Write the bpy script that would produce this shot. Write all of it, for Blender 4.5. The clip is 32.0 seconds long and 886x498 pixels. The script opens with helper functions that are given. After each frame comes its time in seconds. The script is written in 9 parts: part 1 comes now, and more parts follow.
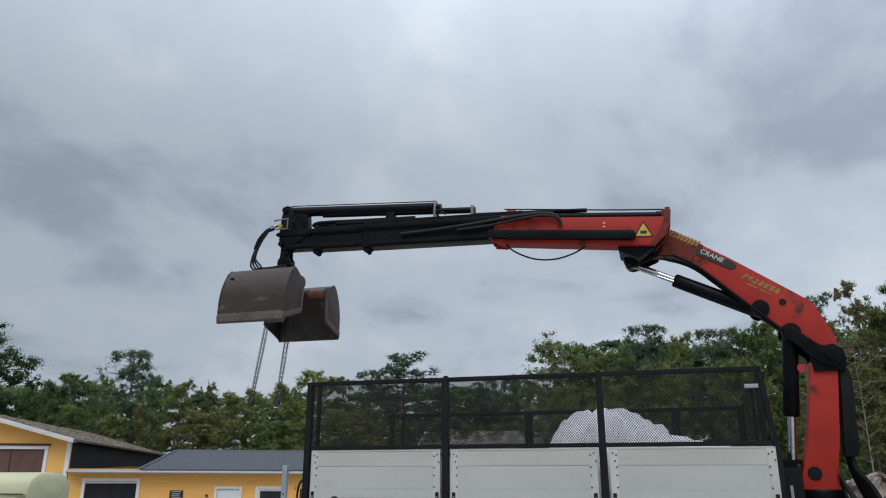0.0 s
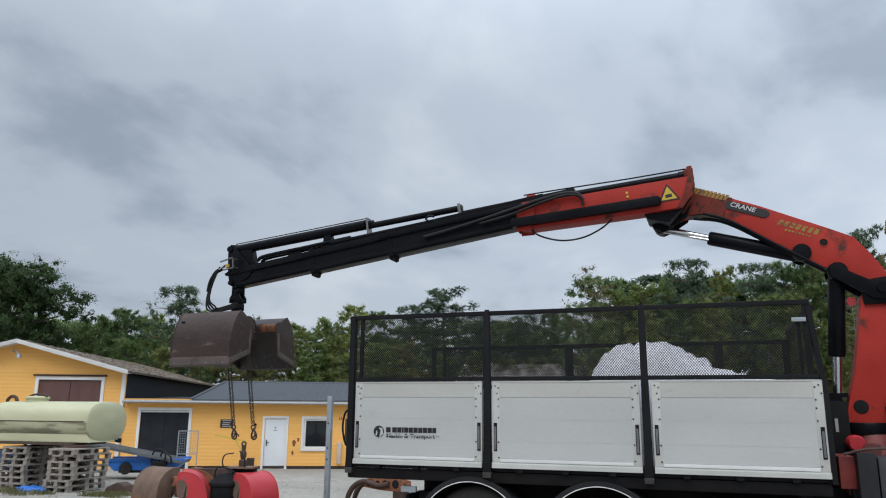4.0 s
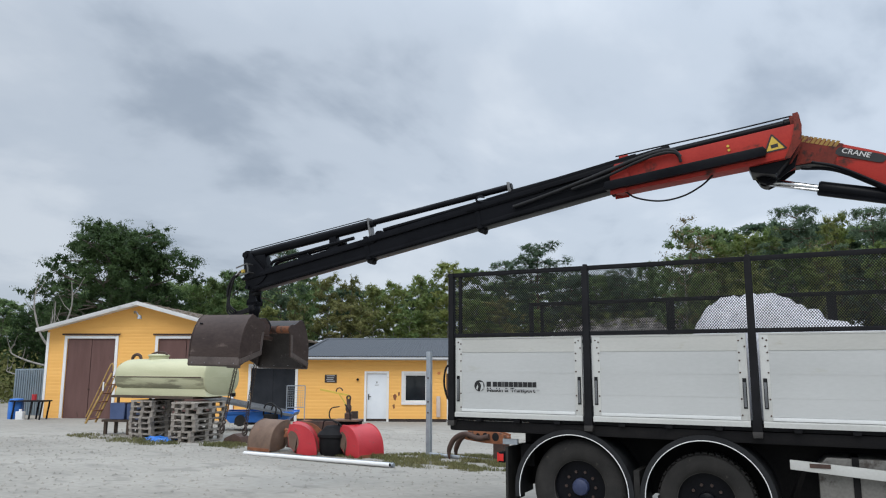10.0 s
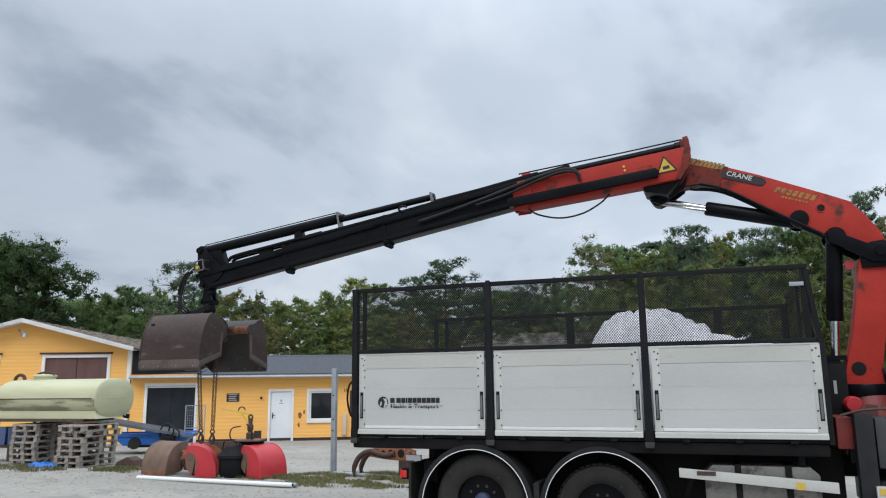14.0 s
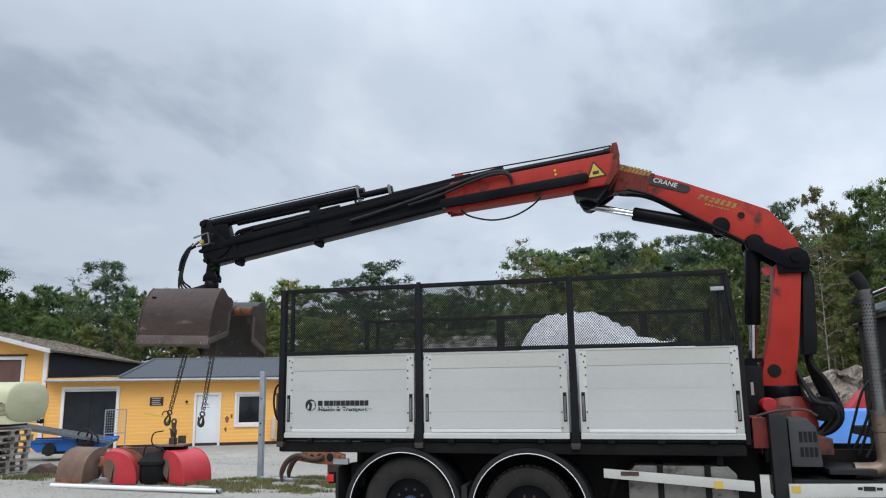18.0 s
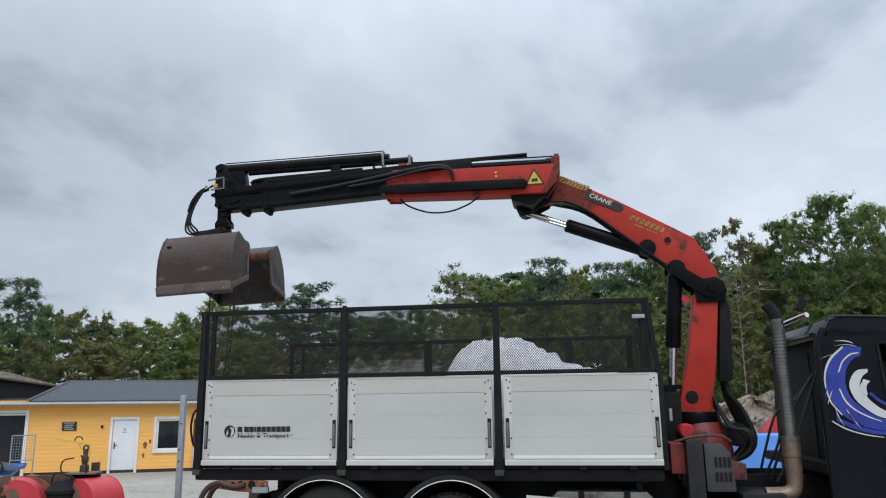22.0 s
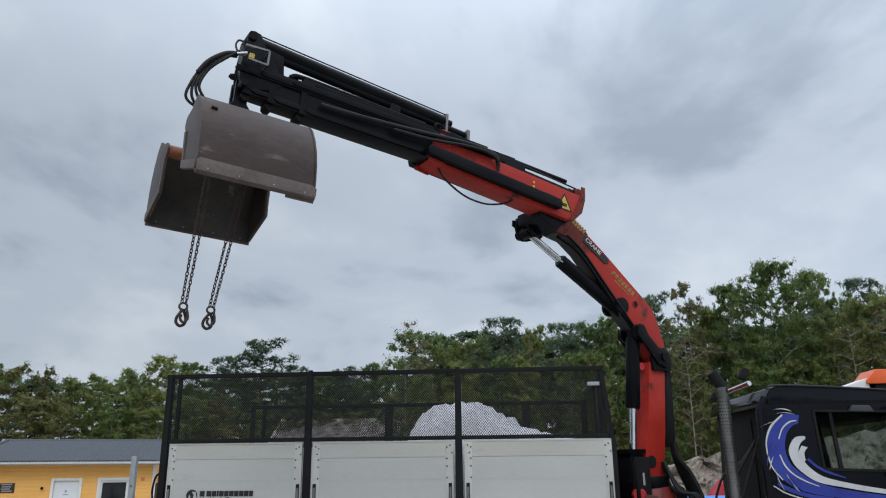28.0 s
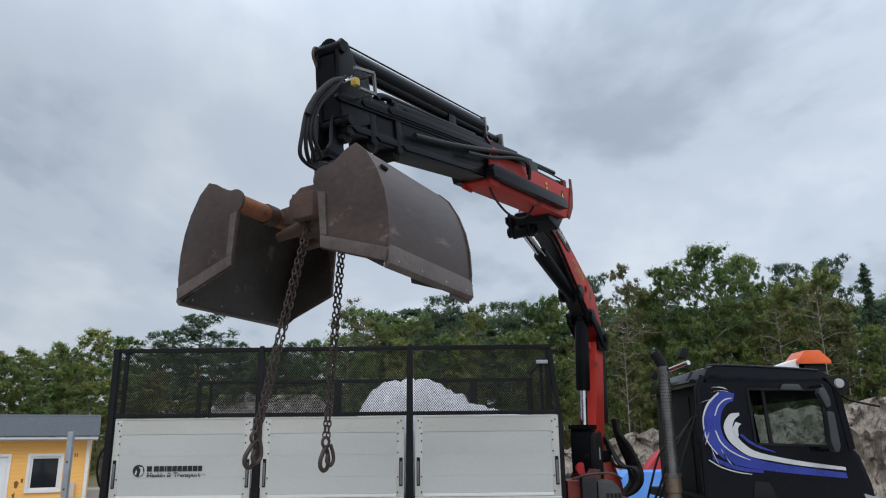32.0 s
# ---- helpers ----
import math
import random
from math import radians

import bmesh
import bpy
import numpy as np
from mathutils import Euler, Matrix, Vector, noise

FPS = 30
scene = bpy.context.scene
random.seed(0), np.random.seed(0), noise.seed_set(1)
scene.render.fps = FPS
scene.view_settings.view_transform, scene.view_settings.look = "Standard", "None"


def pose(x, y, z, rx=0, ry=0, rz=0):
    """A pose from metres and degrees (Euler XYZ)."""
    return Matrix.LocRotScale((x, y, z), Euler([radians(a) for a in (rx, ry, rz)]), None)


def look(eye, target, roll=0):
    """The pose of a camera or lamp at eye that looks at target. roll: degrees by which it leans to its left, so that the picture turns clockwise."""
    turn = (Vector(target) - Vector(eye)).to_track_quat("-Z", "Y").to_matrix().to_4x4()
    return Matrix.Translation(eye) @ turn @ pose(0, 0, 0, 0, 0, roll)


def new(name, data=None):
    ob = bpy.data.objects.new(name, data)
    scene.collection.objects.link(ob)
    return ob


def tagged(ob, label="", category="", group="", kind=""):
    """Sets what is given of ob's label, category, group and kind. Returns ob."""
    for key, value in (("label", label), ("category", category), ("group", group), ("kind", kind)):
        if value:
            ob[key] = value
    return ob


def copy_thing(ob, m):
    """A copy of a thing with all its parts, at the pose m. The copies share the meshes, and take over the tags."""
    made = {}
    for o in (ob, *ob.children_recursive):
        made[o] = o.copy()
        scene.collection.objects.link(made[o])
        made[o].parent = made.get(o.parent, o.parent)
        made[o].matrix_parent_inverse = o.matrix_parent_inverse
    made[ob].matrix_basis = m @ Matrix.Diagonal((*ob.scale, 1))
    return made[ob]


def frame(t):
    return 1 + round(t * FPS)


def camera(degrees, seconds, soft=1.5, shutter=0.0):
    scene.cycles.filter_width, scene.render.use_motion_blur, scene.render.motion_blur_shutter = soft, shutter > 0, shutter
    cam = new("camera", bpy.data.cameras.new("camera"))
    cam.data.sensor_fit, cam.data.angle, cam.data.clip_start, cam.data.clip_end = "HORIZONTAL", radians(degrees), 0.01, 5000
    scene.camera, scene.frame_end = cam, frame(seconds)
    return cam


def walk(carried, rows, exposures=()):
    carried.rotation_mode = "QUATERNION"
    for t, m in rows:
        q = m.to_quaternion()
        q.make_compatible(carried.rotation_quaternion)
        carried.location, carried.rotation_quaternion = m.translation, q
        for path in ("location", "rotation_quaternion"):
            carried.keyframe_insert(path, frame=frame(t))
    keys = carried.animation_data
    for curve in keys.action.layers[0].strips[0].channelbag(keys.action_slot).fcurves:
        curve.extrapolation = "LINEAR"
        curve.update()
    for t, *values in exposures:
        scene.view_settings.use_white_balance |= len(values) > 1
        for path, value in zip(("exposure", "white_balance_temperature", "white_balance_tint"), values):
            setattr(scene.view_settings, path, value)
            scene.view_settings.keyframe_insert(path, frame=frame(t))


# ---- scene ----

cam = camera(62.3, 32.0, soft=1.15)
PATH = [
    (0, (3.965, -8.01, 1.848), (3.433, -6.178, 2.45), 0.1),
    (0.5, (3.956, -8.003, 1.853), (3.39, -6.18, 2.451), 0.1),
    (1, (3.946, -8.003, 1.851), (3.353, -6.186, 2.439), 0.1),
    (1.5, (3.952, -8.015, 1.858), (3.342, -6.198, 2.431), 0.1),
    (2, (3.944, -8.03, 1.846), (3.324, -6.211, 2.399), 0.2),
    (2.5, (3.954, -8.016, 1.849), (3.329, -6.19, 2.374), 0.2),
    (3, (3.945, -7.999, 1.84), (3.315, -6.167, 2.337), 0.4),
    (3.5, (3.935, -7.974, 1.844), (3.3, -6.135, 2.307), 0.5),
    (5.5, (3.919, -7.986, 1.835), (3.213, -6.151, 2.205), -0.0),
    (6, (3.917, -7.99, 1.833), (3.181, -6.165, 2.191), -0.1),
    (6.5, (3.91, -7.991, 1.836), (3.146, -6.177, 2.19), -0.1),
    (7, (3.909, -8.006, 1.847), (3.118, -6.203, 2.199), -0.2),
    (7.5, (3.908, -8.014, 1.845), (3.092, -6.223, 2.198), -0.1),
    (8, (3.904, -8.017, 1.845), (3.065, -6.236, 2.198), 0.1),
    (8.5, (3.897, -8.032, 1.846), (3.04, -6.259, 2.192), 0.2),
    (9, (3.902, -8.037, 1.844), (3.031, -6.268, 2.179), 0.2),
    (9.5, (3.899, -8.038, 1.842), (3.02, -6.271, 2.166), 0.2),
    (10, (3.896, -8.022, 1.845), (3.014, -6.255, 2.159), 0.1),
    (10.5, (3.9, -8.023, 1.846), (3.021, -6.254, 2.155), -0.0),
    (11, (3.902, -8.015, 1.843), (3.036, -6.24, 2.153), 0.0),
    (11.5, (3.917, -8.02, 1.842), (3.078, -6.232, 2.157), 0.2),
    (12, (3.936, -8.032, 1.838), (3.138, -6.227, 2.163), 0.3),
    (12.5, (3.945, -8.036, 1.841), (3.194, -6.213, 2.175), 0.3),
    (13, (3.944, -8.033, 1.841), (3.236, -6.195, 2.187), 0.1),
    (13.5, (3.95, -8.023, 1.842), (3.273, -6.174, 2.194), -0.2),
    (14, (3.954, -8.017, 1.844), (3.302, -6.16, 2.199), -0.7),
    (14.5, (3.954, -8.001, 1.839), (3.324, -6.137, 2.198), -1.0),
    (16.5, (3.969, -7.969, 1.844), (3.416, -6.085, 2.225), -1.1),
    (17, (3.974, -7.962, 1.838), (3.443, -6.071, 2.213), -0.9),
    (17.5, (3.984, -7.963, 1.835), (3.476, -6.064, 2.202), -0.7),
    (18, (3.977, -7.957, 1.835), (3.495, -6.049, 2.196), -0.8),
    (18.5, (3.985, -7.955, 1.84), (3.525, -6.042, 2.2), -0.8),
    (19, (3.996, -7.952, 1.84), (3.556, -6.035, 2.205), -0.9),
    (19.5, (3.996, -7.942, 1.836), (3.577, -6.023, 2.21), -0.8),
    (20, (4.003, -7.934, 1.831), (3.606, -6.012, 2.215), -0.7),
    (20.5, (4.005, -7.932, 1.834), (3.633, -6.007, 2.227), -0.7),
    (21, (4.013, -7.926, 1.841), (3.667, -5.997, 2.243), -0.6),
    (21.5, (4.024, -7.922, 1.846), (3.704, -5.991, 2.259), -0.6),
    (22, (4.035, -7.915, 1.854), (3.733, -5.983, 2.274), -0.7),
    (22.5, (4.036, -7.909, 1.853), (3.748, -5.976, 2.276), -0.7),
    (23, (4.043, -7.9, 1.852), (3.768, -5.965, 2.278), -0.7),
    (23.5, (4.054, -7.893, 1.859), (3.794, -5.958, 2.291), -0.6),
    (24, (4.07, -7.911, 1.87), (3.823, -5.977, 2.314), -0.5),
    (24.5, (4.063, -7.916, 1.874), (3.82, -5.985, 2.335), -0.5),
    (25, (4.057, -7.924, 1.874), (3.805, -5.998, 2.354), -0.4),
    (25.5, (4.055, -7.942, 1.875), (3.786, -6.024, 2.371), -0.2),
    (27.5, (3.985, -8.206, 1.89), (3.766, -6.296, 2.443), -0.3),
    (28, (3.968, -8.315, 1.904), (3.795, -6.405, 2.471), -0.6),
    (28.5, (3.908, -8.411, 1.914), (3.79, -6.503, 2.5), -0.7),
    (29, (3.852, -8.444, 1.933), (3.789, -6.538, 2.535), -0.5),
    (29.5, (3.836, -8.445, 1.936), (3.817, -6.541, 2.549), -0.4),
    (30, (3.832, -8.439, 1.93), (3.836, -6.534, 2.537), -0.4),
    (30.5, (3.824, -8.418, 1.921), (3.829, -6.507, 2.509), -0.5),
    (31, (3.82, -8.412, 1.909), (3.811, -6.493, 2.47), -0.6),
    (31.5, (3.826, -8.415, 1.909), (3.805, -6.488, 2.442), -0.6),
    (32, (3.831, -8.401, 1.896), (3.814, -6.466, 2.403), -0.6),
]
walk(cam, [(t, look(e, g, r)) for t, e, g, r in PATH], [(0, -0.36), (2.5, -0.32), (5.5, -0.04), (14, 0.02), (18, 0.03), (22, -0.04), (25, -0.08), (28, -0.25), (30.5, -0.28), (32, -0.18)])

# ---- light ----
scene.view_settings.exposure = 0.0
world = bpy.data.worlds.new("overcast_sky")
scene.world = world
world.use_nodes = True
wn, wl = world.node_tree.nodes, world.node_tree.links
wn.clear()


def wnode(kind, **values):
    nd = wn.new(kind)
    for key, value in values.items():
        nd.inputs[key].default_value = value
    return nd


SUN_EL, SUN_AZ = radians(52), radians(200)
co = wn.new("ShaderNodeTexCoord")
xyz = wn.new("ShaderNodeSeparateXYZ")
wl.new(co.outputs["Generated"], xyz.inputs[0])
zc = wn.new("ShaderNodeMath"); zc.operation = "MAXIMUM"; zc.inputs[1].default_value = 0.0
wl.new(xyz.outputs[2], zc.inputs[0])
za = wn.new("ShaderNodeMath"); za.operation = "ADD"; za.inputs[1].default_value = 0.28
wl.new(zc.outputs[0], za.inputs[0])
inv = wn.new("ShaderNodeMath"); inv.operation = "DIVIDE"; inv.inputs[0].default_value = 1.0
wl.new(za.outputs[0], inv.inputs[1])
flat = wn.new("ShaderNodeVectorMath"); flat.operation = "SCALE"
wl.new(co.outputs["Generated"], flat.inputs[0])
wl.new(inv.outputs[0], flat.inputs["Scale"])
place = wn.new("ShaderNodeMapping")
place.inputs["Location"].default_value = (0.35, 0.1, 0.0)
place.inputs["Scale"].default_value = (1.0, 0.8, 0.0)
wl.new(flat.outputs[0], place.inputs[0])
big = wnode("ShaderNodeTexNoise", Scale=1.5, Detail=6.0, Roughness=0.52, Distortion=0.35)
wl.new(place.outputs[0], big.inputs["Vector"])
fine = wnode("ShaderNodeTexNoise", Scale=4.5, Detail=5.0, Roughness=0.5, Distortion=0.2)
wl.new(place.outputs[0], fine.inputs["Vector"])
mixn = wn.new("ShaderNodeMath"); mixn.operation = "MULTIPLY_ADD"; mixn.inputs[1].default_value = 0.27
wl.new(fine.outputs["Fac"], mixn.inputs[0])
wl.new(big.outputs["Fac"], mixn.inputs[2])
ramp = wn.new("ShaderNodeValToRGB")
ramp.color_ramp.interpolation = "EASE"
ramp.color_ramp.elements[0].position, ramp.color_ramp.elements[0].color = 0.46, (0.355, 0.42, 0.51, 1)
ramp.color_ramp.elements[1].position, ramp.color_ramp.elements[1].color = 0.80, (0.655, 0.72, 0.803, 1)
mid = ramp.color_ramp.elements.new(0.62)
mid.color = (0.528, 0.60, 0.695, 1)
wl.new(mixn.outputs[0], ramp.inputs[0])
# an overcast sky grows brighter towards the zenith
lift = wn.new("ShaderNodeMapRange")
lift.interpolation_type = "SMOOTHSTEP"
lift.inputs["From Min"].default_value, lift.inputs["From Max"].default_value = 0.37, 0.95
lift.inputs["To Min"].default_value, lift.inputs["To Max"].default_value = 1.0, 2.6
wl.new(zc.outputs[0], lift.inputs[0])
grow = wn.new("ShaderNodeVectorMath"); grow.operation = "SCALE"
wl.new(ramp.outputs[0], grow.inputs[0])
# brighter cloud towards the side on which the hidden sun stands
east = wn.new("ShaderNodeMath"); east.operation = "MULTIPLY_ADD"; east.inputs[1].default_value = 0.27; east.inputs[2].default_value = 1.09
wl.new(xyz.outputs[0], east.inputs[0])
tone = wn.new("ShaderNodeMath"); tone.operation = "MULTIPLY"
wl.new(lift.outputs[0], tone.inputs[0])
wl.new(east.outputs[0], tone.inputs[1])
wl.new(tone.outputs[0], grow.inputs["Scale"])
sky = wn.new("ShaderNodeTexSky")
sky.sky_type, sky.sun_disc = "NISHITA", False
sky.sun_elevation, sky.sun_rotation = SUN_EL, SUN_AZ
sky.air_density, sky.dust_density = 1.0, 4.0
thin = wn.new("ShaderNodeVectorMath"); thin.operation = "SCALE"; thin.inputs["Scale"].default_value = 0.012
wl.new(sky.outputs[0], thin.inputs[0])
both = wn.new("ShaderNodeVectorMath"); both.operation = "ADD"
wl.new(grow.outputs[0], both.inputs[0])
wl.new(thin.outputs[0], both.inputs[1])
back = wn.new("ShaderNodeBackground")
back.inputs["Strength"].default_value = 1.0
wl.new(both.outputs[0], back.inputs[0])
wout = wn.new("ShaderNodeOutputWorld")
wl.new(back.outputs[0], wout.inputs[0])

sun = new("sun", bpy.data.lights.new("sun", "SUN"))
sun.data.energy, sun.data.angle, sun.data.color = 1.3, radians(40), (1.0, 0.97, 0.93)
sun.matrix_basis = look((-6 * math.sin(SUN_AZ) * 2, -14, 22), (3, 3, 0))


# ---- materials ----
def surface(name, c1, c2, scale=4.0, rough=0.6, metal=0.0, bump=0.1, fine=60.0, spot=None, spot_at=0.62, vary=0.06, rvar=0.12, coords="Object", island=False, stretch=None, spot_scale=None):
    """Base colour between two tones at a large and a small scale, worn or dirty spots, uneven gloss and fine relief."""
    m = bpy.data.materials.new(name)
    m.use_nodes = True
    n, l = m.node_tree.nodes, m.node_tree.links
    b = n["Principled BSDF"]
    b.inputs["Roughness"].default_value, b.inputs["Metallic"].default_value = rough, metal
    tc = n.new("ShaderNodeTexCoord")
    vec = tc.outputs[coords]
    if stretch:
        mp = n.new("ShaderNodeMapping")
        mp.inputs["Scale"].default_value = stretch
        l.new(vec, mp.inputs[0])
        vec = mp.outputs[0]
    n1 = n.new("ShaderNodeTexNoise")
    n1.inputs["Scale"].default_value, n1.inputs["Detail"].default_value = scale, 5
    n2 = n.new("ShaderNodeTexNoise")
    n2.inputs["Scale"].default_value, n2.inputs["Detail"].default_value = fine, 3
    l.new(vec, n1.inputs["Vector"])
    l.new(vec, n2.inputs["Vector"])
    add = n.new("ShaderNodeMath"); add.operation = "MULTIPLY_ADD"; add.inputs[1].default_value = 0.45
    l.new(n2.outputs["Fac"], add.inputs[0]); l.new(n1.outputs["Fac"], add.inputs[2])
    mr = n.new("ShaderNodeMapRange")
    mr.inputs["From Min"].default_value, mr.inputs["From Max"].default_value = 0.45, 1.0
    l.new(add.outputs[0], mr.inputs[0])
    mx = n.new("ShaderNodeMix"); mx.data_type = "RGBA"
    mx.inputs["A"].default_value, mx.inputs["B"].default_value = (*c1, 1), (*c2, 1)
    l.new(mr.outputs[0], mx.inputs["Factor"])
    col = mx.outputs["Result"]
    if spot:
        n3 = n.new("ShaderNodeTexNoise")
        n3.inputs["Scale"].default_value, n3.inputs["Detail"].default_value, n3.inputs["Roughness"].default_value = spot_scale or scale * 1.7, 8, 0.65
        l.new(vec, n3.inputs["Vector"])
        sr = n.new("ShaderNodeMapRange")
        sr.inputs["From Min"].default_value, sr.inputs["From Max"].default_value = spot_at, spot_at + 0.1
        l.new(n3.outputs["Fac"], sr.inputs[0])
        ms = n.new("ShaderNodeMix"); ms.data_type = "RGBA"
        ms.inputs["B"].default_value = (*spot, 1)
        l.new(sr.outputs[0], ms.inputs["Factor"]); l.new(col, ms.inputs["A"])
        col = ms.outputs["Result"]
    if vary or island:
        if island:
            rnd = n.new("ShaderNodeNewGeometry").outputs["Random Per Island"]
        else:
            rnd = n.new("ShaderNodeObjectInfo").outputs["Random"]
        vr = n.new("ShaderNodeMapRange")
        vr.inputs["To Min"].default_value, vr.inputs["To Max"].default_value = 1 - vary, 1 + vary
        l.new(rnd, vr.inputs[0])
        hs = n.new("ShaderNodeHueSaturation")
        l.new(vr.outputs[0], hs.inputs["Value"]); l.new(col, hs.inputs["Color"])
        col = hs.outputs[0]
    l.new(col, b.inputs["Base Color"])
    rr = n.new("ShaderNodeMapRange")
    rr.inputs["To Min"].default_value, rr.inputs["To Max"].default_value = max(0.03, rough - rvar), min(1.0, rough + rvar)
    l.new(n1.outputs["Fac"], rr.inputs[0])
    l.new(rr.outputs[0], b.inputs["Roughness"])
    if bump:
        bp = n.new("ShaderNodeBump")
        bp.inputs["Strength"].default_value, bp.inputs["Distance"].default_value = bump, 0.02
        l.new(add.outputs[0], bp.inputs["Height"])
        l.new(bp.outputs[0], b.inputs["Normal"])
    return m


crane_red = surface("crane_red_paint", (0.30, 0.017, 0.012), (0.43, 0.035, 0.022), 2.2, 0.5, 0, 0.05, 45, (0.06, 0.020, 0.014), 0.59, spot_scale=3.0)
crane_soot = surface("sooty_red_paint", (0.085, 0.018, 0.013), (0.22, 0.034, 0.022), 5, 0.55, 0, 0.05, 45, (0.03, 0.02, 0.016), 0.55)
crane_dark = surface("grimy_dark_red_paint", (0.055, 0.014, 0.011), (0.15, 0.026, 0.02), 5, 0.6, 0, 0.08, 45, (0.022, 0.016, 0.014), 0.52)
black_paint = surface("black_steel_paint", (0.003, 0.0032, 0.0045), (0.008, 0.0085, 0.011), 3, 0.34, 0.0, 0.06, 50, (0.035, 0.033, 0.031), 0.70)
black_matt = surface("matt_black", (0.009, 0.009, 0.010), (0.020, 0.020, 0.021), 4, 0.7, 0, 0.1, 60)
rubber = surface("black_rubber", (0.015, 0.0145, 0.014), (0.035, 0.033, 0.031), 6, 0.75, 0, 0.12, 90, (0.07, 0.063, 0.055), 0.62)
rim_steel = surface("dusty_rim_steel", (0.020, 0.019, 0.018), (0.055, 0.050, 0.046), 7, 0.65, 0.1, 0.12, 60, (0.12, 0.09, 0.07), 0.60)
hose_rubber = surface("hydraulic_hose_rubber", (0.010, 0.010, 0.011), (0.022, 0.022, 0.023), 8, 0.55, 0, 0.05, 90)
chrome = surface("chromed_rod", (0.55, 0.56, 0.57), (0.72, 0.73, 0.74), 6, 0.16, 1.0, 0.01, 60, rvar=0.06)
galv = surface("galvanised_steel", (0.27, 0.30, 0.335), (0.40, 0.43, 0.46), 5, 0.5, 0.6, 0.05, 50, (0.25, 0.27, 0.29), 0.64)
alu_white = surface("white_aluminium_side", (0.405, 0.412, 0.402), (0.49, 0.497, 0.487), 0.9, 0.45, 0.0, 0.02, 25, (0.40, 0.395, 0.35), 0.64, stretch=(0.6, 1, 2.0), spot_scale=2.4, vary=0)
alu_stained = surface("stained_white_aluminium", (0.405, 0.402, 0.375), (0.495, 0.492, 0.46), 1.2, 0.45, 0.0, 0.03, 25, (0.37, 0.345, 0.28), 0.60, stretch=(0.7, 1, 2.4), spot_scale=3.0, vary=0)
latch_grey = surface("worn_grey_latch", (0.10, 0.105, 0.11), (0.19, 0.195, 0.20), 5, 0.5, 0.4, 0.05, 50)
rail_white = surface("white_painted_rail", (0.62, 0.63, 0.62), (0.72, 0.73, 0.72), 3, 0.4, 0, 0.03, 40, (0.42, 0.40, 0.36), 0.66)
tank_alu = surface("dirty_aluminium_tank", (0.12, 0.115, 0.105), (0.26, 0.25, 0.23), 3, 0.5, 0.4, 0.06, 40, (0.06, 0.05, 0.042), 0.55)
# near-black with red flecks: shade under the main boom, put into the colour
underside_shade = surface("greasy_black_paint", (0.008, 0.006, 0.006), (0.024, 0.016, 0.014), 4, 0.5, 0, 0.08, 40, (0.09, 0.016, 0.012), 0.62)
pump_grey = surface("dusty_dark_grey_plastic", (0.022, 0.023, 0.026), (0.045, 0.046, 0.05), 4, 0.5, 0, 0.05, 60)
red_dirty = surface("oily_red_paint", (0.10, 0.012, 0.010), (0.22, 0.024, 0.017), 5, 0.5, 0, 0.08, 50, (0.025, 0.014, 0.012), 0.55)
alu_trim = surface("aluminium_edge_profile", (0.44, 0.44, 0.415), (0.55, 0.55, 0.525), 2, 0.38, 0.15, 0.02, 40, (0.40, 0.38, 0.34), 0.68)
mesh_black = surface("dusty_black_mesh", (0.012, 0.012, 0.012), (0.026, 0.026, 0.025), 4, 0.55, 0, 0.05, 60)
bed_black = surface("bed_frame_black", (0.006, 0.006, 0.007), (0.014, 0.014, 0.016), 4, 0.6, 0, 0.06, 60, (0.05, 0.04, 0.035), 0.7)
chassis_black = surface("chassis_black", (0.006, 0.006, 0.007), (0.016, 0.015, 0.015), 3, 0.65, 0, 0.08, 50, (0.035, 0.03, 0.026), 0.66)
cab_paint = surface("black_cab_paint", (0.003, 0.0035, 0.006), (0.006, 0.0068, 0.011), 1.5, 0.12, 0, 0.004, 40, rvar=0.05)
plastic_grey = surface("dark_grey_plastic", (0.010, 0.0105, 0.012), (0.021, 0.0215, 0.0235), 5, 0.55, 0, 0.05, 80)
steel_worn = surface("worn_brown_steel", (0.037, 0.0245, 0.0215), (0.084, 0.059, 0.051), 1.6, 0.44, 0.15, 0.06, 22, (0.15, 0.115, 0.10), 0.60, spot_scale=6.0, stretch=(0.6, 1.0, 1.6))
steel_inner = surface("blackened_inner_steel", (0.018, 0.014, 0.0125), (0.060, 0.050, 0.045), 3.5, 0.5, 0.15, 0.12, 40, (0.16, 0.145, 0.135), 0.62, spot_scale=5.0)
steel_lip = surface("scraped_steel_lip", (0.060, 0.044, 0.039), (0.135, 0.106, 0.094), 5, 0.5, 0.2, 0.08, 40, (0.09, 0.06, 0.045), 0.6)
rust = surface("rusty_steel", (0.14, 0.045, 0.020), (0.30, 0.115, 0.05), 5, 0.75, 0.05, 0.25, 50, (0.07, 0.045, 0.035), 0.58)
rust_dusty = surface("dusty_brown_rust", (0.11, 0.068, 0.048), (0.22, 0.145, 0.105), 4, 0.75, 0.05, 0.15, 45, (0.24, 0.12, 0.06), 0.60)
rust_dark = surface("dark_rust", (0.036, 0.021, 0.017), (0.095, 0.052, 0.038), 6, 0.72, 0.1, 0.22, 50, (0.15, 0.072, 0.045), 0.64)
chain_steel = surface("rusty_chain_steel", (0.030, 0.021, 0.018), (0.075, 0.050, 0.039), 9, 0.6, 0.15, 0.1, 60)
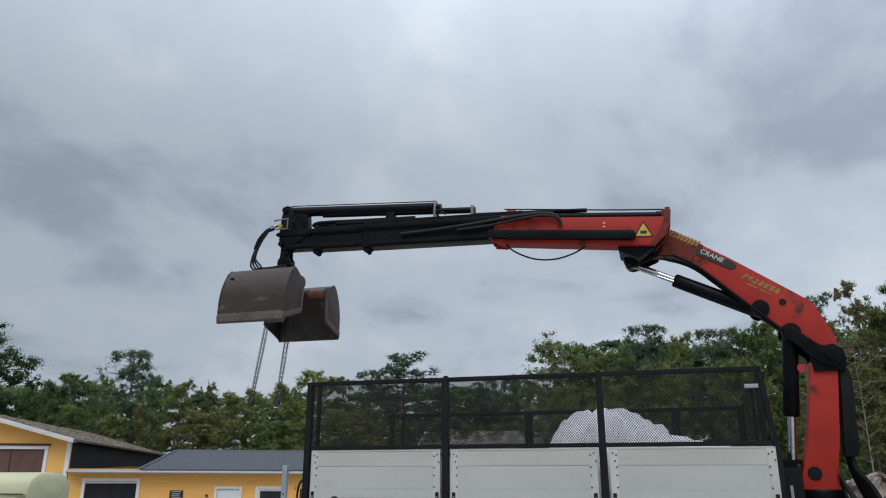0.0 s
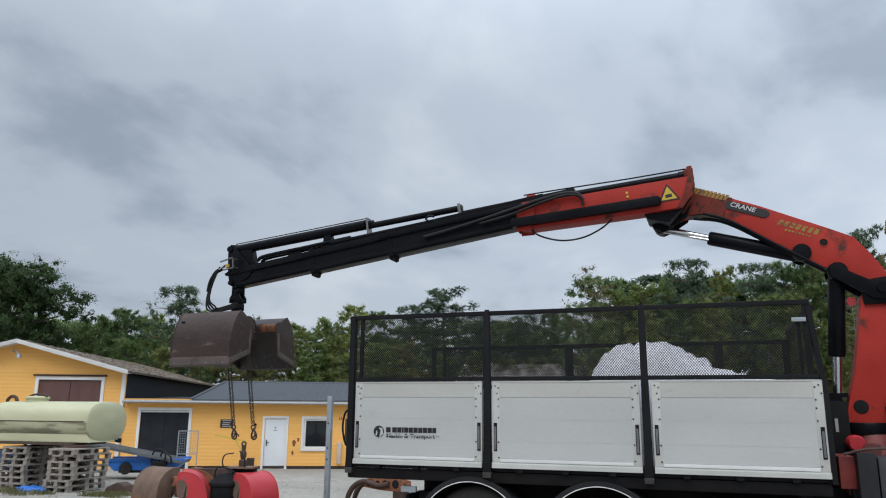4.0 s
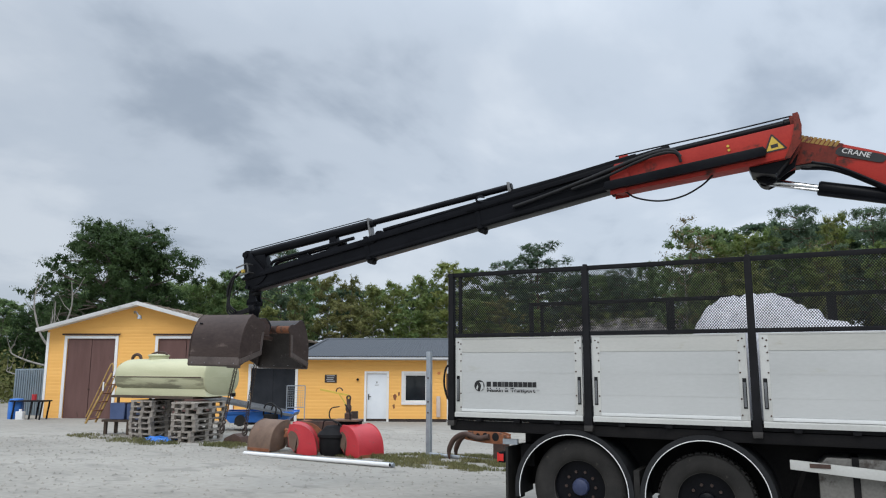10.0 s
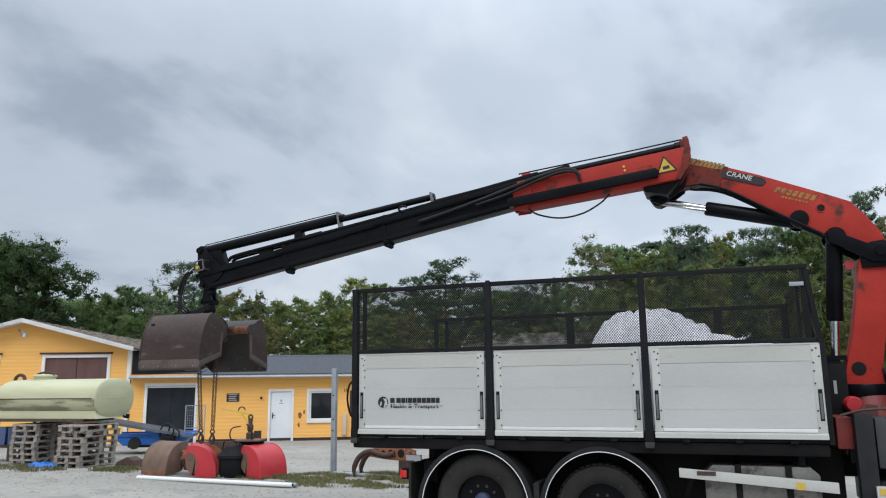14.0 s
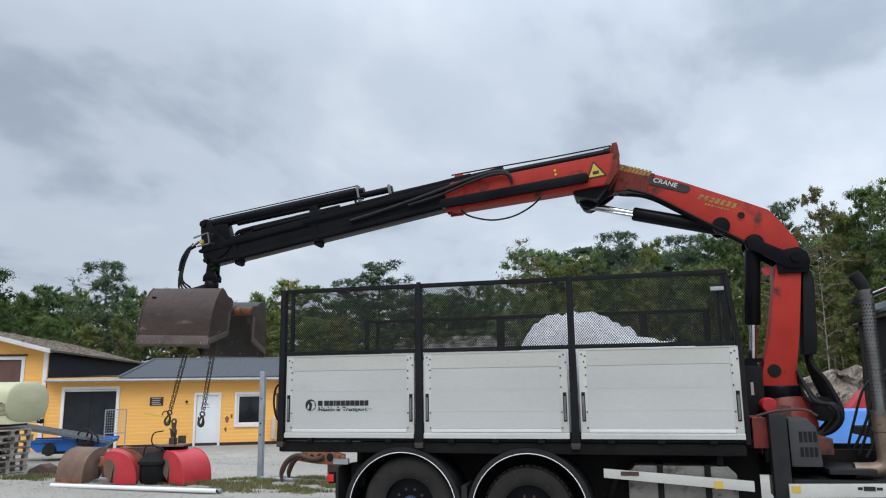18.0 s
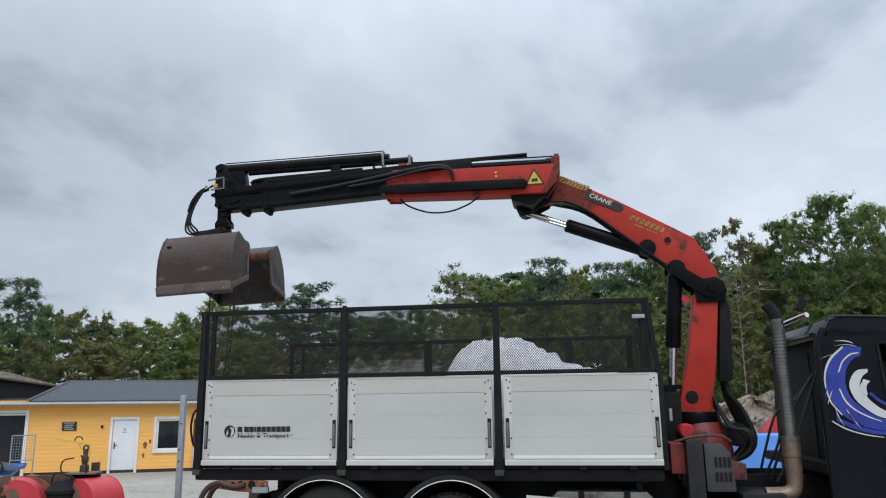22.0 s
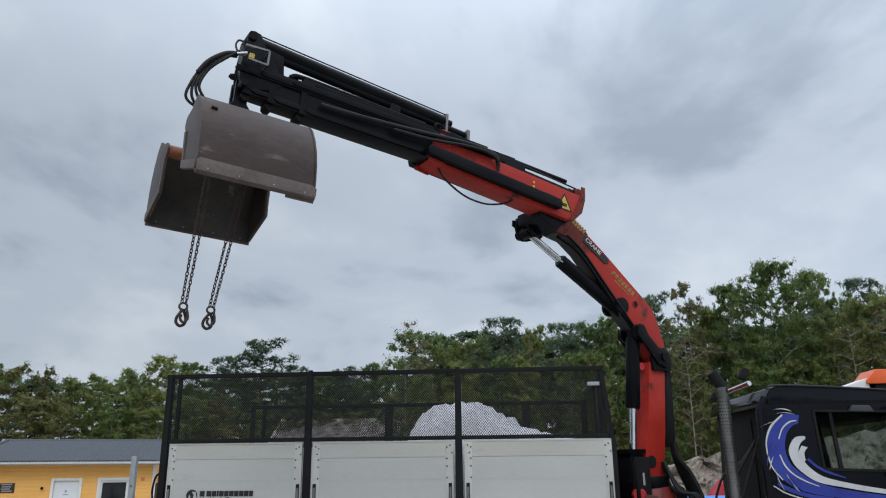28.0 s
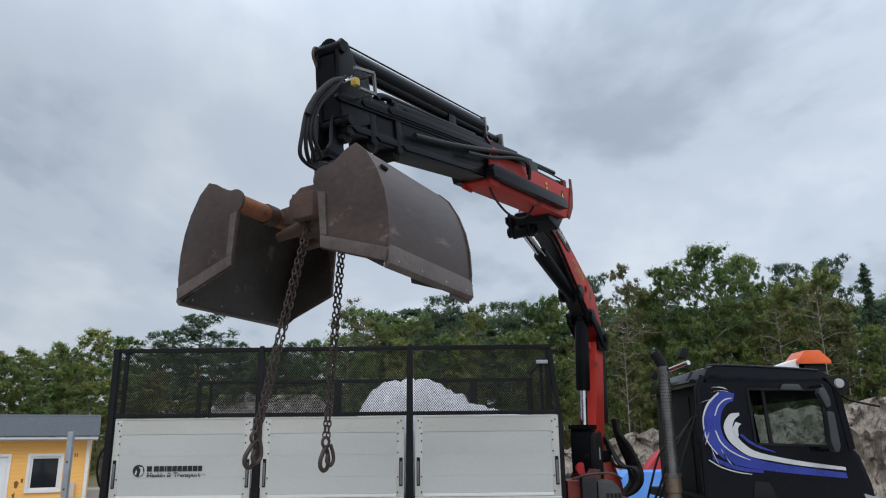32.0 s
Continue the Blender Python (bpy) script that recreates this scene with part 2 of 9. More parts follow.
bucket_red = surface("bright_red_paint", (0.40, 0.020, 0.028), (0.52, 0.036, 0.046), 3, 0.42, 0, 0.03, 50, (0.16, 0.07, 0.055), 0.60, spot_scale=6.0)
yellow_paint = surface("yellow_paint", (0.50, 0.33, 0.05), (0.62, 0.43, 0.08), 4, 0.5, 0, 0.05, 60, (0.22, 0.14, 0.04), 0.66)
blue_paint = surface("blue_plastic", (0.020, 0.14, 0.52), (0.04, 0.20, 0.62), 4, 0.45, 0, 0.05, 60, (0.03, 0.09, 0.26), 0.66)
cab_blue = surface("royal_blue_decal", (0.014, 0.026, 0.22), (0.026, 0.048, 0.31), 4, 0.3, 0, 0.0, 60, vary=0)
cab_silver = surface("silver_white_decal", (0.44, 0.45, 0.47), (0.58, 0.59, 0.61), 4, 0.3, 0, 0.0, 60, vary=0)
decal_black = surface("black_lettering", (0.006, 0.006, 0.007), (0.011, 0.011, 0.012), 4, 0.5, 0, 0, 60, vary=0)
decal_badge = surface("black_badge", (0.008, 0.008, 0.009), (0.016, 0.016, 0.017), 4, 0.6, 0, 0, 60, vary=0)
mirror_grey = surface("grey_mirror_shell", (0.020, 0.022, 0.025), (0.040, 0.043, 0.047), 4, 0.45, 0, 0.02, 60)
decal_grey = surface("faded_grey_lettering", (0.30, 0.30, 0.30), (0.38, 0.38, 0.38), 4, 0.5, 0, 0, 60, vary=0)
decal_white = surface("white_lettering", (0.70, 0.70, 0.69), (0.78, 0.78, 0.77), 4, 0.5, 0, 0, 60, vary=0)
decal_weathered = surface("weathered_white_lettering", (0.46, 0.45, 0.44), (0.60, 0.59, 0.58), 6, 0.6, 0, 0, 60, vary=0)
decal_faded = surface("faded_yellow_lettering", (0.24, 0.13, 0.02), (0.34, 0.20, 0.035), 6, 0.5, 0, 0, 60, (0.12, 0.04, 0.02), 0.52, vary=0)
decal_yellow = surface("yellow_lettering", (0.52, 0.34, 0.03), (0.62, 0.43, 0.06), 6, 0.5, 0, 0, 60, (0.30, 0.09, 0.03), 0.56, vary=0)
white_sheet = surface("white_tarpaulin", (0.52, 0.52, 0.56), (0.68, 0.68, 0.71), 3, 0.6, 0, 0.35, 14, (0.50, 0.50, 0.54), 0.60)
weathered_white = surface("weathered_white_paint", (0.46, 0.455, 0.44), (0.64, 0.635, 0.62), 2.5, 0.6, 0, 0.08, 40, (0.30, 0.28, 0.25), 0.60, stretch=(0.4, 1, 2))
white_paint = surface("white_painted_wood", (0.70, 0.70, 0.69), (0.80, 0.80, 0.79), 2.5, 0.55, 0, 0.08, 40, (0.56, 0.56, 0.54), 0.67)
door_white = surface("white_door_paint", (0.72, 0.76, 0.80), (0.80, 0.83, 0.86), 2, 0.4, 0, 0.03, 40)
brown_door = surface("brown_garage_door", (0.115, 0.062, 0.055), (0.16, 0.092, 0.082), 1.5, 0.6, 0, 0.1, 40, (0.085, 0.05, 0.045), 0.62, stretch=(2.5, 2.5, 0.5))
tar_black = surface("black_tar_paper", (0.012, 0.014, 0.018), (0.030, 0.033, 0.040), 2, 0.7, 0, 0.15, 30)
sheet_roof = surface("dark_grey_sheet_roof", (0.045, 0.052, 0.062), (0.066, 0.074, 0.085), 1.2, 0.6, 0.0, 0.04, 40, (0.10, 0.105, 0.11), 0.68)
moss_roof = surface("mossy_brown_roof", (0.075, 0.060, 0.042), (0.17, 0.13, 0.095), 3, 0.9, 0, 0.5, 22, (0.30, 0.27, 0.22), 0.6)
tile_red = surface("old_red_roof_tile", (0.30, 0.27, 0.255), (0.52, 0.48, 0.46), 5, 0.8, 0, 0.2, 30, (0.42, 0.39, 0.36), 0.58)
tank_green = surface("pale_green_glass_fibre", (0.42, 0.42, 0.26), (0.54, 0.53, 0.35), 1.6, 0.5, 0, 0.05, 35, (0.30, 0.285, 0.18), 0.66, stretch=(0.5, 1, 2.2), spot_scale=2.2)
pallet_wood = surface("weathered_pallet_wood", (0.18, 0.158, 0.135), (0.38, 0.34, 0.30), 6, 0.85, 0, 0.3, 60, (0.12, 0.10, 0.085), 0.6, vary=0.2)
grey_paint = surface("grey_blue_sheet", (0.16, 0.21, 0.25), (0.22, 0.27, 0.31), 2, 0.55, 0.1, 0.05, 40)
brown_wood = surface("dark_brown_wood", (0.05, 0.035, 0.026), (0.10, 0.07, 0.05), 6, 0.8, 0, 0.2, 50)
bark = surface("grey_brown_bark", (0.070, 0.058, 0.046), (0.16, 0.135, 0.11), 5, 0.9, 0, 0.6, 30, (0.22, 0.20, 0.17), 0.62, stretch=(1, 1, 0.3))
bark_pale = surface("pale_birch_bark", (0.17, 0.155, 0.135), (0.34, 0.32, 0.29), 4, 0.8, 0, 0.3, 30, (0.10, 0.09, 0.08), 0.6)
rock = surface("blasted_rock", (0.16, 0.135, 0.113), (0.37, 0.315, 0.265), 0.9, 0.9, 0, 0.6, 7, (0.045, 0.04, 0.034), 0.54, stretch=(1.6, 1.6, 0.55), spot_scale=2.4, vary=0)
for nd in rock.node_tree.nodes:
    if nd.type == "BUMP":
        nd.inputs["Distance"].default_value = 0.35
meter_pink = surface("faded_meter_box", (0.42, 0.34, 0.29), (0.55, 0.46, 0.40), 4, 0.6, 0, 0.03, 40)
pale_yellow = surface("pale_yellow_paint", (0.56, 0.37, 0.05), (0.66, 0.46, 0.08), 4, 0.5, 0, 0.05, 60, (0.30, 0.18, 0.06), 0.64)
ladder_paint = surface("rusty_yellow_paint", (0.36, 0.21, 0.06), (0.50, 0.33, 0.11), 6, 0.6, 0, 0.1, 60, (0.17, 0.08, 0.04), 0.56)
concrete = surface("pale_concrete", (0.40, 0.39, 0.37), (0.52, 0.51, 0.49), 2, 0.85, 0, 0.2, 40)
orange_lens = surface("orange_plastic_lens", (0.72, 0.10, 0.02), (0.82, 0.16, 0.035), 5, 0.3, 0, 0.02, 60, vary=0)
red_lens = surface("red_tail_lens", (0.50, 0.012, 0.012), (0.62, 0.03, 0.025), 5, 0.25, 0, 0.02, 60, vary=0)
sign_dark = surface("dark_brown_sign", (0.022, 0.014, 0.012), (0.04, 0.026, 0.022), 5, 0.6, 0, 0.05, 50, vary=0)


for mat, level in ((black_paint, 0.10), (black_matt, 0.10), (rubber, 0.2), (hose_rubber, 0.2), (bed_black, 0.14), (mesh_black, 0.14), (chassis_black, 0.1), (cab_paint, 0.2), (plastic_grey, 0.25), (crane_red, 0.25), (crane_soot, 0.2), (steel_worn, 0.3), (sheet_roof, 0.3), (tar_black, 0.2), (brown_door, 0.2)):
    mat.node_tree.nodes["Principled BSDF"].inputs["Specular IOR Level"].default_value = level
heat_brown = surface("heat_browned_steel", (0.12, 0.085, 0.06), (0.24, 0.18, 0.135), 5, 0.45, 0.5, 0.08, 45, (0.06, 0.045, 0.035), 0.6)
pipe_steel = surface("heat_stained_steel", (0.11, 0.108, 0.106), (0.24, 0.235, 0.23), 5, 0.36, 0.75, 0.08, 45, (0.05, 0.045, 0.04), 0.6)


def leaves(name, c1, c2, vary=0.25, tree=0.2):
    """Leaves that differ one from another, and a little from tree to tree."""
    m = surface(name, c1, c2, 0.55, 0.55, 0, 0, 3.0, vary=vary, island=True, rvar=0.1)
    n, l = m.node_tree.nodes, m.node_tree.links
    b = n["Principled BSDF"]
    b.inputs["Specular IOR Level"].default_value = 0.2
    old = b.inputs["Base Color"].links[0].from_socket
    info = n.new("ShaderNodeObjectInfo")
    bright = n.new("ShaderNodeMapRange")
    bright.inputs["To Min"].default_value, bright.inputs["To Max"].default_value = 1 - tree, 1 + tree
    hue = n.new("ShaderNodeMapRange")
    hue.inputs["To Min"].default_value, hue.inputs["To Max"].default_value = 0.515, 0.49
    hs = n.new("ShaderNodeHueSaturation")
    l.new(info.outputs["Random"], bright.inputs[0]); l.new(info.outputs["Random"], hue.inputs[0])
    l.new(bright.outputs[0], hs.inputs["Value"]); l.new(hue.outputs[0], hs.inputs["Hue"])
    l.new(old, hs.inputs["Color"]); l.new(hs.outputs[0], b.inputs["Base Color"])
    # light also passes through the leaf
    through_leaf = n.new("ShaderNodeBsdfTranslucent")
    l.new(hs.outputs[0], through_leaf.inputs["Color"])
    both_sides = n.new("ShaderNodeMixShader")
    both_sides.inputs[0].default_value = 0.46
    l.new(b.outputs[0], both_sides.inputs[1]); l.new(through_leaf.outputs[0], both_sides.inputs[2])
    l.new(both_sides.outputs[0], n["Material Output"].inputs["Surface"])
    return m


leaf_mixed = leaves("mixed_green_leaves", (0.098, 0.166, 0.046), (0.245, 0.296, 0.106))
leaf_oak = leaves("dark_oak_leaves", (0.026, 0.054, 0.020), (0.071, 0.114, 0.041))
leaf_green = leaves("green_leaves", (0.098, 0.181, 0.050), (0.258, 0.296, 0.117))
leaf_dark = leaves("dark_green_leaves", (0.087, 0.164, 0.057), (0.235, 0.296, 0.125))
leaf_olive = leaves("olive_leaves", (0.113, 0.151, 0.046), (0.272, 0.296, 0.108))
leaf_light = leaves("light_green_leaves", (0.128, 0.197, 0.046), (0.296, 0.296, 0.113))
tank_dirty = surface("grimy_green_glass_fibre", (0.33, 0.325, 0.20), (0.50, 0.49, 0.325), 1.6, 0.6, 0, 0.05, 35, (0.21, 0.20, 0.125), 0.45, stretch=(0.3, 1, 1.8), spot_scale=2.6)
leaf_yellow = leaves("yellowing_leaves", (0.120, 0.137, 0.046), (0.279, 0.260, 0.105))
leaf_pine = leaves("pine_needles", (0.051, 0.091, 0.057), (0.141, 0.195, 0.115))
leaf_dry = leaves("sparse_dry_leaves", (0.120, 0.095, 0.046), (0.220, 0.165, 0.085))
leaf_brown = leaves("browning_leaves", (0.093, 0.110, 0.044), (0.213, 0.193, 0.093))
bark_pine = surface("pine_bark", (0.07, 0.05, 0.038), (0.16, 0.105, 0.07), 5, 0.9, 0, 0.4, 40, stretch=(2, 2, 0.5))
grass_mat = leaves("dry_grass", (0.10, 0.115, 0.045), (0.24, 0.215, 0.105), 0.4)
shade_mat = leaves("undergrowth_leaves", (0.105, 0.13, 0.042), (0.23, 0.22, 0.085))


def glass(name, tint, rough=0.02):
    m = bpy.data.materials.new(name)
    m.use_nodes = True
    b = m.node_tree.nodes["Principled BSDF"]
    b.inputs["Base Color"].default_value = (*tint, 1)
    b.inputs["Roughness"].default_value = rough
    b.inputs["Transmission Weight"].default_value = 1.0
    b.inputs["IOR"].default_value = 1.1
    return m


cab_glass = glass("tinted_cab_glass", (0.55, 0.62, 0.60))
win_glass = surface("dark_window_pane", (0.012, 0.015, 0.018), (0.022, 0.026, 0.03), 2, 0.06, 0, 0, 40, vary=0, rvar=0.02)


def cladding(name):
    """Yellow horizontal weatherboards, 14 cm each, as relief."""
    m = surface(name, (0.83, 0.43, 0.105), (0.90, 0.49, 0.135), 1.3, 0.7, 0, 0, 30, (0.74, 0.37, 0.09), 0.66, stretch=(0.5, 0.5, 3.0), vary=0)
    n, l = m.node_tree.nodes, m.node_tree.links
    tc = n.new("ShaderNodeTexCoord")
    sx = n.new("ShaderNodeSeparateXYZ")
    l.new(tc.outputs["Object"], sx.inputs[0])
    dv = n.new("ShaderNodeMath"); dv.operation = "DIVIDE"; dv.inputs[1].default_value = 0.14
    l.new(sx.outputs[2], dv.inputs[0])
    fr = n.new("ShaderNodeMath"); fr.operation = "FRACT"
    l.new(dv.outputs[0], fr.inputs[0])
    pw = n.new("ShaderNodeMath"); pw.operation = "POWER"; pw.inputs[1].default_value = 6.0
    l.new(fr.outputs[0], pw.inputs[0])
    iv = n.new("ShaderNodeMath"); iv.operation = "SUBTRACT"; iv.inputs[0].default_value = 1.0
    l.new(pw.outputs[0], iv.inputs[1])
    bp = n.new("ShaderNodeBump")
    bp.inputs["Strength"].default_value, bp.inputs["Distance"].default_value = 0.6, 0.02
    l.new(iv.outputs[0], bp.inputs["Height"])
    l.new(bp.outputs[0], n["Principled BSDF"].inputs["Normal"])
    return m


yellow_boards = cladding("yellow_weatherboards")


def gravel_material():
    m = surface("pale_gravel", (0.205, 0.192, 0.166), (0.372, 0.352, 0.312), 0.22, 0.95, 0, 0.7, 9.0, (0.235, 0.222, 0.196), 0.53, vary=0, spot_scale=1.6, stretch=(0.8, 1.2, 1))
    return m


gravel = gravel_material()
forest_floor = surface("forest_floor", (0.10, 0.085, 0.045), (0.20, 0.165, 0.085), 0.5, 0.95, 0, 0.6, 7, (0.07, 0.085, 0.03), 0.52, vary=0)


# ---- mesh helpers ----
class Solid:
    """Collects simple closed shapes into one mesh."""

    def __init__(self):
        self.v, self.f = [], []

    def add(self, verts, faces):
        o = len(self.v)
        self.v += [tuple(p) for p in verts]
        self.f += [tuple(i + o for i in f) for f in faces]
        return self

    def box(self, x0, x1, y0, y1, z0, z1):
        return self.add([(x, y, z) for x in (x0, x1) for y in (y0, y1) for z in (z0, z1)],
                        [(0, 1, 3, 2), (4, 6, 7, 5), (0, 4, 5, 1), (2, 3, 7, 6), (0, 2, 6, 4), (1, 5, 7, 3)])

    def bar(self, a, b, w, h, up=(0, 0, 1)):
        """A square bar from a to b."""
        a, b, up = Vector(a), Vector(b), Vector(up)
        d = (b - a).normalized()
        s = d.cross(up)
        if s.length < 1e-4:
            s = d.cross(Vector((1, 0, 0)))
        s = s.normalized() * w / 2
        u = s.cross(d).normalized() * h / 2
        vs = [p + i * s + j * u for p in (a, b) for i in (-1, 1) for j in (-1, 1)]
        return self.add(vs, [(0, 1, 3, 2), (4, 6, 7, 5), (0, 4, 5, 1), (2, 3, 7, 6), (0, 2, 6, 4), (1, 5, 7, 3)])

    def prism(self, poly, w0, w1, axis="y"):
        """A polygon of (a, b) pairs pushed from w0 to w1 along the axis."""
        def pt(a, b, w):
            return {"y": (a, w, b), "x": (w, a, b), "z": (a, b, w)}[axis]
        k = len(poly)
        vs = [pt(a, b, w0) for a, b in poly] + [pt(a, b, w1) for a, b in poly]
        fs = [tuple(range(k)), tuple(range(2 * k - 1, k - 1, -1))] + [(i, i + k, (i + 1) % k + k, (i + 1) % k) for i in range(k)]
        return self.add(vs, fs)

    def tube(self, pts, r, seg=10, caps=True):
        """A round tube along points; r may be one radius or one for each point."""
        pts = [Vector(p) for p in pts]
        rs = r if isinstance(r, (list, tuple)) else [r] * len(pts)
        o, ring = len(self.v), []
        last = None
        for i, p in enumerate(pts):
            d = (pts[min(i + 1, len(pts) - 1)] - pts[max(i - 1, 0)]).normalized()
            s = d.cross(Vector((0, 0, 1))) if last is None else last - d * last.dot(d)
            if s.length < 1e-3:
                s = d.cross(Vector((1, 0, 0)))
            s.normalize()
            last = s
            u = d.cross(s)
            for k in range(seg):
                a = 2 * math.pi * k / seg
                self.v.append(tuple(p + rs[i] * (math.cos(a) * s + math.sin(a) * u)))
        for i in range(len(pts) - 1):
            for k in range(seg):
                a, b = o + i * seg + k, o + i * seg + (k + 1) % seg
                self.f.append((a, b, b + seg, a + seg))
        if caps:
            self.f.append(tuple(o + k for k in range(seg - 1, -1, -1)))
            e = o + (len(pts) - 1) * seg
            self.f.append(tuple(e + k for k in range(seg)))
        return self

    def lathe(self, profile, seg=32, centre=(0, 0, 0), axis="y"):
        """A ring of (radius, along) pairs turned about an axis; closed along the profile."""
        o, k = len(self.v), len(profile)
        for i in range(seg):
            a = 2 * math.pi * i / seg
            for r, w in profile:
                c, s = r * math.cos(a), r * math.sin(a)
                p = {"y": (c, w, s), "x": (w, c, s), "z": (c, s, w)}[axis]
                self.v.append((p[0] + centre[0], p[1] + centre[1], p[2] + centre[2]))
        for i in range(seg):
            j = (i + 1) % seg
            for q in range(k):
                e = (q + 1) % k
                self.f.append((o + i * k + q, o + i * k + e, o + j * k + e, o + j * k + q))
        return self


def smooth_path(pts, steps=6):
    """A rounded curve through points."""
    p = [Vector(q) for q in pts]
    p = [2 * p[0] - p[1]] + p + [2 * p[-1] - p[-2]]
    out = []
    for i in range(1, len(p) - 2):
        for s in range(steps):
            t = s / steps
            a, b, c, d = p[i - 1:i + 3]
            out.append(0.5 * ((2 * b) + (c - a) * t + (2 * a - 5 * b + 4 * c - d) * t * t + (3 * b - a - 3 * c + d) * t ** 3))
    return out + [p[-2]]


def mesh_of(name, solid, material, bevel=0.0, smooth=True, sharp=38):
    me = bpy.data.meshes.new(name)
    me.from_pydata(solid.v, [], solid.f)
    if bevel:
        bm = bmesh.new()
        bm.from_mesh(me)
        bmesh.ops.recalc_face_normals(bm, faces=bm.faces)
        es = [e for e in bm.edges if len(e.link_faces) == 2 and e.calc_face_angle(0) > 0.6]
        bmesh.ops.bevel(bm, geom=es, offset=bevel, segments=2, profile=0.7, affect="EDGES", clamp_overlap=True)
        bm.to_mesh(me)
        bm.free()
    else:
        bm = bmesh.new()
        bm.from_mesh(me)
        bmesh.ops.recalc_face_normals(bm, faces=bm.faces)
        bm.to_mesh(me)
        bm.free()
    if smooth:
        me.polygons.foreach_set("use_smooth", [True] * len(me.polygons))
        me.set_sharp_from_angle(angle=radians(sharp))
    me.materials.append(material)
    return me


def part(name, solid, material, parent, label="", bevel=0.0, smooth=True, kind=""):
    """One mesh object under a thing or a part."""
    ob = new(name, mesh_of(name, solid, material, bevel, smooth))
    ob.parent = parent
    if label or kind:
        tagged(ob, label, kind=kind)
    return ob


def again(ob, parent, m):
    """Another part on the same mesh."""
    o = new(ob.name.split(".")[0], ob.data)
    o.parent = parent
    o.matrix_basis = m
    if "label" in ob:
        o["label"] = ob["label"]
    return o


def thing(name, m, label, category, group="", kind=""):
    return tagged(place_at(new(name), m), label, category, group, kind)


def place_at(ob, m):
    ob.matrix_basis = m
    return ob


def single(name, solid, material, m, label, category, group="", bevel=0.0, kind="", smooth=True):
    """A thing that is one mesh."""
    ob = new(name, mesh_of(name, solid, material, bevel, smooth))
    ob.matrix_basis = m
    return tagged(ob, label, category, group, kind)


def text_mesh(words, size, material, parent, m, name="lettering", shear=0.0, extrude=0.002, stretch=1.0, bold=0.0):
    cu = bpy.data.curves.new("words", "FONT")
    cu.body, cu.size, cu.extrude, cu.shear, cu.offset = words, size, extrude, shear, bold
    tmp = bpy.data.objects.new("words", cu)
    scene.collection.objects.link(tmp)
    bpy.context.view_layer.update()
    me = bpy.data.meshes.new_from_object(tmp.evaluated_get(bpy.context.evaluated_depsgraph_get()))
    bpy.data.objects.remove(tmp)
    bpy.data.curves.remove(cu)
    me.materials.clear()
    me.materials.append(material)
    ob = new(name, me)
    ob.parent = parent
    ob.matrix_basis = m @ Matrix.Diagonal((stretch, 1, 1, 1))
    return ob

# ---- ground ----
def ground_z(x, y):
    """Flat yard that falls a little towards the buildings, and a wooded bank behind the truck."""
    z = -0.38 * min(max((y - 2) / 14, 0), 1) - 0.10 * math.exp(-((x + 4.5) / 4.5) ** 2 - ((y - 9) / 7) ** 2)
    bank = min(max((y - 25 - max(0.0, (2 - x)) * 0.5) / 10, 0), 1)
    bank = bank * bank * (3 - 2 * bank)
    return z + 2.6 * bank


def build_ground():
    xs = sorted(set([-1500, -600, -250, -120] + list(np.arange(-70, 71, 2.0)) + [120, 250, 600, 1500]))
    ys = sorted(set([-1500, -600, -250, -100, -50] + list(np.arange(-30, 71, 2.0)) + [120, 250, 600, 1500]))
    v, f = [], []
    for y in ys:
        for x in xs:
            near = abs(x) < 71 and -31 < y < 71
            w = 0.02 * noise.noise((x * 0.3, y * 0.3, 0)) if near else 0
            rough = 0.25 * noise.noise((x * 0.15, y * 0.15, 3)) if near and y > 20 and x > -12 else 0
            v.append((x, y, ground_z(x, y) - 0.012 + w * 0.6 + rough))
    k = len(xs)
    for j in range(len(ys) - 1):
        for i in range(k - 1):
            f.append((j * k + i, j * k + i + 1, (j + 1) * k + i + 1, (j + 1) * k + i))
    me = bpy.data.meshes.new("ground")
    me.from_pydata(v, [], f)
    me.materials.append(gravel)
    me.materials.append(forest_floor)
    for p in me.polygons:
        c = p.center
        wild = ground_z(c.x, c.y) > 0.12 or c.y > 34 or math.hypot(c.x, c.y) > 75
        p.material_index = 1 if wild else 0
        p.use_smooth = True
    tagged(new("ground", me), "pale grey gravel yard with a wooded bank behind", "ground", kind="structure")


build_ground()


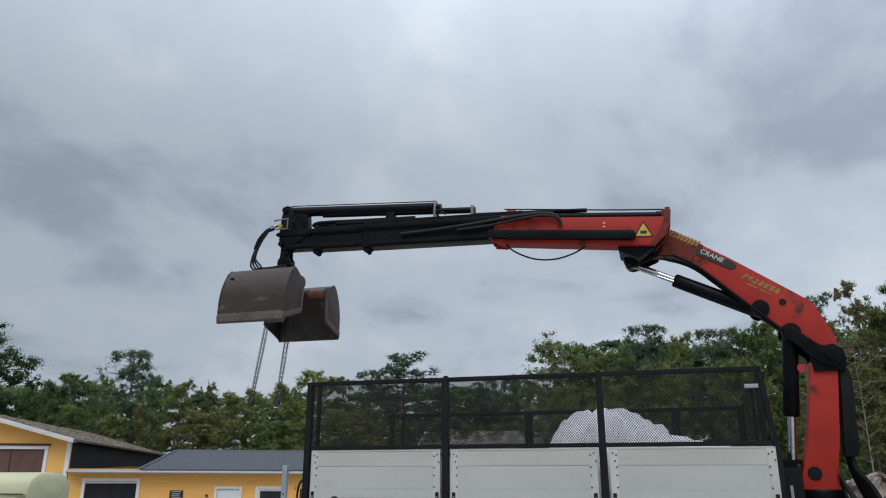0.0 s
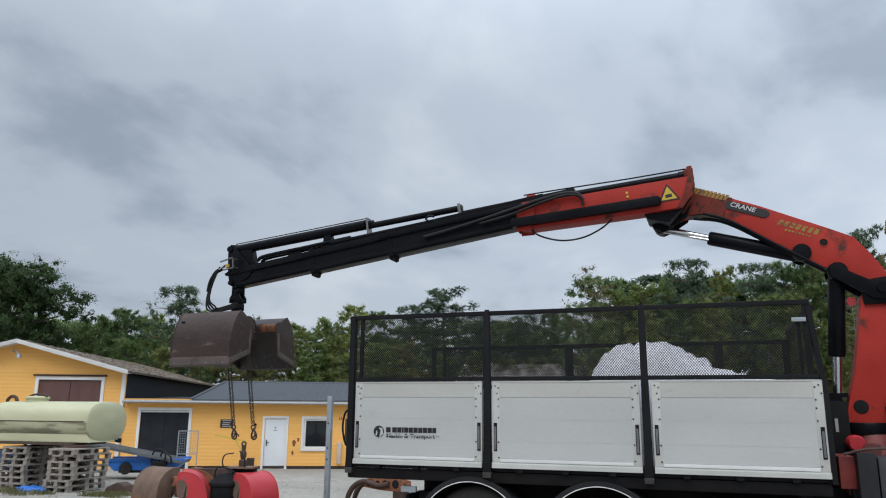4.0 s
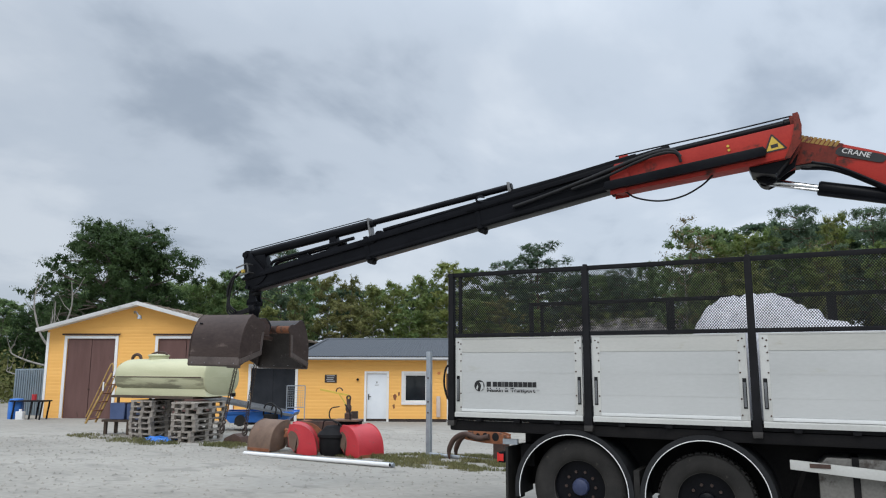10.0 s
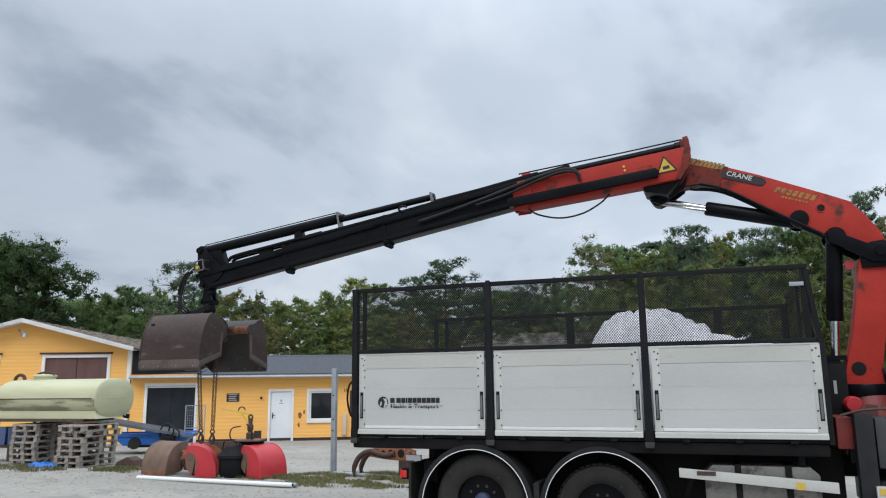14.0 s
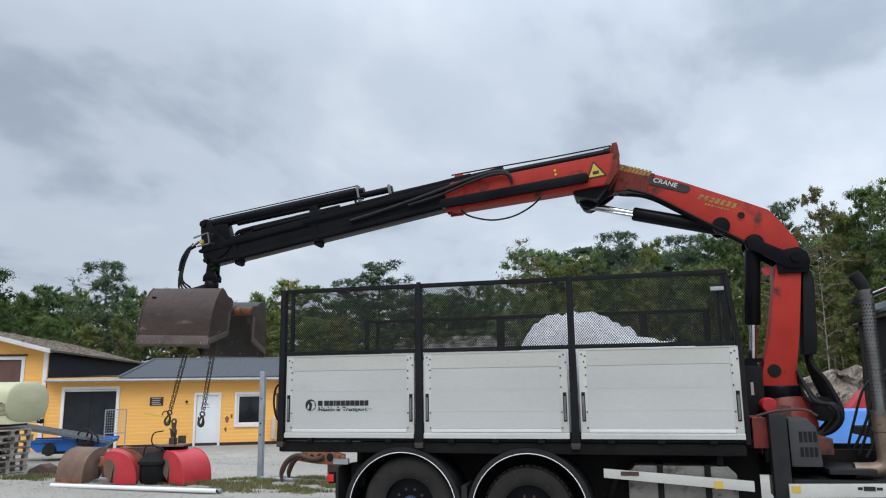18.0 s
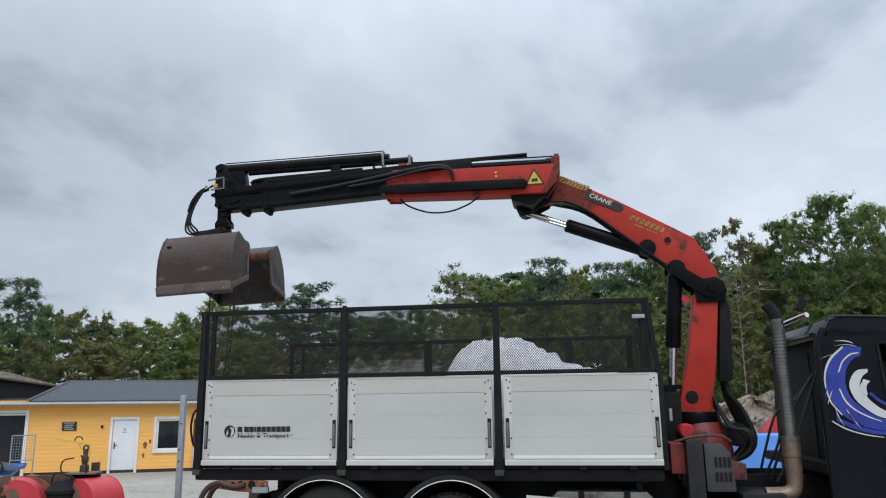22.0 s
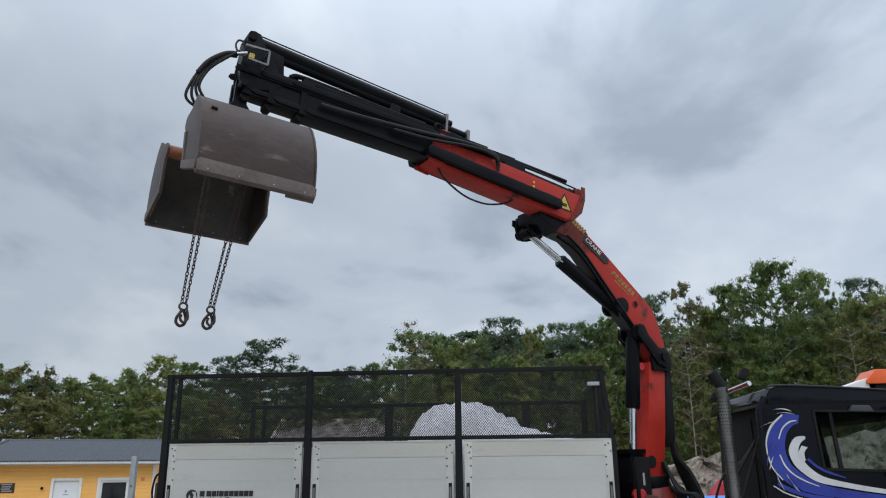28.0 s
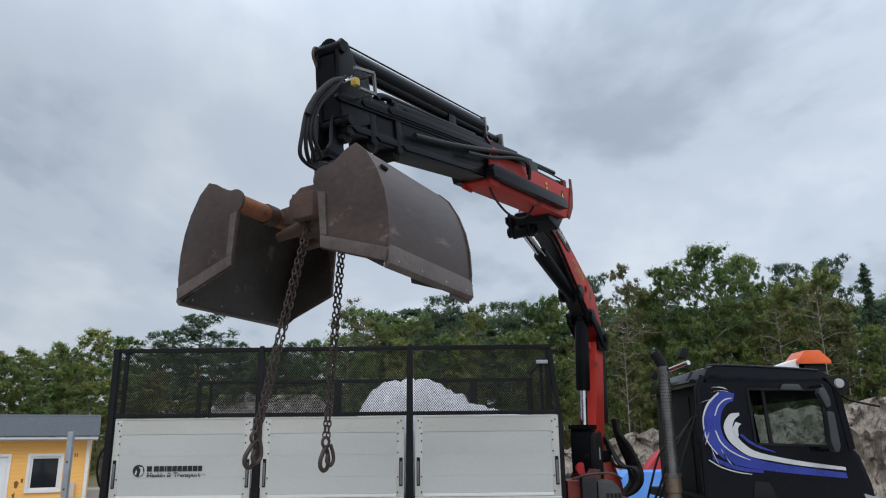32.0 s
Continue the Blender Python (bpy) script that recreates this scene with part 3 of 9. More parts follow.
def grass_patch(name, spots, seed, label, count, height=0.22):
    """Tufts of narrow blades over ellipses (x, y, rx, ry)."""
    rnd = random.Random(seed)
    s = Solid()
    total = sum(a * b for _, _, a, b in spots)
    for cx, cy, rx, ry in spots:
        for _ in range(int(count * rx * ry / total)):
            a, r = rnd.uniform(0, 6.283), math.sqrt(rnd.random())
            x, y = cx + rx * r * math.cos(a), cy + ry * r * math.sin(a)
            if noise.noise((x * 1.1, y * 1.6, seed)) < -0.02:
                continue
            z = ground_z(x, y) - 0.02
            for _ in range(4):
                b = rnd.uniform(0, 6.283)
                h = height * rnd.uniform(0.35, 1.25) * (1.2 - r * 0.6)
                lean = h * rnd.uniform(0.1, 0.8)
                w = rnd.uniform(0.004, 0.010)
                dx, dy = math.cos(b), math.sin(b)
                px, py = x + rnd.uniform(-0.06, 0.06), y + rnd.uniform(-0.06, 0.06)
                s.add([(px - dy * w, py + dx * w, z), (px + dy * w, py - dx * w, z), (px + dx * lean * 0.4 + dy * w * 0.7, py + dy * lean * 0.4 - dx * w * 0.7, z + h * 0.65),
                       (px + dx * lean, py + dy * lean, z + h)], [(0, 1, 2), (0, 2, 3)])
    me = bpy.data.meshes.new(name)
    me.from_pydata(s.v, [], s.f)
    me.materials.append(grass_mat)
    return tagged(new(name, me), label, "grass", kind="stuff")


grass_patch("grass", [(-3.4, 6.9, 2.0, 1.7), (-1.4, 6.7, 1.9, 1.7), (0.6, 6.5, 1.8, 1.4), (2.2, 6.4, 1.8, 1.2), (-5.3, 6.5, 1.0, 0.4), (-9.4, 6.7, 0.7, 0.5)], 3, "dry yellow-green grass along the edge of the gravel", 11000, 0.11)
grass_patch("grass", [(-11.6, 6.0, 2.2, 0.6), (-14.2, 6.5, 1.0, 0.5), (-10.0, 6.3, 1.2, 0.5)], 4, "sparse dry grass tufts round the pallet stacks", 1100, 0.11)


def build_pebbles():
    """Loose stones on the gravel."""
    rnd = random.Random(8)
    s = Solid()
    for _ in range(4200):
        x, y = rnd.uniform(-16, 1.5), rnd.uniform(-1.5, 14)
        if x > -0.8 and y > -0.3:
            continue
        r = rnd.uniform(0.012, 0.035) * (1.6 if rnd.random() < 0.08 else 1)
        z = ground_z(x, y) - 0.012
        a = rnd.uniform(0, 3)
        s.add([(x + r * math.cos(a + k * 1.57) * (1.3 if k % 2 else 0.8), y + r * math.sin(a + k * 1.57), z) for k in range(4)] + [(x, y, z + r * 0.8)], [(0, 1, 4), (1, 2, 4), (2, 3, 4), (3, 0, 4)])
    me = bpy.data.meshes.new("loose_stones")
    me.from_pydata(s.v, [], s.f)
    me.materials.append(gravel)
    tagged(new("loose_stones", me), "small loose grey stones on the gravel yard", "stones", kind="stuff")


build_pebbles()

# ---- truck ----
hub_blue = surface("dusty_blue_hub", (0.016, 0.026, 0.07), (0.035, 0.045, 0.10), 8, 0.6, 0, 0.1, 60, (0.06, 0.055, 0.05), 0.6)
truck = thing("tipper_truck", pose(0, 0, 0), "black tipper truck with white dropsides and mesh extensions, parked on gravel", "truck")


def build_bed():
    s = Solid().box(0.02, 5.04, 0.04, 2.51, 1.21, 1.28)
    part("bed_floor", s, bed_black, truck, "black steel bed floor")
    for x in np.arange(0.97, 5.0, 0.62):
        part("cross_member", Solid().box(x - 0.04, x + 0.04, 0.14, 2.41, 1.10, 1.208), chassis_black, truck)
    spans = ((0.065, 1.612), (1.728, 3.305), (3.425, 5.02))
    heights = ((1.352, 1.53), (1.5312, 1.76), (1.7612, 1.994), (1.999, 2.155))
    for side, y0, y1, o in ((0, 0.0, 0.028, -1), (1, 2.522, 2.55, 1)):
        face = y0 if o < 0 else y1
        for a, b in spans:
            panel = part("dropside_panel", Solid().box(a + 0.01, b - 0.01, min(y0 + 0.006, y1 - 0.006), max(y0 + 0.006, y1 - 0.006), 1.31, 2.15), alu_white, truck, "white aluminium dropside panel with stains")
            for z0, z1 in heights:
                part("plank", Solid().box(a + 0.085, b - 0.085, y0, y1, z0, z1), alu_stained if z0 > 1.99 else alu_white, panel, smooth=False)
            part("bottom_lip", Solid().prism([(face, 1.312), (face + o * 0.028, 1.296), (face + o * 0.03, 1.25), (face - o * 0.02, 1.25), (face - o * 0.02, 1.312)], a, b, "x"), alu_trim, panel, "white bottom lip")
            part("bottom_rail", Solid().box(a + 0.086, b - 0.086, min(face, face + o * 0.012), max(face, face + o * 0.012), 1.313, 1.349), rail_white, panel, "bright white bottom rail", bevel=0.008)
            part("top_edge", Solid().box(a, b, y0 - 0.004, y1 + 0.004, 2.1565, 2.172), alu_trim, panel)
            for ea, eb, sl in ((a, a + 0.085, a + 0.036), (b - 0.085, b, b - 0.036)):
                part("end_plate", Solid().box(ea, eb, y0 - 0.004, y1 + 0.004, 1.313, 2.155), alu_trim, panel, bevel=0.004)
                part("latch_slot", Solid().box(sl - 0.019, sl + 0.019, face + o * 0.004, face + o * 0.0085, 1.425, 1.725), black_matt, panel, "dark latch slot", bevel=0.012)
                part("latch", Solid().box(sl - 0.0115, sl + 0.0115, face + o * 0.0085, face + o * 0.020, 1.44, 1.685), latch_grey, panel, "grey latch handle", bevel=0.004)
                bolt = Solid()
                inner = eb - 0.014 if ea == a else ea + 0.014
                for bz, bx in ((1.36, inner), (1.52, inner), (1.78, inner), (1.90, inner), (1.98, inner), (2.10, inner), (2.12, sl), (2.04, sl + 0.02)):
                    bolt.lathe([(0.0, 0), (0.0095, 0), (0.0075, 0.006), (0.0, 0.007)], 8, (bx, face + o * 0.004, bz), "y") if o > 0 else bolt.lathe([(0.0, 0), (0.0095, 0), (0.0075, -0.006), (0.0, -0.007)], 8, (bx, face + o * 0.004, bz), "y")
                part("rivets", bolt, rust_dark, panel, kind="stuff")
            for hx in (a + 0.30, (a + b) / 2, b - 0.30):
                part("hinge", Solid().box(hx - 0.035, hx + 0.035, face - o * 0.06, face + o * 0.012, 1.205, 1.248), bed_black, panel, bevel=0.006)
        # posts
        for x, w in ((0.012, 0.085), (1.670, 0.092), (3.365, 0.092)):
            top = 2.95 if side == 0 else 2.16
            part("side_post", Solid().prism([(x - w / 2, 1.205), (x + w / 2, 1.205), (x + w / 2 - 0.006, 1.34), (x + w / 2 - 0.012, top), (x - w / 2 + 0.012, top), (x - w / 2 + 0.006, 1.34)], y0 - 0.03 if o < 0 else y0 - 0.02, y1 + 0.02 if o < 0 else y1 + 0.03), bed_black, truck, "black steel post", bevel=0.006)
            part("post_foot", Solid().prism([(x - w / 2 - 0.004, 1.204), (x + w / 2 + 0.004, 1.204), (x + w / 2 - 0.004, 1.145), (x - w / 2 + 0.004, 1.145)], y0 - 0.032 if o < 0 else y0 - 0.02, y1 + 0.02 if o < 0 else y1 + 0.032), rim_steel, truck, "dusty steel foot of the post", bevel=0.004)
        part("front_post", Solid().box(5.022, 5.07, min(y0, y1) - 0.01, max(y0, y1) + 0.01, 1.2, 2.17), bed_black, truck, bevel=0.006)
    part("sill", Solid().box(-0.03, 5.03, 0.035, 0.13, 1.085, 1.204), chassis_black, truck, "black steel sill under the dropsides", bevel=0.03)
    part("headboard", Solid().box(5.03, 5.07, 0.05, 2.5, 1.22, 2.20), bed_black, truck, "black headboard", bevel=0.006)
    tail = part("tailgate", Solid().box(-0.02, 0.02, 0.04, 2.51, 1.22, 2.18), alu_white, truck, "white tailgate", bevel=0.004)
    part("tailgate_hook", Solid().tube(smooth_path([(-0.03, 0.02, 1.86), (-0.07, 0.0, 1.80), (-0.09, 0.0, 1.65), (-0.06, 0.0, 1.50), (-0.02, 0.02, 1.42)]), 0.012, 8), bed_black, tail, "rusty hook")
    part("tailgate_plate", Solid().box(-0.06, -0.02, 0.0, 0.05, 1.45, 1.75), rust_dark, tail)


def diamond(solid, x0, x1, z0, z1, y, pitch_x=0.026, pitch_z=0.0156, w=0.0053, d=0.004):
    """Expanded metal: two families of slanting flat strands, cut at the frame."""
    k = pitch_z / pitch_x * 2
    for sgn in (1, -1):
        c = (z0 - sgn * k * x1) if sgn > 0 else (z0 + k * x0)
        c1 = (z1 - sgn * k * x0) if sgn > 0 else (z1 + k * x1)
        step = pitch_z * 2
        c = math.floor(c / step) * step
        while c < c1:
            # line z = sgn * k * x + c
            pts = []
            for x in (x0, x1):
                z = sgn * k * x + c
                if z0 <= z <= z1:
                    pts.append((x, z))
            for z in (z0, z1):
                x = (z - c) / (sgn * k)
                if x0 < x < x1:
                    pts.append((x, z))
            if len(pts) >= 2:
                pts.sort()
                a, b = pts[0], pts[-1]
                if abs(a[0] - b[0]) > 0.01:
                    solid.bar((a[0], y, a[1]), (b[0], y, b[1]), w, d, (0, 1, 0))
            c += step


def build_cage():
    """Mesh extensions on the dropsides."""
    near = part("mesh_side", Solid().box(-0.035, 4.975, -0.012, 0.032, 2.905, 2.955), bed_black, truck, "black expanded-metal side extension", bevel=0.006)
    part("lower_rail", Solid().box(-0.02, 5.0, -0.008, 0.028, 2.178, 2.222), bed_black, near, bevel=0.005)
    for x, w in ((0.125, 0.04), (4.935, 0.06)):
        part("upright", Solid().box(x - w / 2, x + w / 2, -0.004, 0.03, 2.222, 2.905), bed_black, near, bevel=0.004)
    for a, b in ((0.055, 0.105), (0.145, 1.628), (1.712, 3.322), (3.408, 4.905)):
        s = Solid()
        diamond(s, a, b, 2.222, 2.905, 0.012)
        part("mesh_infill", s, mesh_black, near, "black expanded-metal mesh", smooth=False)
    part("corner_strut", Solid().bar((4.955, 0.01, 2.90), (5.03, 0.02, 2.17), 0.05, 0.05), bed_black, near)
    part("clamp", Solid().box(4.80, 4.93, -0.035, -0.013, 2.735, 2.775), galv, near, "bright steel clamp", bevel=0.004)
    for x in (1.67, 3.365):
        part("rail_cap", Solid().lathe([(0.0, 2.952), (0.03, 2.952), (0.026, 2.972), (0.0, 2.974)], 10, (x, 0.01, 0), "z"), bed_black, near)
    far = part("mesh_side", Solid().box(0.10, 5.03, 2.50, 2.54, 2.735, 2.785), bed_black, truck, "black expanded-metal side extension", bevel=0.006)
    part("lower_rail", Solid().box(0.10, 5.03, 2.505, 2.54, 2.178, 2.22), bed_black, far)
    for x, w in ((0.13, 0.06), (0.30, 0.04), (2.17, 0.11), (4.16, 0.11), (4.98, 0.08)):
        part("upright", Solid().box(x - w / 2, x + w / 2, 2.505, 2.54, 2.22, 2.735), bed_black, far)
    for a, b in ((0.32, 2.115), (2.225, 4.105), (4.215, 4.94)):
        s = Solid()
        diamond(s, a, b, 2.22, 2.735, 2.52, 0.030, 0.0180, 0.0047)
        part("mesh_infill", s, mesh_black, far, "black expanded-metal mesh", smooth=False)
    front = part("mesh_front", Solid().box(4.985, 5.02, 0.05, 2.5, 2.86, 2.90), bed_black, truck, "black expanded-metal front extension")
    part("upright", Solid().box(4.985, 5.02, 1.22, 1.30, 2.20, 2.86), bed_black, front)
    s = Solid()
    diamond(s, 0.05, 2.5, 2.2, 2.86, 0.0, 0.030, 0.0180, 0.0047)
    s.v = [(5.0, x, z) for x, y, z in s.v]
    part("mesh_infill", s, mesh_black, front, "black expanded-metal mesh", smooth=False)


def build_chassis():
    for y in (0.85, 1.62):
        part("chassis_rail", Solid().box(0.62, 8.2, y, y + 0.08, 0.82, 1.09), chassis_black, truck, bevel=0.01)
    for x in (0.9, 2.15, 3.6, 4.6):
        part("chassis_tie", Solid().box(x, x + 0.1, 0.932, 1.618, 0.84, 1.05), chassis_black, truck)
    for x in (1.51, 2.83, 7.62):
        part("axle", Solid().tube([(x, 0.3, 0.52), (x, 2.25, 0.52)], 0.09, 12), chassis_black, truck)
    part("rear_beam", Solid().box(0.78, 0.95, 0.25, 2.3, 0.70, 0.95), chassis_black, truck, bevel=0.01)
    part("side_skirt", Solid().box(0.80, 5.2, 0.55, 0.60, 0.46, 1.12), chassis_black, truck)
    tank = part("fuel_tank", Solid().prism([(3.95, 0.48), (4.85, 0.48), (4.93, 0.56), (4.93, 0.90), (4.85, 0.98), (3.95, 0.98), (3.87, 0.90), (3.87, 0.56)], 0.12, 0.72), tank_alu, truck, "dirty grey aluminium fuel tank", bevel=0.02)
    part("strap", Solid().box(4.16, 4.22, 0.105, 0.73, 0.47, 0.992), chassis_black, tank)
    part("strap", Solid().box(4.62, 4.68, 0.105, 0.73, 0.47, 0.992), chassis_black, tank)
    part("air_valve", Solid().tube([(4.78, 0.15, 0.99), (4.78, 0.15, 1.20)], 0.045, 10).tube([(4.78, 0.15, 1.08), (4.90, 0.15, 1.10)], 0.03, 8), black_paint, truck)
    bar = part("underrun_bar", Solid().prism([(3.63, 0.86), (5.07, 0.75), (5.07, 0.85), (3.63, 0.95)], 0.03, 0.065), alu_trim, truck, "white side underrun bar, scraped", bevel=0.006)
    part("bar_bracket", Solid().box(3.80, 3.98, 0.024, 0.03, 0.885, 0.925), rust_dark, bar, "rust patch")
    part("bar_leg", Solid().bar((3.75, 0.08, 0.88), (3.62, 0.4, 0.5), 0.05, 0.05), chassis_black, bar)
    part("bar_leg", Solid().bar((4.6, 0.08, 0.80), (4.6, 0.4, 0.8), 0.05, 0.05), chassis_black, bar)
    part("marker_plate", Solid().box(4.70, 4.78, 0.024, 0.03, 0.775, 0.845), yellow_paint, bar, "yellow marker")
    bar2 = part("step_bar", Solid().prism([(5.38, 0.70), (6.34, 0.73), (6.34, 0.85), (5.38, 0.83)], 0.02, 0.065), alu_trim, truck, "white step bar", bevel=0.006)
    part("maker_lettering", Solid().box(5.98, 6.02, 0.0145, 0.0195, 0.79, 0.815).box(6.03, 6.13, 0.0145, 0.0195, 0.782, 0.822).box(6.14, 6.19, 0.0145, 0.0195, 0.79, 0.815), decal_black, bar2)
    part("reflector", Solid().box(5.55, 5.68, 0.0145, 0.0195, 0.66, 0.695), orange_lens, bar2, "orange side reflector")
    part("marker_plate", Solid().box(5.40, 5.48, 0.0145, 0.0195, 0.755, 0.815), yellow_paint, bar2, "yellow marker")
    # rear light and flap
    part("mud_flap", Solid().box(0.66, 0.69, 0.08, 0.62, 0.30, 0.92), rubber, truck, "black rubber mud flap")
    light = part("tail_light", Solid().box(0.58, 0.655, 0.06, 0.16, 0.745, 0.865), black_paint, truck, "tail light housing", bevel=0.008)
    part("lens", Solid().box(0.563, 0.583, 0.065, 0.155, 0.755, 0.855).box(0.585, 0.645, 0.052, 0.062, 0.765, 0.845), red_lens, light, "red lens", bevel=0.004)
    part("tow_plate", Solid().box(0.62, 0.80, 0.10, 0.14, 0.95, 1.01), galv, truck)


def build_wheel(x, y, rad, tread, blue):
    w = part("wheel", Solid().lathe([(0.02, 0.10), (0.29, 0.10), (0.30, 0.20), (0.02, 0.22)], 36), black_paint, truck)
    w.matrix_basis = pose(x, y, rad)
    prof = [(0.29, 0.03), (0.32, 0.008), (0.40, 0.0), (0.46, 0.006), (rad - 0.035, 0.02), (rad - 0.008, 0.045), (rad, 0.075), (rad, 0.24), (rad - 0.008, 0.27), (0.46, 0.31), (0.29, 0.30)]
    part("tyre", Solid().lathe(prof, 56), rubber, w, "dusty black tyre")
    if tread:
        for y0, off in ((0.045, 0.0), (0.16, 4.0)):
            block = part("tread_block", Solid().box(rad - 0.004, rad + 0.013, y0, y0 + 0.10, -0.024, 0.024), rubber, w, smooth=False)
            block.matrix_basis = pose(0, 0, 0, 0, off, 0)
            for i in range(1, 44):
                again(block, w, pose(0, 0, 0, 0, off + 360 / 44 * i, 0))
    rim = part("rim", Solid().lathe([(0.285, 0.035), (0.295, 0.03), (0.30, 0.06), (0.285, 0.17), (0.20, 0.13), (0.12, 0.10), (0.12, 0.12), (0.20, 0.155), (0.27, 0.2), (0.31, 0.2), (0.31, 0.04)], 48), rim_steel, w, "dusty dark steel rim", smooth=True)
    nut = part("wheel_nut", Solid().lathe([(0.0, 0.085), (0.017, 0.085), (0.017, 0.13), (0.0, 0.13)], 6, (0.165, 0, 0)), steel_worn, w)
    hole = part("vent_hole", Solid().lathe([(0.0, 0.132), (0.03, 0.130), (0.03, 0.138), (0.0, 0.14)], 12, (0.228, 0, 0)), black_matt, w)
    hole.matrix_basis = pose(0, 0, 0, 0, 22.5, 0)
    for i in range(1, 10):
        again(nut, w, pose(0, 0, 0, 0, 36 * i, 0))
    for i in range(1, 8):
        again(hole, w, pose(0, 0, 0, 0, 22.5 + 45 * i, 0))
    hubm = hub_blue if blue else black_paint
    part("hub_cap", Solid().lathe([(0.0, 0.03), (0.05, 0.032), (0.085, 0.05), (0.095, 0.09), (0.095, 0.13), (0.0, 0.13)], 24), hubm, w, "blue hub cap" if blue else "black hub cap")
    return w


def build_wheels():
    build_wheel(1.51, 0.09, 0.525, False, True)
    build_wheel(2.83, 0.11, 0.475, True, False)
    build_wheel(7.62, 0.09, 0.525, False, False)
    for x, rad in ((1.51, 0.525), (2.83, 0.475), (7.62, 0.525)):
        w = build_wheel(x, 0, rad, False, False)
        w.matrix_basis = pose(x, 2.46, rad, 0, 0, 180)
    # mudguards with a bright edge
    for x, y0 in ((1.46, 0.02), (2.85, 0.02)):
        prof_o, prof_i = 0.665, 0.605
        a0, a1 = radians(-8), radians(188)
        steps = 22
        outer = [(x + prof_o * math.cos(a0 + (a1 - a0) * i / steps), 0.485 + prof_o * math.sin(a0 + (a1 - a0) * i / steps)) for i in range(steps + 1)]
        inner = [(x + prof_i * math.cos(a0 + (a1 - a0) * i / steps), 0.485 + prof_i * math.sin(a0 + (a1 - a0) * i / steps)) for i in range(steps + 1)]
        s = Solid()
        for i in range(steps):
            s.prism([outer[i], outer[i + 1], inner[i + 1], inner[i]], y0, y0 + 0.03)
            s.prism([outer[i], outer[i + 1], ((outer[i + 1][0] * 3 + inner[i + 1][0]) / 4, (outer[i + 1][1] * 3 + inner[i + 1][1]) / 4), ((outer[i][0] * 3 + inner[i][0]) / 4, (outer[i][1] * 3 + inner[i][1]) / 4)], y0 + 0.03, y0 + 0.55)
        g = part("mudguard", s, plastic_grey, truck, "dusty black mudguard")
        t = Solid()
        t.tube([(x + (prof_i + 0.004) * math.cos(a0 + (a1 - a0) * i / 40), y0 - 0.004, 0.485 + (prof_i + 0.004) * math.sin(a0 + (a1 - a0) * i / 40)) for i in range(41)], 0.005, 6)
        part("edge_trim", t, decal_white, g, "bright white edge trim")
    part("spray_flap", Solid().box(2.12, 2.18, 0.05, 0.6, 0.35, 0.75), rubber, truck)


def arc_band(outer, inner):
    """A flat leaf between two curves, as a strip of quads in x, z."""
    o, i = smooth_path([(x, 0, z) for x, z in outer], 8), smooth_path([(x, 0, z) for x, z in inner], 8)
    n = min(len(o), len(i))
    o = [o[round(k * (len(o) - 1) / (n - 1))] for k in range(n)]
    i = [i[round(k * (len(i) - 1) / (n - 1))] for k in range(n)]
    return [(p.x, p.z) for p in o], [(p.x, p.z) for p in i]


def decal(name, outer, inner, y, material, parent, label=""):
    o, i = arc_band(outer, inner)
    s = Solid()
    for k in range(len(o) - 1):
        s.prism([o[k], o[k + 1], i[k + 1], i[k]], y, y + 0.002)
    return part(name, s, material, parent, label, smooth=False)


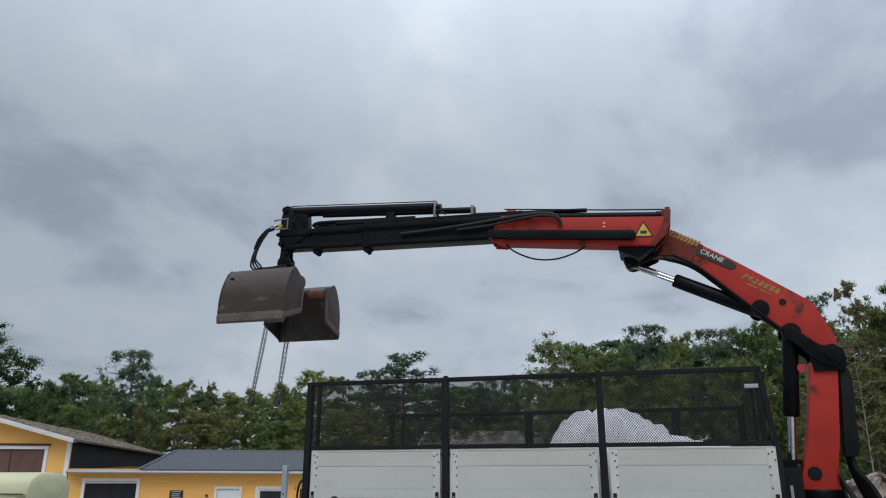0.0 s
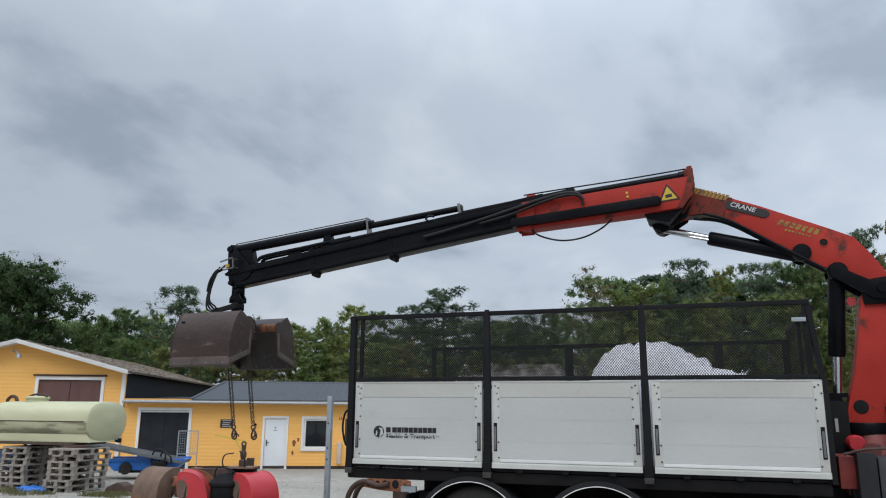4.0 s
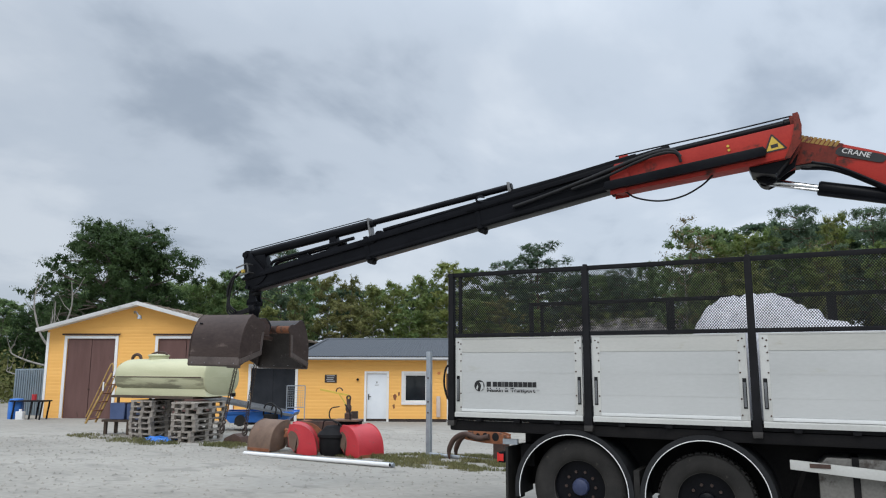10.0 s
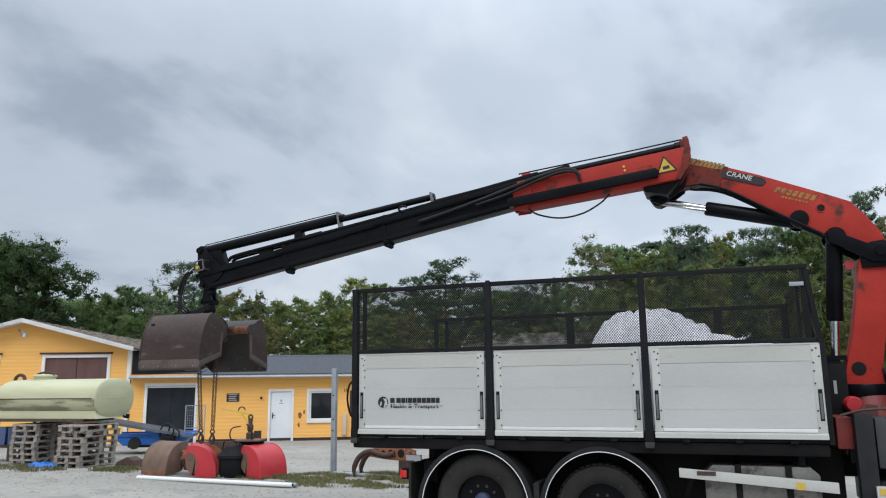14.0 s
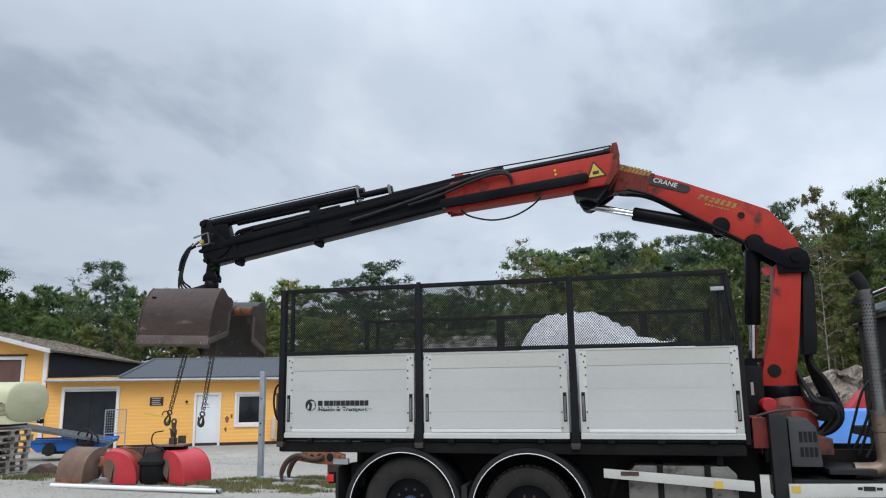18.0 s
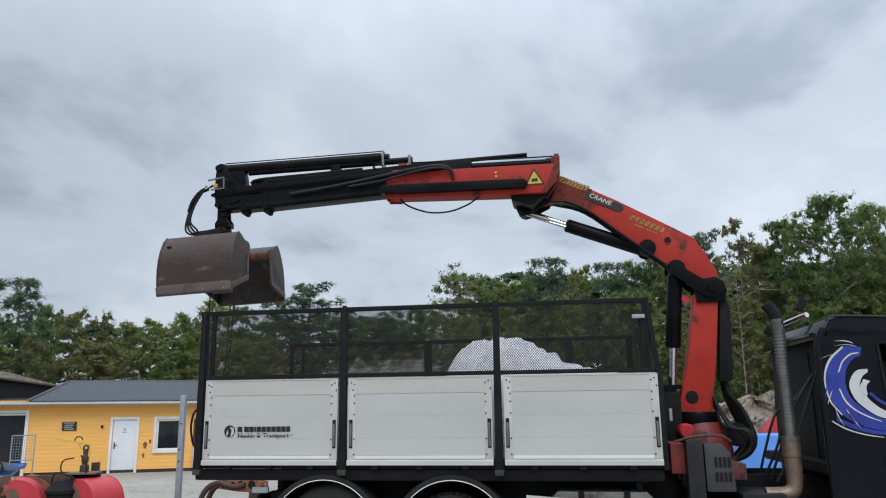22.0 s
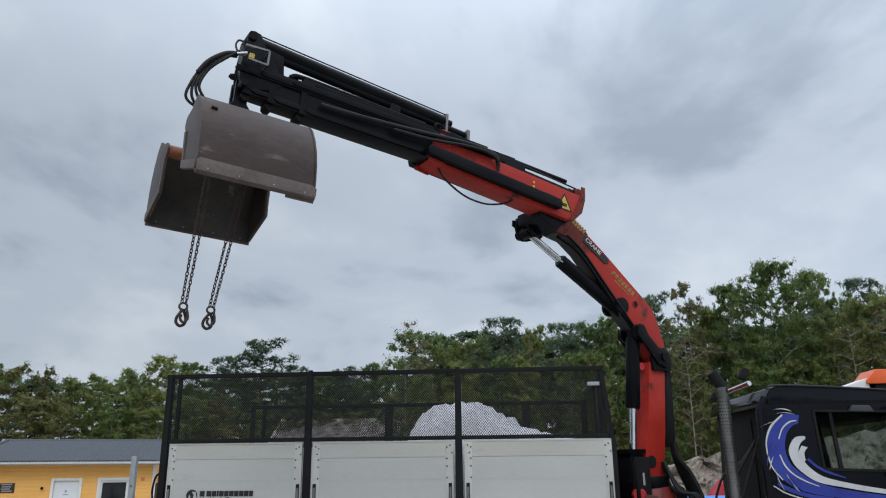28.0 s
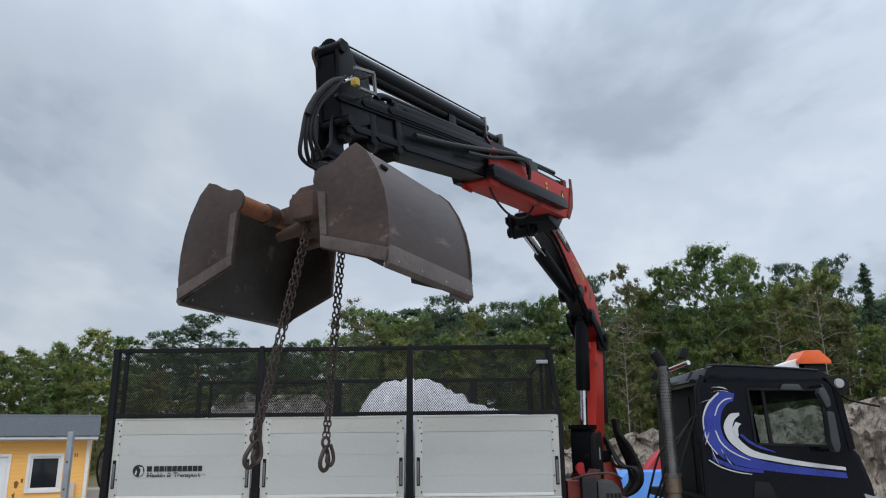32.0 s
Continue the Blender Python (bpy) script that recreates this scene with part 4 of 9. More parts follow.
def build_cab():
    cab = part("cab_body", Solid().prism([(6.72, 2.58), (6.76, 2.68), (6.86, 2.712), (7.4, 2.685), (8.02, 2.635), (8.16, 2.56), (8.16, 2.50), (6.72, 2.50)], 0.06, 2.48), cab_paint, truck, "glossy black driver's cab", bevel=0.025)
    win = ((7.17, 2.43), (7.97, 2.41), (8.03, 1.80), (7.20, 1.83))
    for y0, y1, near in ((0.04, 0.085, True), (2.455, 2.50, False)):
        rear = 6.60 if near else 6.80
        polys = ([(rear + 0.04, 2.505), (8.15, 2.505), win[1], win[0]], [(rear + 0.04, 2.505), win[0], win[3], (rear, 1.84)],
                 [win[1], (8.15, 2.505), (8.235, 1.79), win[2]], [(rear, 1.84), win[3], win[2], (8.235, 1.79), (8.30, 1.55), (8.36, 1.28), (rear, 1.22)],
                 [(rear, 1.22), (8.36, 1.28), (8.40, 0.95), (8.20, 0.98), (8.02, 1.06), (7.62, 1.12), (7.22, 1.06), (7.03, 0.92), (6.95, 0.62), (rear, 0.62)])
        for p, what in zip(polys, ("roof_rail", "rear_pillar", "front_pillar", "cab_side", "lower_skirt")):
            side = part(what, Solid().prism(p, y0, y1), cab_paint, truck, "glossy black cab side" if what == "cab_side" else "", smooth=False)
        pane = part("side_window", Solid().prism([(7.17, 2.43), (7.97, 2.41), (8.03, 1.80), (7.20, 1.83)], (y0 + y1) / 2, (y0 + y1) / 2 + 0.005), cab_glass, side, "tinted side window")
        pane.visible_shadow = False
        part("window_seal", Solid().bar((7.17, y0 - 0.003, 2.43), (7.20, y0 - 0.003, 1.83), 0.02, 0.025).bar((7.20, y0 - 0.003, 1.83), (8.03, y0 - 0.003, 1.80), 0.02, 0.025).bar((8.03, y0 - 0.003, 1.80), (7.97, y0 - 0.003, 2.41), 0.02, 0.025).bar((7.97, y0 - 0.003, 2.41), (7.17, y0 - 0.003, 2.43), 0.02, 0.025), black_matt, side)
        part("quarter_pillar", Solid().prism([(7.33, 2.42), (7.36, 2.42), (7.40, 1.82), (7.36, 1.82)], y0 + 0.005, y1 - 0.005), black_matt, side)
    part("cab_rear", Solid().box(6.80, 6.86, 0.09, 2.45, 0.95, 2.56), black_matt, truck, "black rear cab wall", bevel=0.01)
    part("rear_corner", Solid().tube([(6.625, 0.075, 0.7), (6.625, 0.075, 2.44), (6.70, 0.085, 2.58)], 0.04, 10), cab_paint, truck)
    for y in (0.30, 0.62, 0.95):
        part("rear_rib", Solid().box(6.785, 6.799, y, y + 0.10, 1.2, 2.4), black_matt, truck)
    part("cab_floor", Solid().box(6.6, 8.3, 0.09, 2.45, 1.15, 1.25), chassis_black, truck)
    part("cab_front", Solid().prism([(8.24, 1.80), (8.33, 1.70), (8.42, 1.40), (8.47, 1.0), (8.47, 0.45), (8.36, 0.45), (8.34, 1.3), (8.20, 1.74)], 0.05, 2.49), cab_paint, truck, "black cab front", bevel=0.02)
    shield = part("windscreen", Solid().prism([(8.145, 2.50), (8.155, 2.50), (8.245, 1.80), (8.235, 1.80)], 0.09, 2.45), cab_glass, truck, "windscreen")
    shield.visible_shadow = False
    part("a_pillar", Solid().bar((8.15, 0.065, 2.56), (8.25, 0.065, 1.76), 0.07, 0.07), black_paint, truck)
    part("seat", Solid().box(7.05, 7.20, 0.35, 0.85, 1.6, 2.28).box(7.1, 7.6, 0.35, 0.85, 1.45, 1.65), black_matt, truck, bevel=0.03)
    part("roof_rail", Solid().tube(smooth_path([(6.72, 0.045, 2.66), (6.82, 0.05, 2.705), (7.4, 0.05, 2.678), (8.0, 0.05, 2.632)]), 0.012, 8), plastic_grey, truck)
    part("interior_mirror", Solid().prism([(7.52, 2.415), (7.56, 2.48), (7.74, 2.475), (7.78, 2.405)], -0.01, 0.035), mirror_grey, truck, "grey kerb mirror", bevel=0.012)
    # mirrors
    arm = part("mirror_arm", Solid().tube(smooth_path([(8.02, 0.05, 2.45), (7.93, -0.15, 2.42), (7.93, -0.2, 2.1), (7.95, -0.15, 1.78), (8.05, 0.04, 1.76)]), 0.014, 8), black_matt, truck)
    part("upper_mirror", Solid().prism([(7.83, 2.36), (7.86, 2.42), (7.91, 2.42), (7.95, 2.31), (7.955, 2.22), (7.90, 2.20)], -0.24, -0.13), mirror_grey, arm, "black wide-angle mirror", bevel=0.04)
    part("lower_mirror", Solid().prism([(7.89, 2.17), (7.97, 2.16), (7.99, 1.80), (7.97, 1.74), (7.92, 1.74), (7.89, 1.85)], -0.25, -0.12), mirror_grey, arm, "black main mirror", bevel=0.035)
    visor = part("front_visor", Solid().prism([(8.05, 2.55), (8.22, 2.58), (8.30, 2.54), (8.33, 2.44), (8.28, 2.36), (8.20, 2.34)], 0.02, 2.5), black_matt, truck, "black sun visor", bevel=0.02)
    part("corner_lamp", Solid().lathe([(0.0, -0.03), (0.05, -0.025), (0.055, 0.0), (0.0, 0.0)], 16, (8.20, 0.02, 2.48)), decal_grey, visor, "small round marker lamp")
    part("antenna", Solid().tube(smooth_path([(8.26, 0.15, 2.36), (8.32, 0.08, 2.30), (8.45, 0.05, 2.26), (8.62, 0.02, 2.22)]), 0.012, 6), black_matt, truck, "black mirror arm")
    # warning light bar
    bar = part("beacon_bar", Solid().prism([(7.66, 2.70), (8.05, 2.83), (8.05, 2.68), (7.66, 2.67)], 0.45, 0.75), decal_white, truck, "white beacon base", bevel=0.01)
    part("beacon_lens", Solid().prism([(7.95, 2.78), (8.06, 2.90), (8.24, 2.90), (8.36, 2.78), (8.36, 2.74), (7.95, 2.74)], 0.42, 0.80), orange_lens, bar, "orange beacon lens", bevel=0.015)
    part("beacon_foot", Solid().box(7.98, 8.3, 0.45, 0.77, 2.655, 2.74), black_matt, bar)
    # roof tube with work lamps at the rear
    tube = part("roof_tube", Solid().tube([(6.52, 1.25, 2.70), (6.76, 0.72, 2.80)], 0.03, 10), chrome, truck, "bright roof tube")
    part("work_lamp", Solid().prism([(6.62, 2.86), (6.70, 2.83), (6.76, 2.95), (6.68, 2.98)], 0.62, 0.74), black_matt, tube, "black work lamp", bevel=0.015)
    part("work_lamp", Solid().prism([(6.40, 2.66), (6.46, 2.62), (6.50, 2.70), (6.44, 2.74)], 1.1, 1.2), black_matt, tube, "black work lamp", bevel=0.015)
    # handles and steps
    part("door_handle", Solid().prism([(7.10, 1.24), (7.14, 1.44), (7.30, 1.42), (7.38, 1.24)], 0.028, 0.039), black_matt, truck, "black door handle recess", bevel=0.006)
    part("front_lamp", Solid().prism([(8.30, 1.30), (8.44, 1.26), (8.47, 1.10), (8.36, 1.10)], 0.02, 0.3), galv, truck, "headlight", bevel=0.01)
    part("wheel_arch", Solid().tube([(7.62 + 0.64 * math.cos(radians(a)), 0.05, 0.50 + 0.64 * math.sin(radians(a))) for a in range(5, 180, 8)], 0.06, 8), plastic_grey, truck, "grey wheel arch")
    # wave graphic on the door
    y = 0.036
    decal("blue_wave", [(7.02, 2.385), (6.86, 2.40), (6.74, 2.30), (6.655, 2.10), (6.68, 1.88), (6.80, 1.70), (7.0, 1.60), (7.3, 1.545), (7.7, 1.50), (8.16, 1.455)],
          [(7.00, 2.30), (6.93, 2.27), (6.86, 2.18), (6.83, 2.04), (6.86, 1.90), (6.95, 1.80), (7.10, 1.70), (7.35, 1.63), (7.7, 1.575), (8.15, 1.515)], y, cab_blue, truck, "royal blue wave graphic")
    decal("white_wave", [(7.05, 2.17), (6.94, 2.15), (6.865, 2.03), (6.89, 1.90), (6.97, 1.80), (7.12, 1.70), (7.4, 1.64), (7.7, 1.59), (8.15, 1.54)],
          [(7.05, 2.14), (6.99, 2.09), (6.96, 2.0), (7.0, 1.92), (7.06, 1.84), (7.18, 1.755), (7.42, 1.69), (7.75, 1.63), (8.15, 1.575)], y - 0.002, cab_silver, truck, "silver-white wave graphic")
    decal("white_wave_tip", [(7.0, 2.07), (6.96, 1.99), (7.0, 1.90)], [(7.06, 2.05), (7.02, 2.0), (7.02, 1.92)], y - 0.004, cab_silver, truck)
    decal("blue_wave_line", [(7.03, 1.93), (7.10, 1.86), (7.22, 1.79), (7.4, 1.735)], [(7.06, 1.94), (7.13, 1.87), (7.24, 1.81), (7.4, 1.745)], y - 0.004, cab_blue, truck)
    decal("white_wave_edge", [(6.84, 2.40), (6.70, 2.27), (6.635, 2.09), (6.66, 1.87), (6.76, 1.72)], [(6.85, 2.385), (6.72, 2.26), (6.65, 2.09), (6.675, 1.87), (6.77, 1.725)], y - 0.002, cab_silver, truck)
    decal("blue_wave_tail", [(6.70, 1.68), (6.83, 1.60), (7.02, 1.545), (7.25, 1.52)], [(6.72, 1.70), (6.86, 1.635), (7.04, 1.58), (7.25, 1.55)], y - 0.002, cab_blue, truck)
    # ragged brush strokes along the wave
    rnd = random.Random(17)
    for n in range(16):
        a0 = radians(rnd.uniform(95, 245))
        r0, span = rnd.uniform(0.325, 0.43), radians(rnd.uniform(14, 34))
        w = rnd.uniform(0.006, 0.018)
        arc = [(7.03 + (r0 + 0.02 * k) * 0.95 * math.cos(a0 + span * k / 5), 2.03 + (r0 + 0.02 * k) * math.sin(a0 + span * k / 5)) for k in range(6)]
        side = [(p[0] + w * math.sin(math.pi * (k + 0.3) / 5.6) * 0.8, p[1] + w * math.sin(math.pi * (k + 0.3) / 5.6) * 0.5) for k, p in enumerate(arc)]
        if min(p[0] for p in arc) > 6.60 and max(p[0] for p in arc) < 7.12 and max(p[1] for p in arc) < 2.46:
            decal("brush_stroke", arc, side, y - 0.006, cab_silver if n % 3 else cab_blue, truck)
    decal("silver_streak", [(6.98, 2.335), (6.90, 2.32), (6.82, 2.25), (6.77, 2.14)], [(6.985, 2.325), (6.905, 2.305), (6.83, 2.24), (6.782, 2.14)], y - 0.006, cab_silver, truck)
    decal("silver_streak", [(6.76, 1.98), (6.80, 1.86), (6.88, 1.77), (7.0, 1.70), (7.12, 1.655)], [(6.772, 1.98), (6.815, 1.868), (6.89, 1.782), (7.005, 1.712), (7.12, 1.662)], y - 0.006, cab_silver, truck)
    decal("silver_streak", [(6.66, 1.66), (6.78, 1.585), (6.95, 1.53), (7.12, 1.505)], [(6.662, 1.672), (6.785, 1.597), (6.95, 1.542), (7.12, 1.512)], y - 0.006, cab_silver, truck)


def build_between():
    """Exhaust, stabiliser and machinery between bed and cab."""
    ex = part("exhaust_pipe", Solid().tube([(6.345, 0.35, 1.10), (6.345, 0.35, 1.50), (6.345, 0.35, 1.51), (6.34, 0.35, 2.62)], [0.066, 0.066, 0.065, 0.063], 24), pipe_steel, truck, "steel exhaust stack with a perforated shield")
    part("tail_pipe", Solid().tube(smooth_path([(6.34, 0.35, 2.60), (6.335, 0.35, 2.70), (6.30, 0.35, 2.80), (6.24, 0.35, 2.89)]), 0.063, 16), black_matt, ex, "sooty black tail pipe")
    part("tip_band", Solid().tube([(6.335, 0.35, 2.62), (6.325, 0.35, 2.72)], 0.067, 18), pipe_steel, ex)
    s = Solid()
    for row in range(26):
        for k in range(14):
            a = 2 * math.pi * (k + 0.5 * (row % 2)) / 14
            c, q, z = math.cos(a), math.sin(a), 1.66 + row * 0.036
            s.tube([(6.34 + 0.0625 * c, 0.35 + 0.0625 * q, z), (6.34 + 0.0655 * c, 0.35 + 0.0655 * q, z)], 0.0075 if row > 17 else 0.005, 6)
    part("shield_holes", s, black_matt, ex, "dark holes of the perforated shield", kind="stuff")
    part("lower_bend", Solid().tube(smooth_path([(6.345, 0.35, 1.12), (6.33, 0.35, 1.0), (6.25, 0.35, 0.94), (6.05, 0.35, 0.93)]), 0.078, 16), heat_brown, ex, "heat-browned exhaust bend")
    part("lower_pipe", Solid().tube([(6.345, 0.35, 1.08), (6.345, 0.35, 1.30), (6.345, 0.35, 1.31), (6.345, 0.35, 1.49)], [0.082, 0.082, 0.090, 0.090], 22), heat_brown, ex, "heat-browned lower pipe")
    part("clamp_ring", Solid().lathe([(0.05, 1.475), (0.096, 1.475), (0.096, 1.51), (0.05, 1.51)], 20, (6.345, 0.35, 0), "z"), pipe_steel, ex)
    leg = part("stabiliser_leg", Solid().box(5.26, 5.42, 0.06, 0.22, 0.55, 1.49), plastic_grey, truck, "grey stabiliser leg housing", bevel=0.012)
    part("leg_foot", Solid().box(5.30, 5.38, 0.10, 0.18, 0.30, 0.55).lathe([(0.0, 0.27), (0.13, 0.27), (0.13, 0.31), (0.0, 0.32)], 16, (5.34, 0.14, 0), "z"), black_paint, leg)
    part("leg_beam", Solid().box(5.22, 5.46, 0.22, 2.3, 1.02, 1.22), black_paint, truck, "black stabiliser beam", bevel=0.012)
    box = part("pump_housing", Solid().prism([(5.44, 0.98), (5.44, 1.45), (5.62, 1.45), (5.70, 1.36), (5.73, 0.98)], 0.12, 0.62), pump_grey, truck, "dark grey pump housing", bevel=0.03)
    for i in range(4):
        for z0, z1 in ((1.22, 1.32), (1.08, 1.17)):
            part("vent_slot", Solid().box(5.53 + i * 0.043, 5.56 + i * 0.043, 0.114, 0.122, z0, z1), black_matt, box)
    part("valve_body", Solid().box(5.12, 5.26, 0.2, 0.8, 1.15, 1.45), red_dirty, truck, "dirty red valve block", bevel=0.01)
    part("copper_pipe", Solid().tube(smooth_path([(5.16, 0.15, 1.47), (5.35, 0.13, 1.52), (5.6, 0.13, 1.53), (5.72, 0.16, 1.47)]), 0.013, 8), rust_dark, truck, "brown pipe")
    part("catwalk", Solid().box(5.78, 6.2, 0.15, 1.1, 0.91, 0.96), plastic_grey, truck, "grey step plate", bevel=0.01)
    part("battery_box", Solid().box(5.45, 6.56, 0.14, 1.6, 0.52, 0.86), plastic_grey, truck, bevel=0.02)
    for k, (y, dx) in enumerate(((0.45, 0.0), (0.7, 0.05), (0.95, 0.02), (1.15, 0.08))):
        part("air_line", Solid().tube(smooth_path([(6.74, y, 2.25 - 0.1 * k), (6.52 - dx, y - 0.05, 1.75), (6.36 - dx, y - 0.05, 1.35), (6.2, y, 1.05)]), 0.014, 6), hose_rubber, truck, "black air line")


build_bed()
build_cage()
build_chassis()
build_wheels()
build_cab()
build_between()

# lettering on the rear dropside
logo = part("round_logo", Solid().lathe([(0.0, -0.0015), (0.064, -0.0015), (0.064, -0.006), (0.0, -0.006)], 28, (0.375, 0.0, 1.612)), decal_black, truck, "round black logo")
part("logo_cut", Solid().prism([(0.385, 1.545), (0.40, 1.62), (0.375, 1.655), (0.42, 1.65), (0.432, 1.585)], -0.0085, -0.0062).prism([(0.335, 1.575), (0.35, 1.625), (0.362, 1.60), (0.35, 1.565)], -0.0085, -0.0062), alu_white, logo)
s = Solid()
x = 0.466
for w, gap in ((0.055, 0.022), (0.055, 0.007), (0.05, 0.007), (0.02, 0.007), (0.05, 0.007), (0.05, 0.007), (0.05, 0.007), (0.05, 0.007), (0.05, 0.007), (0.05, 0.007), (0.045, 0.0)):
    s.box(x, x + w, -0.0055, -0.0015, 1.603, 1.660)
    x += w + gap
part("name_bar", s, decal_black, truck, "black bars of lettering", kind="stuff")
x = 0.468
for word in ("Maskin", "&", "Transport"):
    ob = text_mesh(word, 0.066, decal_black, truck, pose(x, -0.0015, 1.545, 90, 0, 0), stretch=1.10, bold=0.0013)
    x += max(v.co.x for v in ob.data.vertices) * 1.10 + 0.024
s = Solid()
x = 0.46
for k in range(14):
    w = 0.018 + 0.02 * ((k * 7) % 3)
    s.box(x, x + w, -0.0055, -0.0015, 1.565, 1.578)
    x += w + 0.011
part("small_print", s, decal_grey, truck, "faded grey line of print")

# load in the bed
def build_tarp():
    s = Solid()
    nx, ny = 80, 60
    for j in range(ny):
        for i in range(nx):
            u, v = i / (nx - 1), j / (ny - 1)
            x = 2.40 + 2.4 * u
            y = 0.45 + 1.9 * v
            w = math.sin(math.pi * v) ** 0.7
            h = float(np.interp(x, (2.4, 2.48, 2.54, 2.66, 2.85, 3.08, 3.3, 3.5, 3.72, 3.95, 4.15, 4.4, 4.75), (0.3, 0.84, 1.08, 1.24, 1.36, 1.42, 1.39, 1.31, 1.20, 1.10, 1.02, 0.97, 0.92)))
            edge = min(1, u / 0.05, (1 - u) / 0.10)
            bend = 0.12 * noise.noise((x * 1.6, y * 1.6, 4))
            f = noise.noise((x * 3.1 + bend, y * 3.1, 1)) * 0.07 + abs(noise.noise((x * 7 + bend * 9, y * 6, 2))) * 0.09 + noise.noise((x * 17, y * 17, 3)) * 0.014
            s.v.append((x + f * 0.5, y, 1.29 + max(0, edge) * (h * (0.5 + 0.5 * w) + f - 0.03)))
    for j in range(ny - 1):
        for i in range(nx - 1):
            a = j * nx + i
            s.f.append((a, a + 1, a + nx + 1, a + nx))
    ring = [i for i in range(nx)] + [nx * (j + 1) - 1 for j in range(1, ny)] + [nx * ny - 1 - i for i in range(1, nx)] + [nx * (ny - 1 - j) for j in range(1, ny - 1)]
    o = len(s.v)
    s.v += [(s.v[k][0], s.v[k][1], 1.285) for k in ring]
    for k in range(len(ring)):
        s.f.append((ring[k], o + k, o + (k + 1) % len(ring), ring[(k + 1) % len(ring)]))
    s.f.append(tuple(o + k for k in range(len(ring))))
    single("tarpaulin", s, white_sheet, pose(0.13, 0, 0), "crumpled white tarpaulin heaped over a load in the truck bed", "tarpaulin")


build_tarp()

# ---- loader crane ----
XC, YC = 5.624, 1.250
R_P, Z_P, L_MAIN = -0.238, 3.205, 2.386
SIDE = 0.324  # the outer boom lies this far to the side of the main boom
TOE = -0.25  # and it toes out by this many degrees
crane = thing("loader_crane", pose(XC, YC, 0), "red knuckle-boom loader crane with black telescopic stages on the truck", "crane")

part("base_frame", Solid().box(-0.42, 0.26, -0.92, 0.95, 1.08, 1.24), crane_dark, crane, "dark red grimy mounting frame", bevel=0.015)
for y in (-0.80, -0.55):
    part("frame_gusset", Solid().prism([(-0.40, 1.24), (-0.16, 1.56), (-0.08, 1.56), (-0.08, 1.24)], y, y + 0.03), crane_dark, crane, "red gusset plate", bevel=0.004)
part("slew_housing", Solid().lathe([(0.0, 1.22), (0.34, 1.22), (0.33, 1.36), (0.27, 1.52), (0.235, 1.64), (0.0, 1.64)], 28, (0, 0, 0), "z"), red_dirty, crane, "sooty dark red slewing housing", bevel=0.01)
part("slew_rack", Solid().tube([(-0.2, -0.75, 1.36), (-0.2, 0.75, 1.36)], 0.10, 16), black_paint, crane, "black slewing rack tube")
part("round_cover", Solid().lathe([(0.0, -0.42), (0.07, -0.42), (0.085, -0.40), (0.085, -0.22), (0.0, -0.22)], 20, (-0.22, 0, 1.55)), bucket_red, crane, "bright red round cover")

column = part("column", Solid().prism([(0.27, 1.60), (0.255, 1.75), (0.20, 1.98), (0.11, 2.30), (0.035, 2.72), (-0.03, 3.14), (-0.31, 3.14), (-0.26, 2.70), (-0.21, 2.30), (-0.15, 1.95), (-0.13, 1.60)], -0.112, 0.112), crane_red, crane, "red tapered crane column", bevel=0.015)
part("collar", Solid().lathe([(0.0, 1.62), (0.225, 1.62), (0.235, 1.64), (0.235, 1.74), (0.225, 1.76), (0.0, 1.76)], 28, (0.03, 0, 0), "z"), black_paint, column, "black bearing collar")
for s in (-1, 1):
    part("cover_plate", Solid().lathe([(0.0, s * 0.110), (0.075, s * 0.110), (0.07, s * 0.122), (0.0, s * 0.124)], 20, (0.09, 0, 1.925)), black_matt, column, "dark round cover")
part("cylinder_foot", Solid().prism([(0.22, 1.50), (0.46, 1.50), (0.48, 1.93), (0.44, 2.04), (0.27, 2.04), (0.23, 1.9)], -0.12, 0.12), black_paint, column, "black lift cylinder foot", bevel=0.02)
part("foot_flange", Solid().box(0.20, 0.49, -0.13, 0.13, 2.02, 2.07), black_paint, column)
part("control_box", Solid().prism([(0.23, 1.42), (0.46, 1.42), (0.46, 1.88), (0.40, 1.98), (0.23, 1.98)], 0.122, 0.20), black_matt, column, "black control box", bevel=0.015)
part("motor_drum", Solid().lathe([(0.0, -0.32), (0.12, -0.32), (0.135, -0.29), (0.135, 0.1), (0.0, 0.1)], 22, (-0.38, 0, 1.50)), black_matt, column, "black round motor")
part("data_plate", Solid().box(0.34, 0.37, 0.2005, 0.205, 1.66, 1.80), decal_grey, column, "small pale data plate")
for s in (-1, 1):
    part("head_plate", Solid().prism([(-0.37, 3.03), (-0.40, 3.16), (-0.37, 3.27), (-0.28, 3.33), (-0.14, 3.31), (-0.03, 3.20), (-0.05, 3.03)], s * 0.114, s * 0.15), black_paint, column, "black head plate", bevel=0.008)
part("pivot_pin", Solid().tube([(R_P, -0.20, Z_P), (R_P, 0.20, Z_P)], 0.055, 16), black_paint, column)
part("red_lug", Solid().tube([(0.06, -0.06, 3.08), (0.06, 0.06, 3.08)], 0.05, 12), bucket_red, column)
part("hose_guard", Solid().prism([(-0.235, 2.10), (-0.375, 2.10), (-0.40, 2.25), (-0.43, 2.95), (-0.40, 3.06), (-0.32, 3.06)], -0.10, 0.10), black_matt, column, "black hose guard", bevel=0.02)
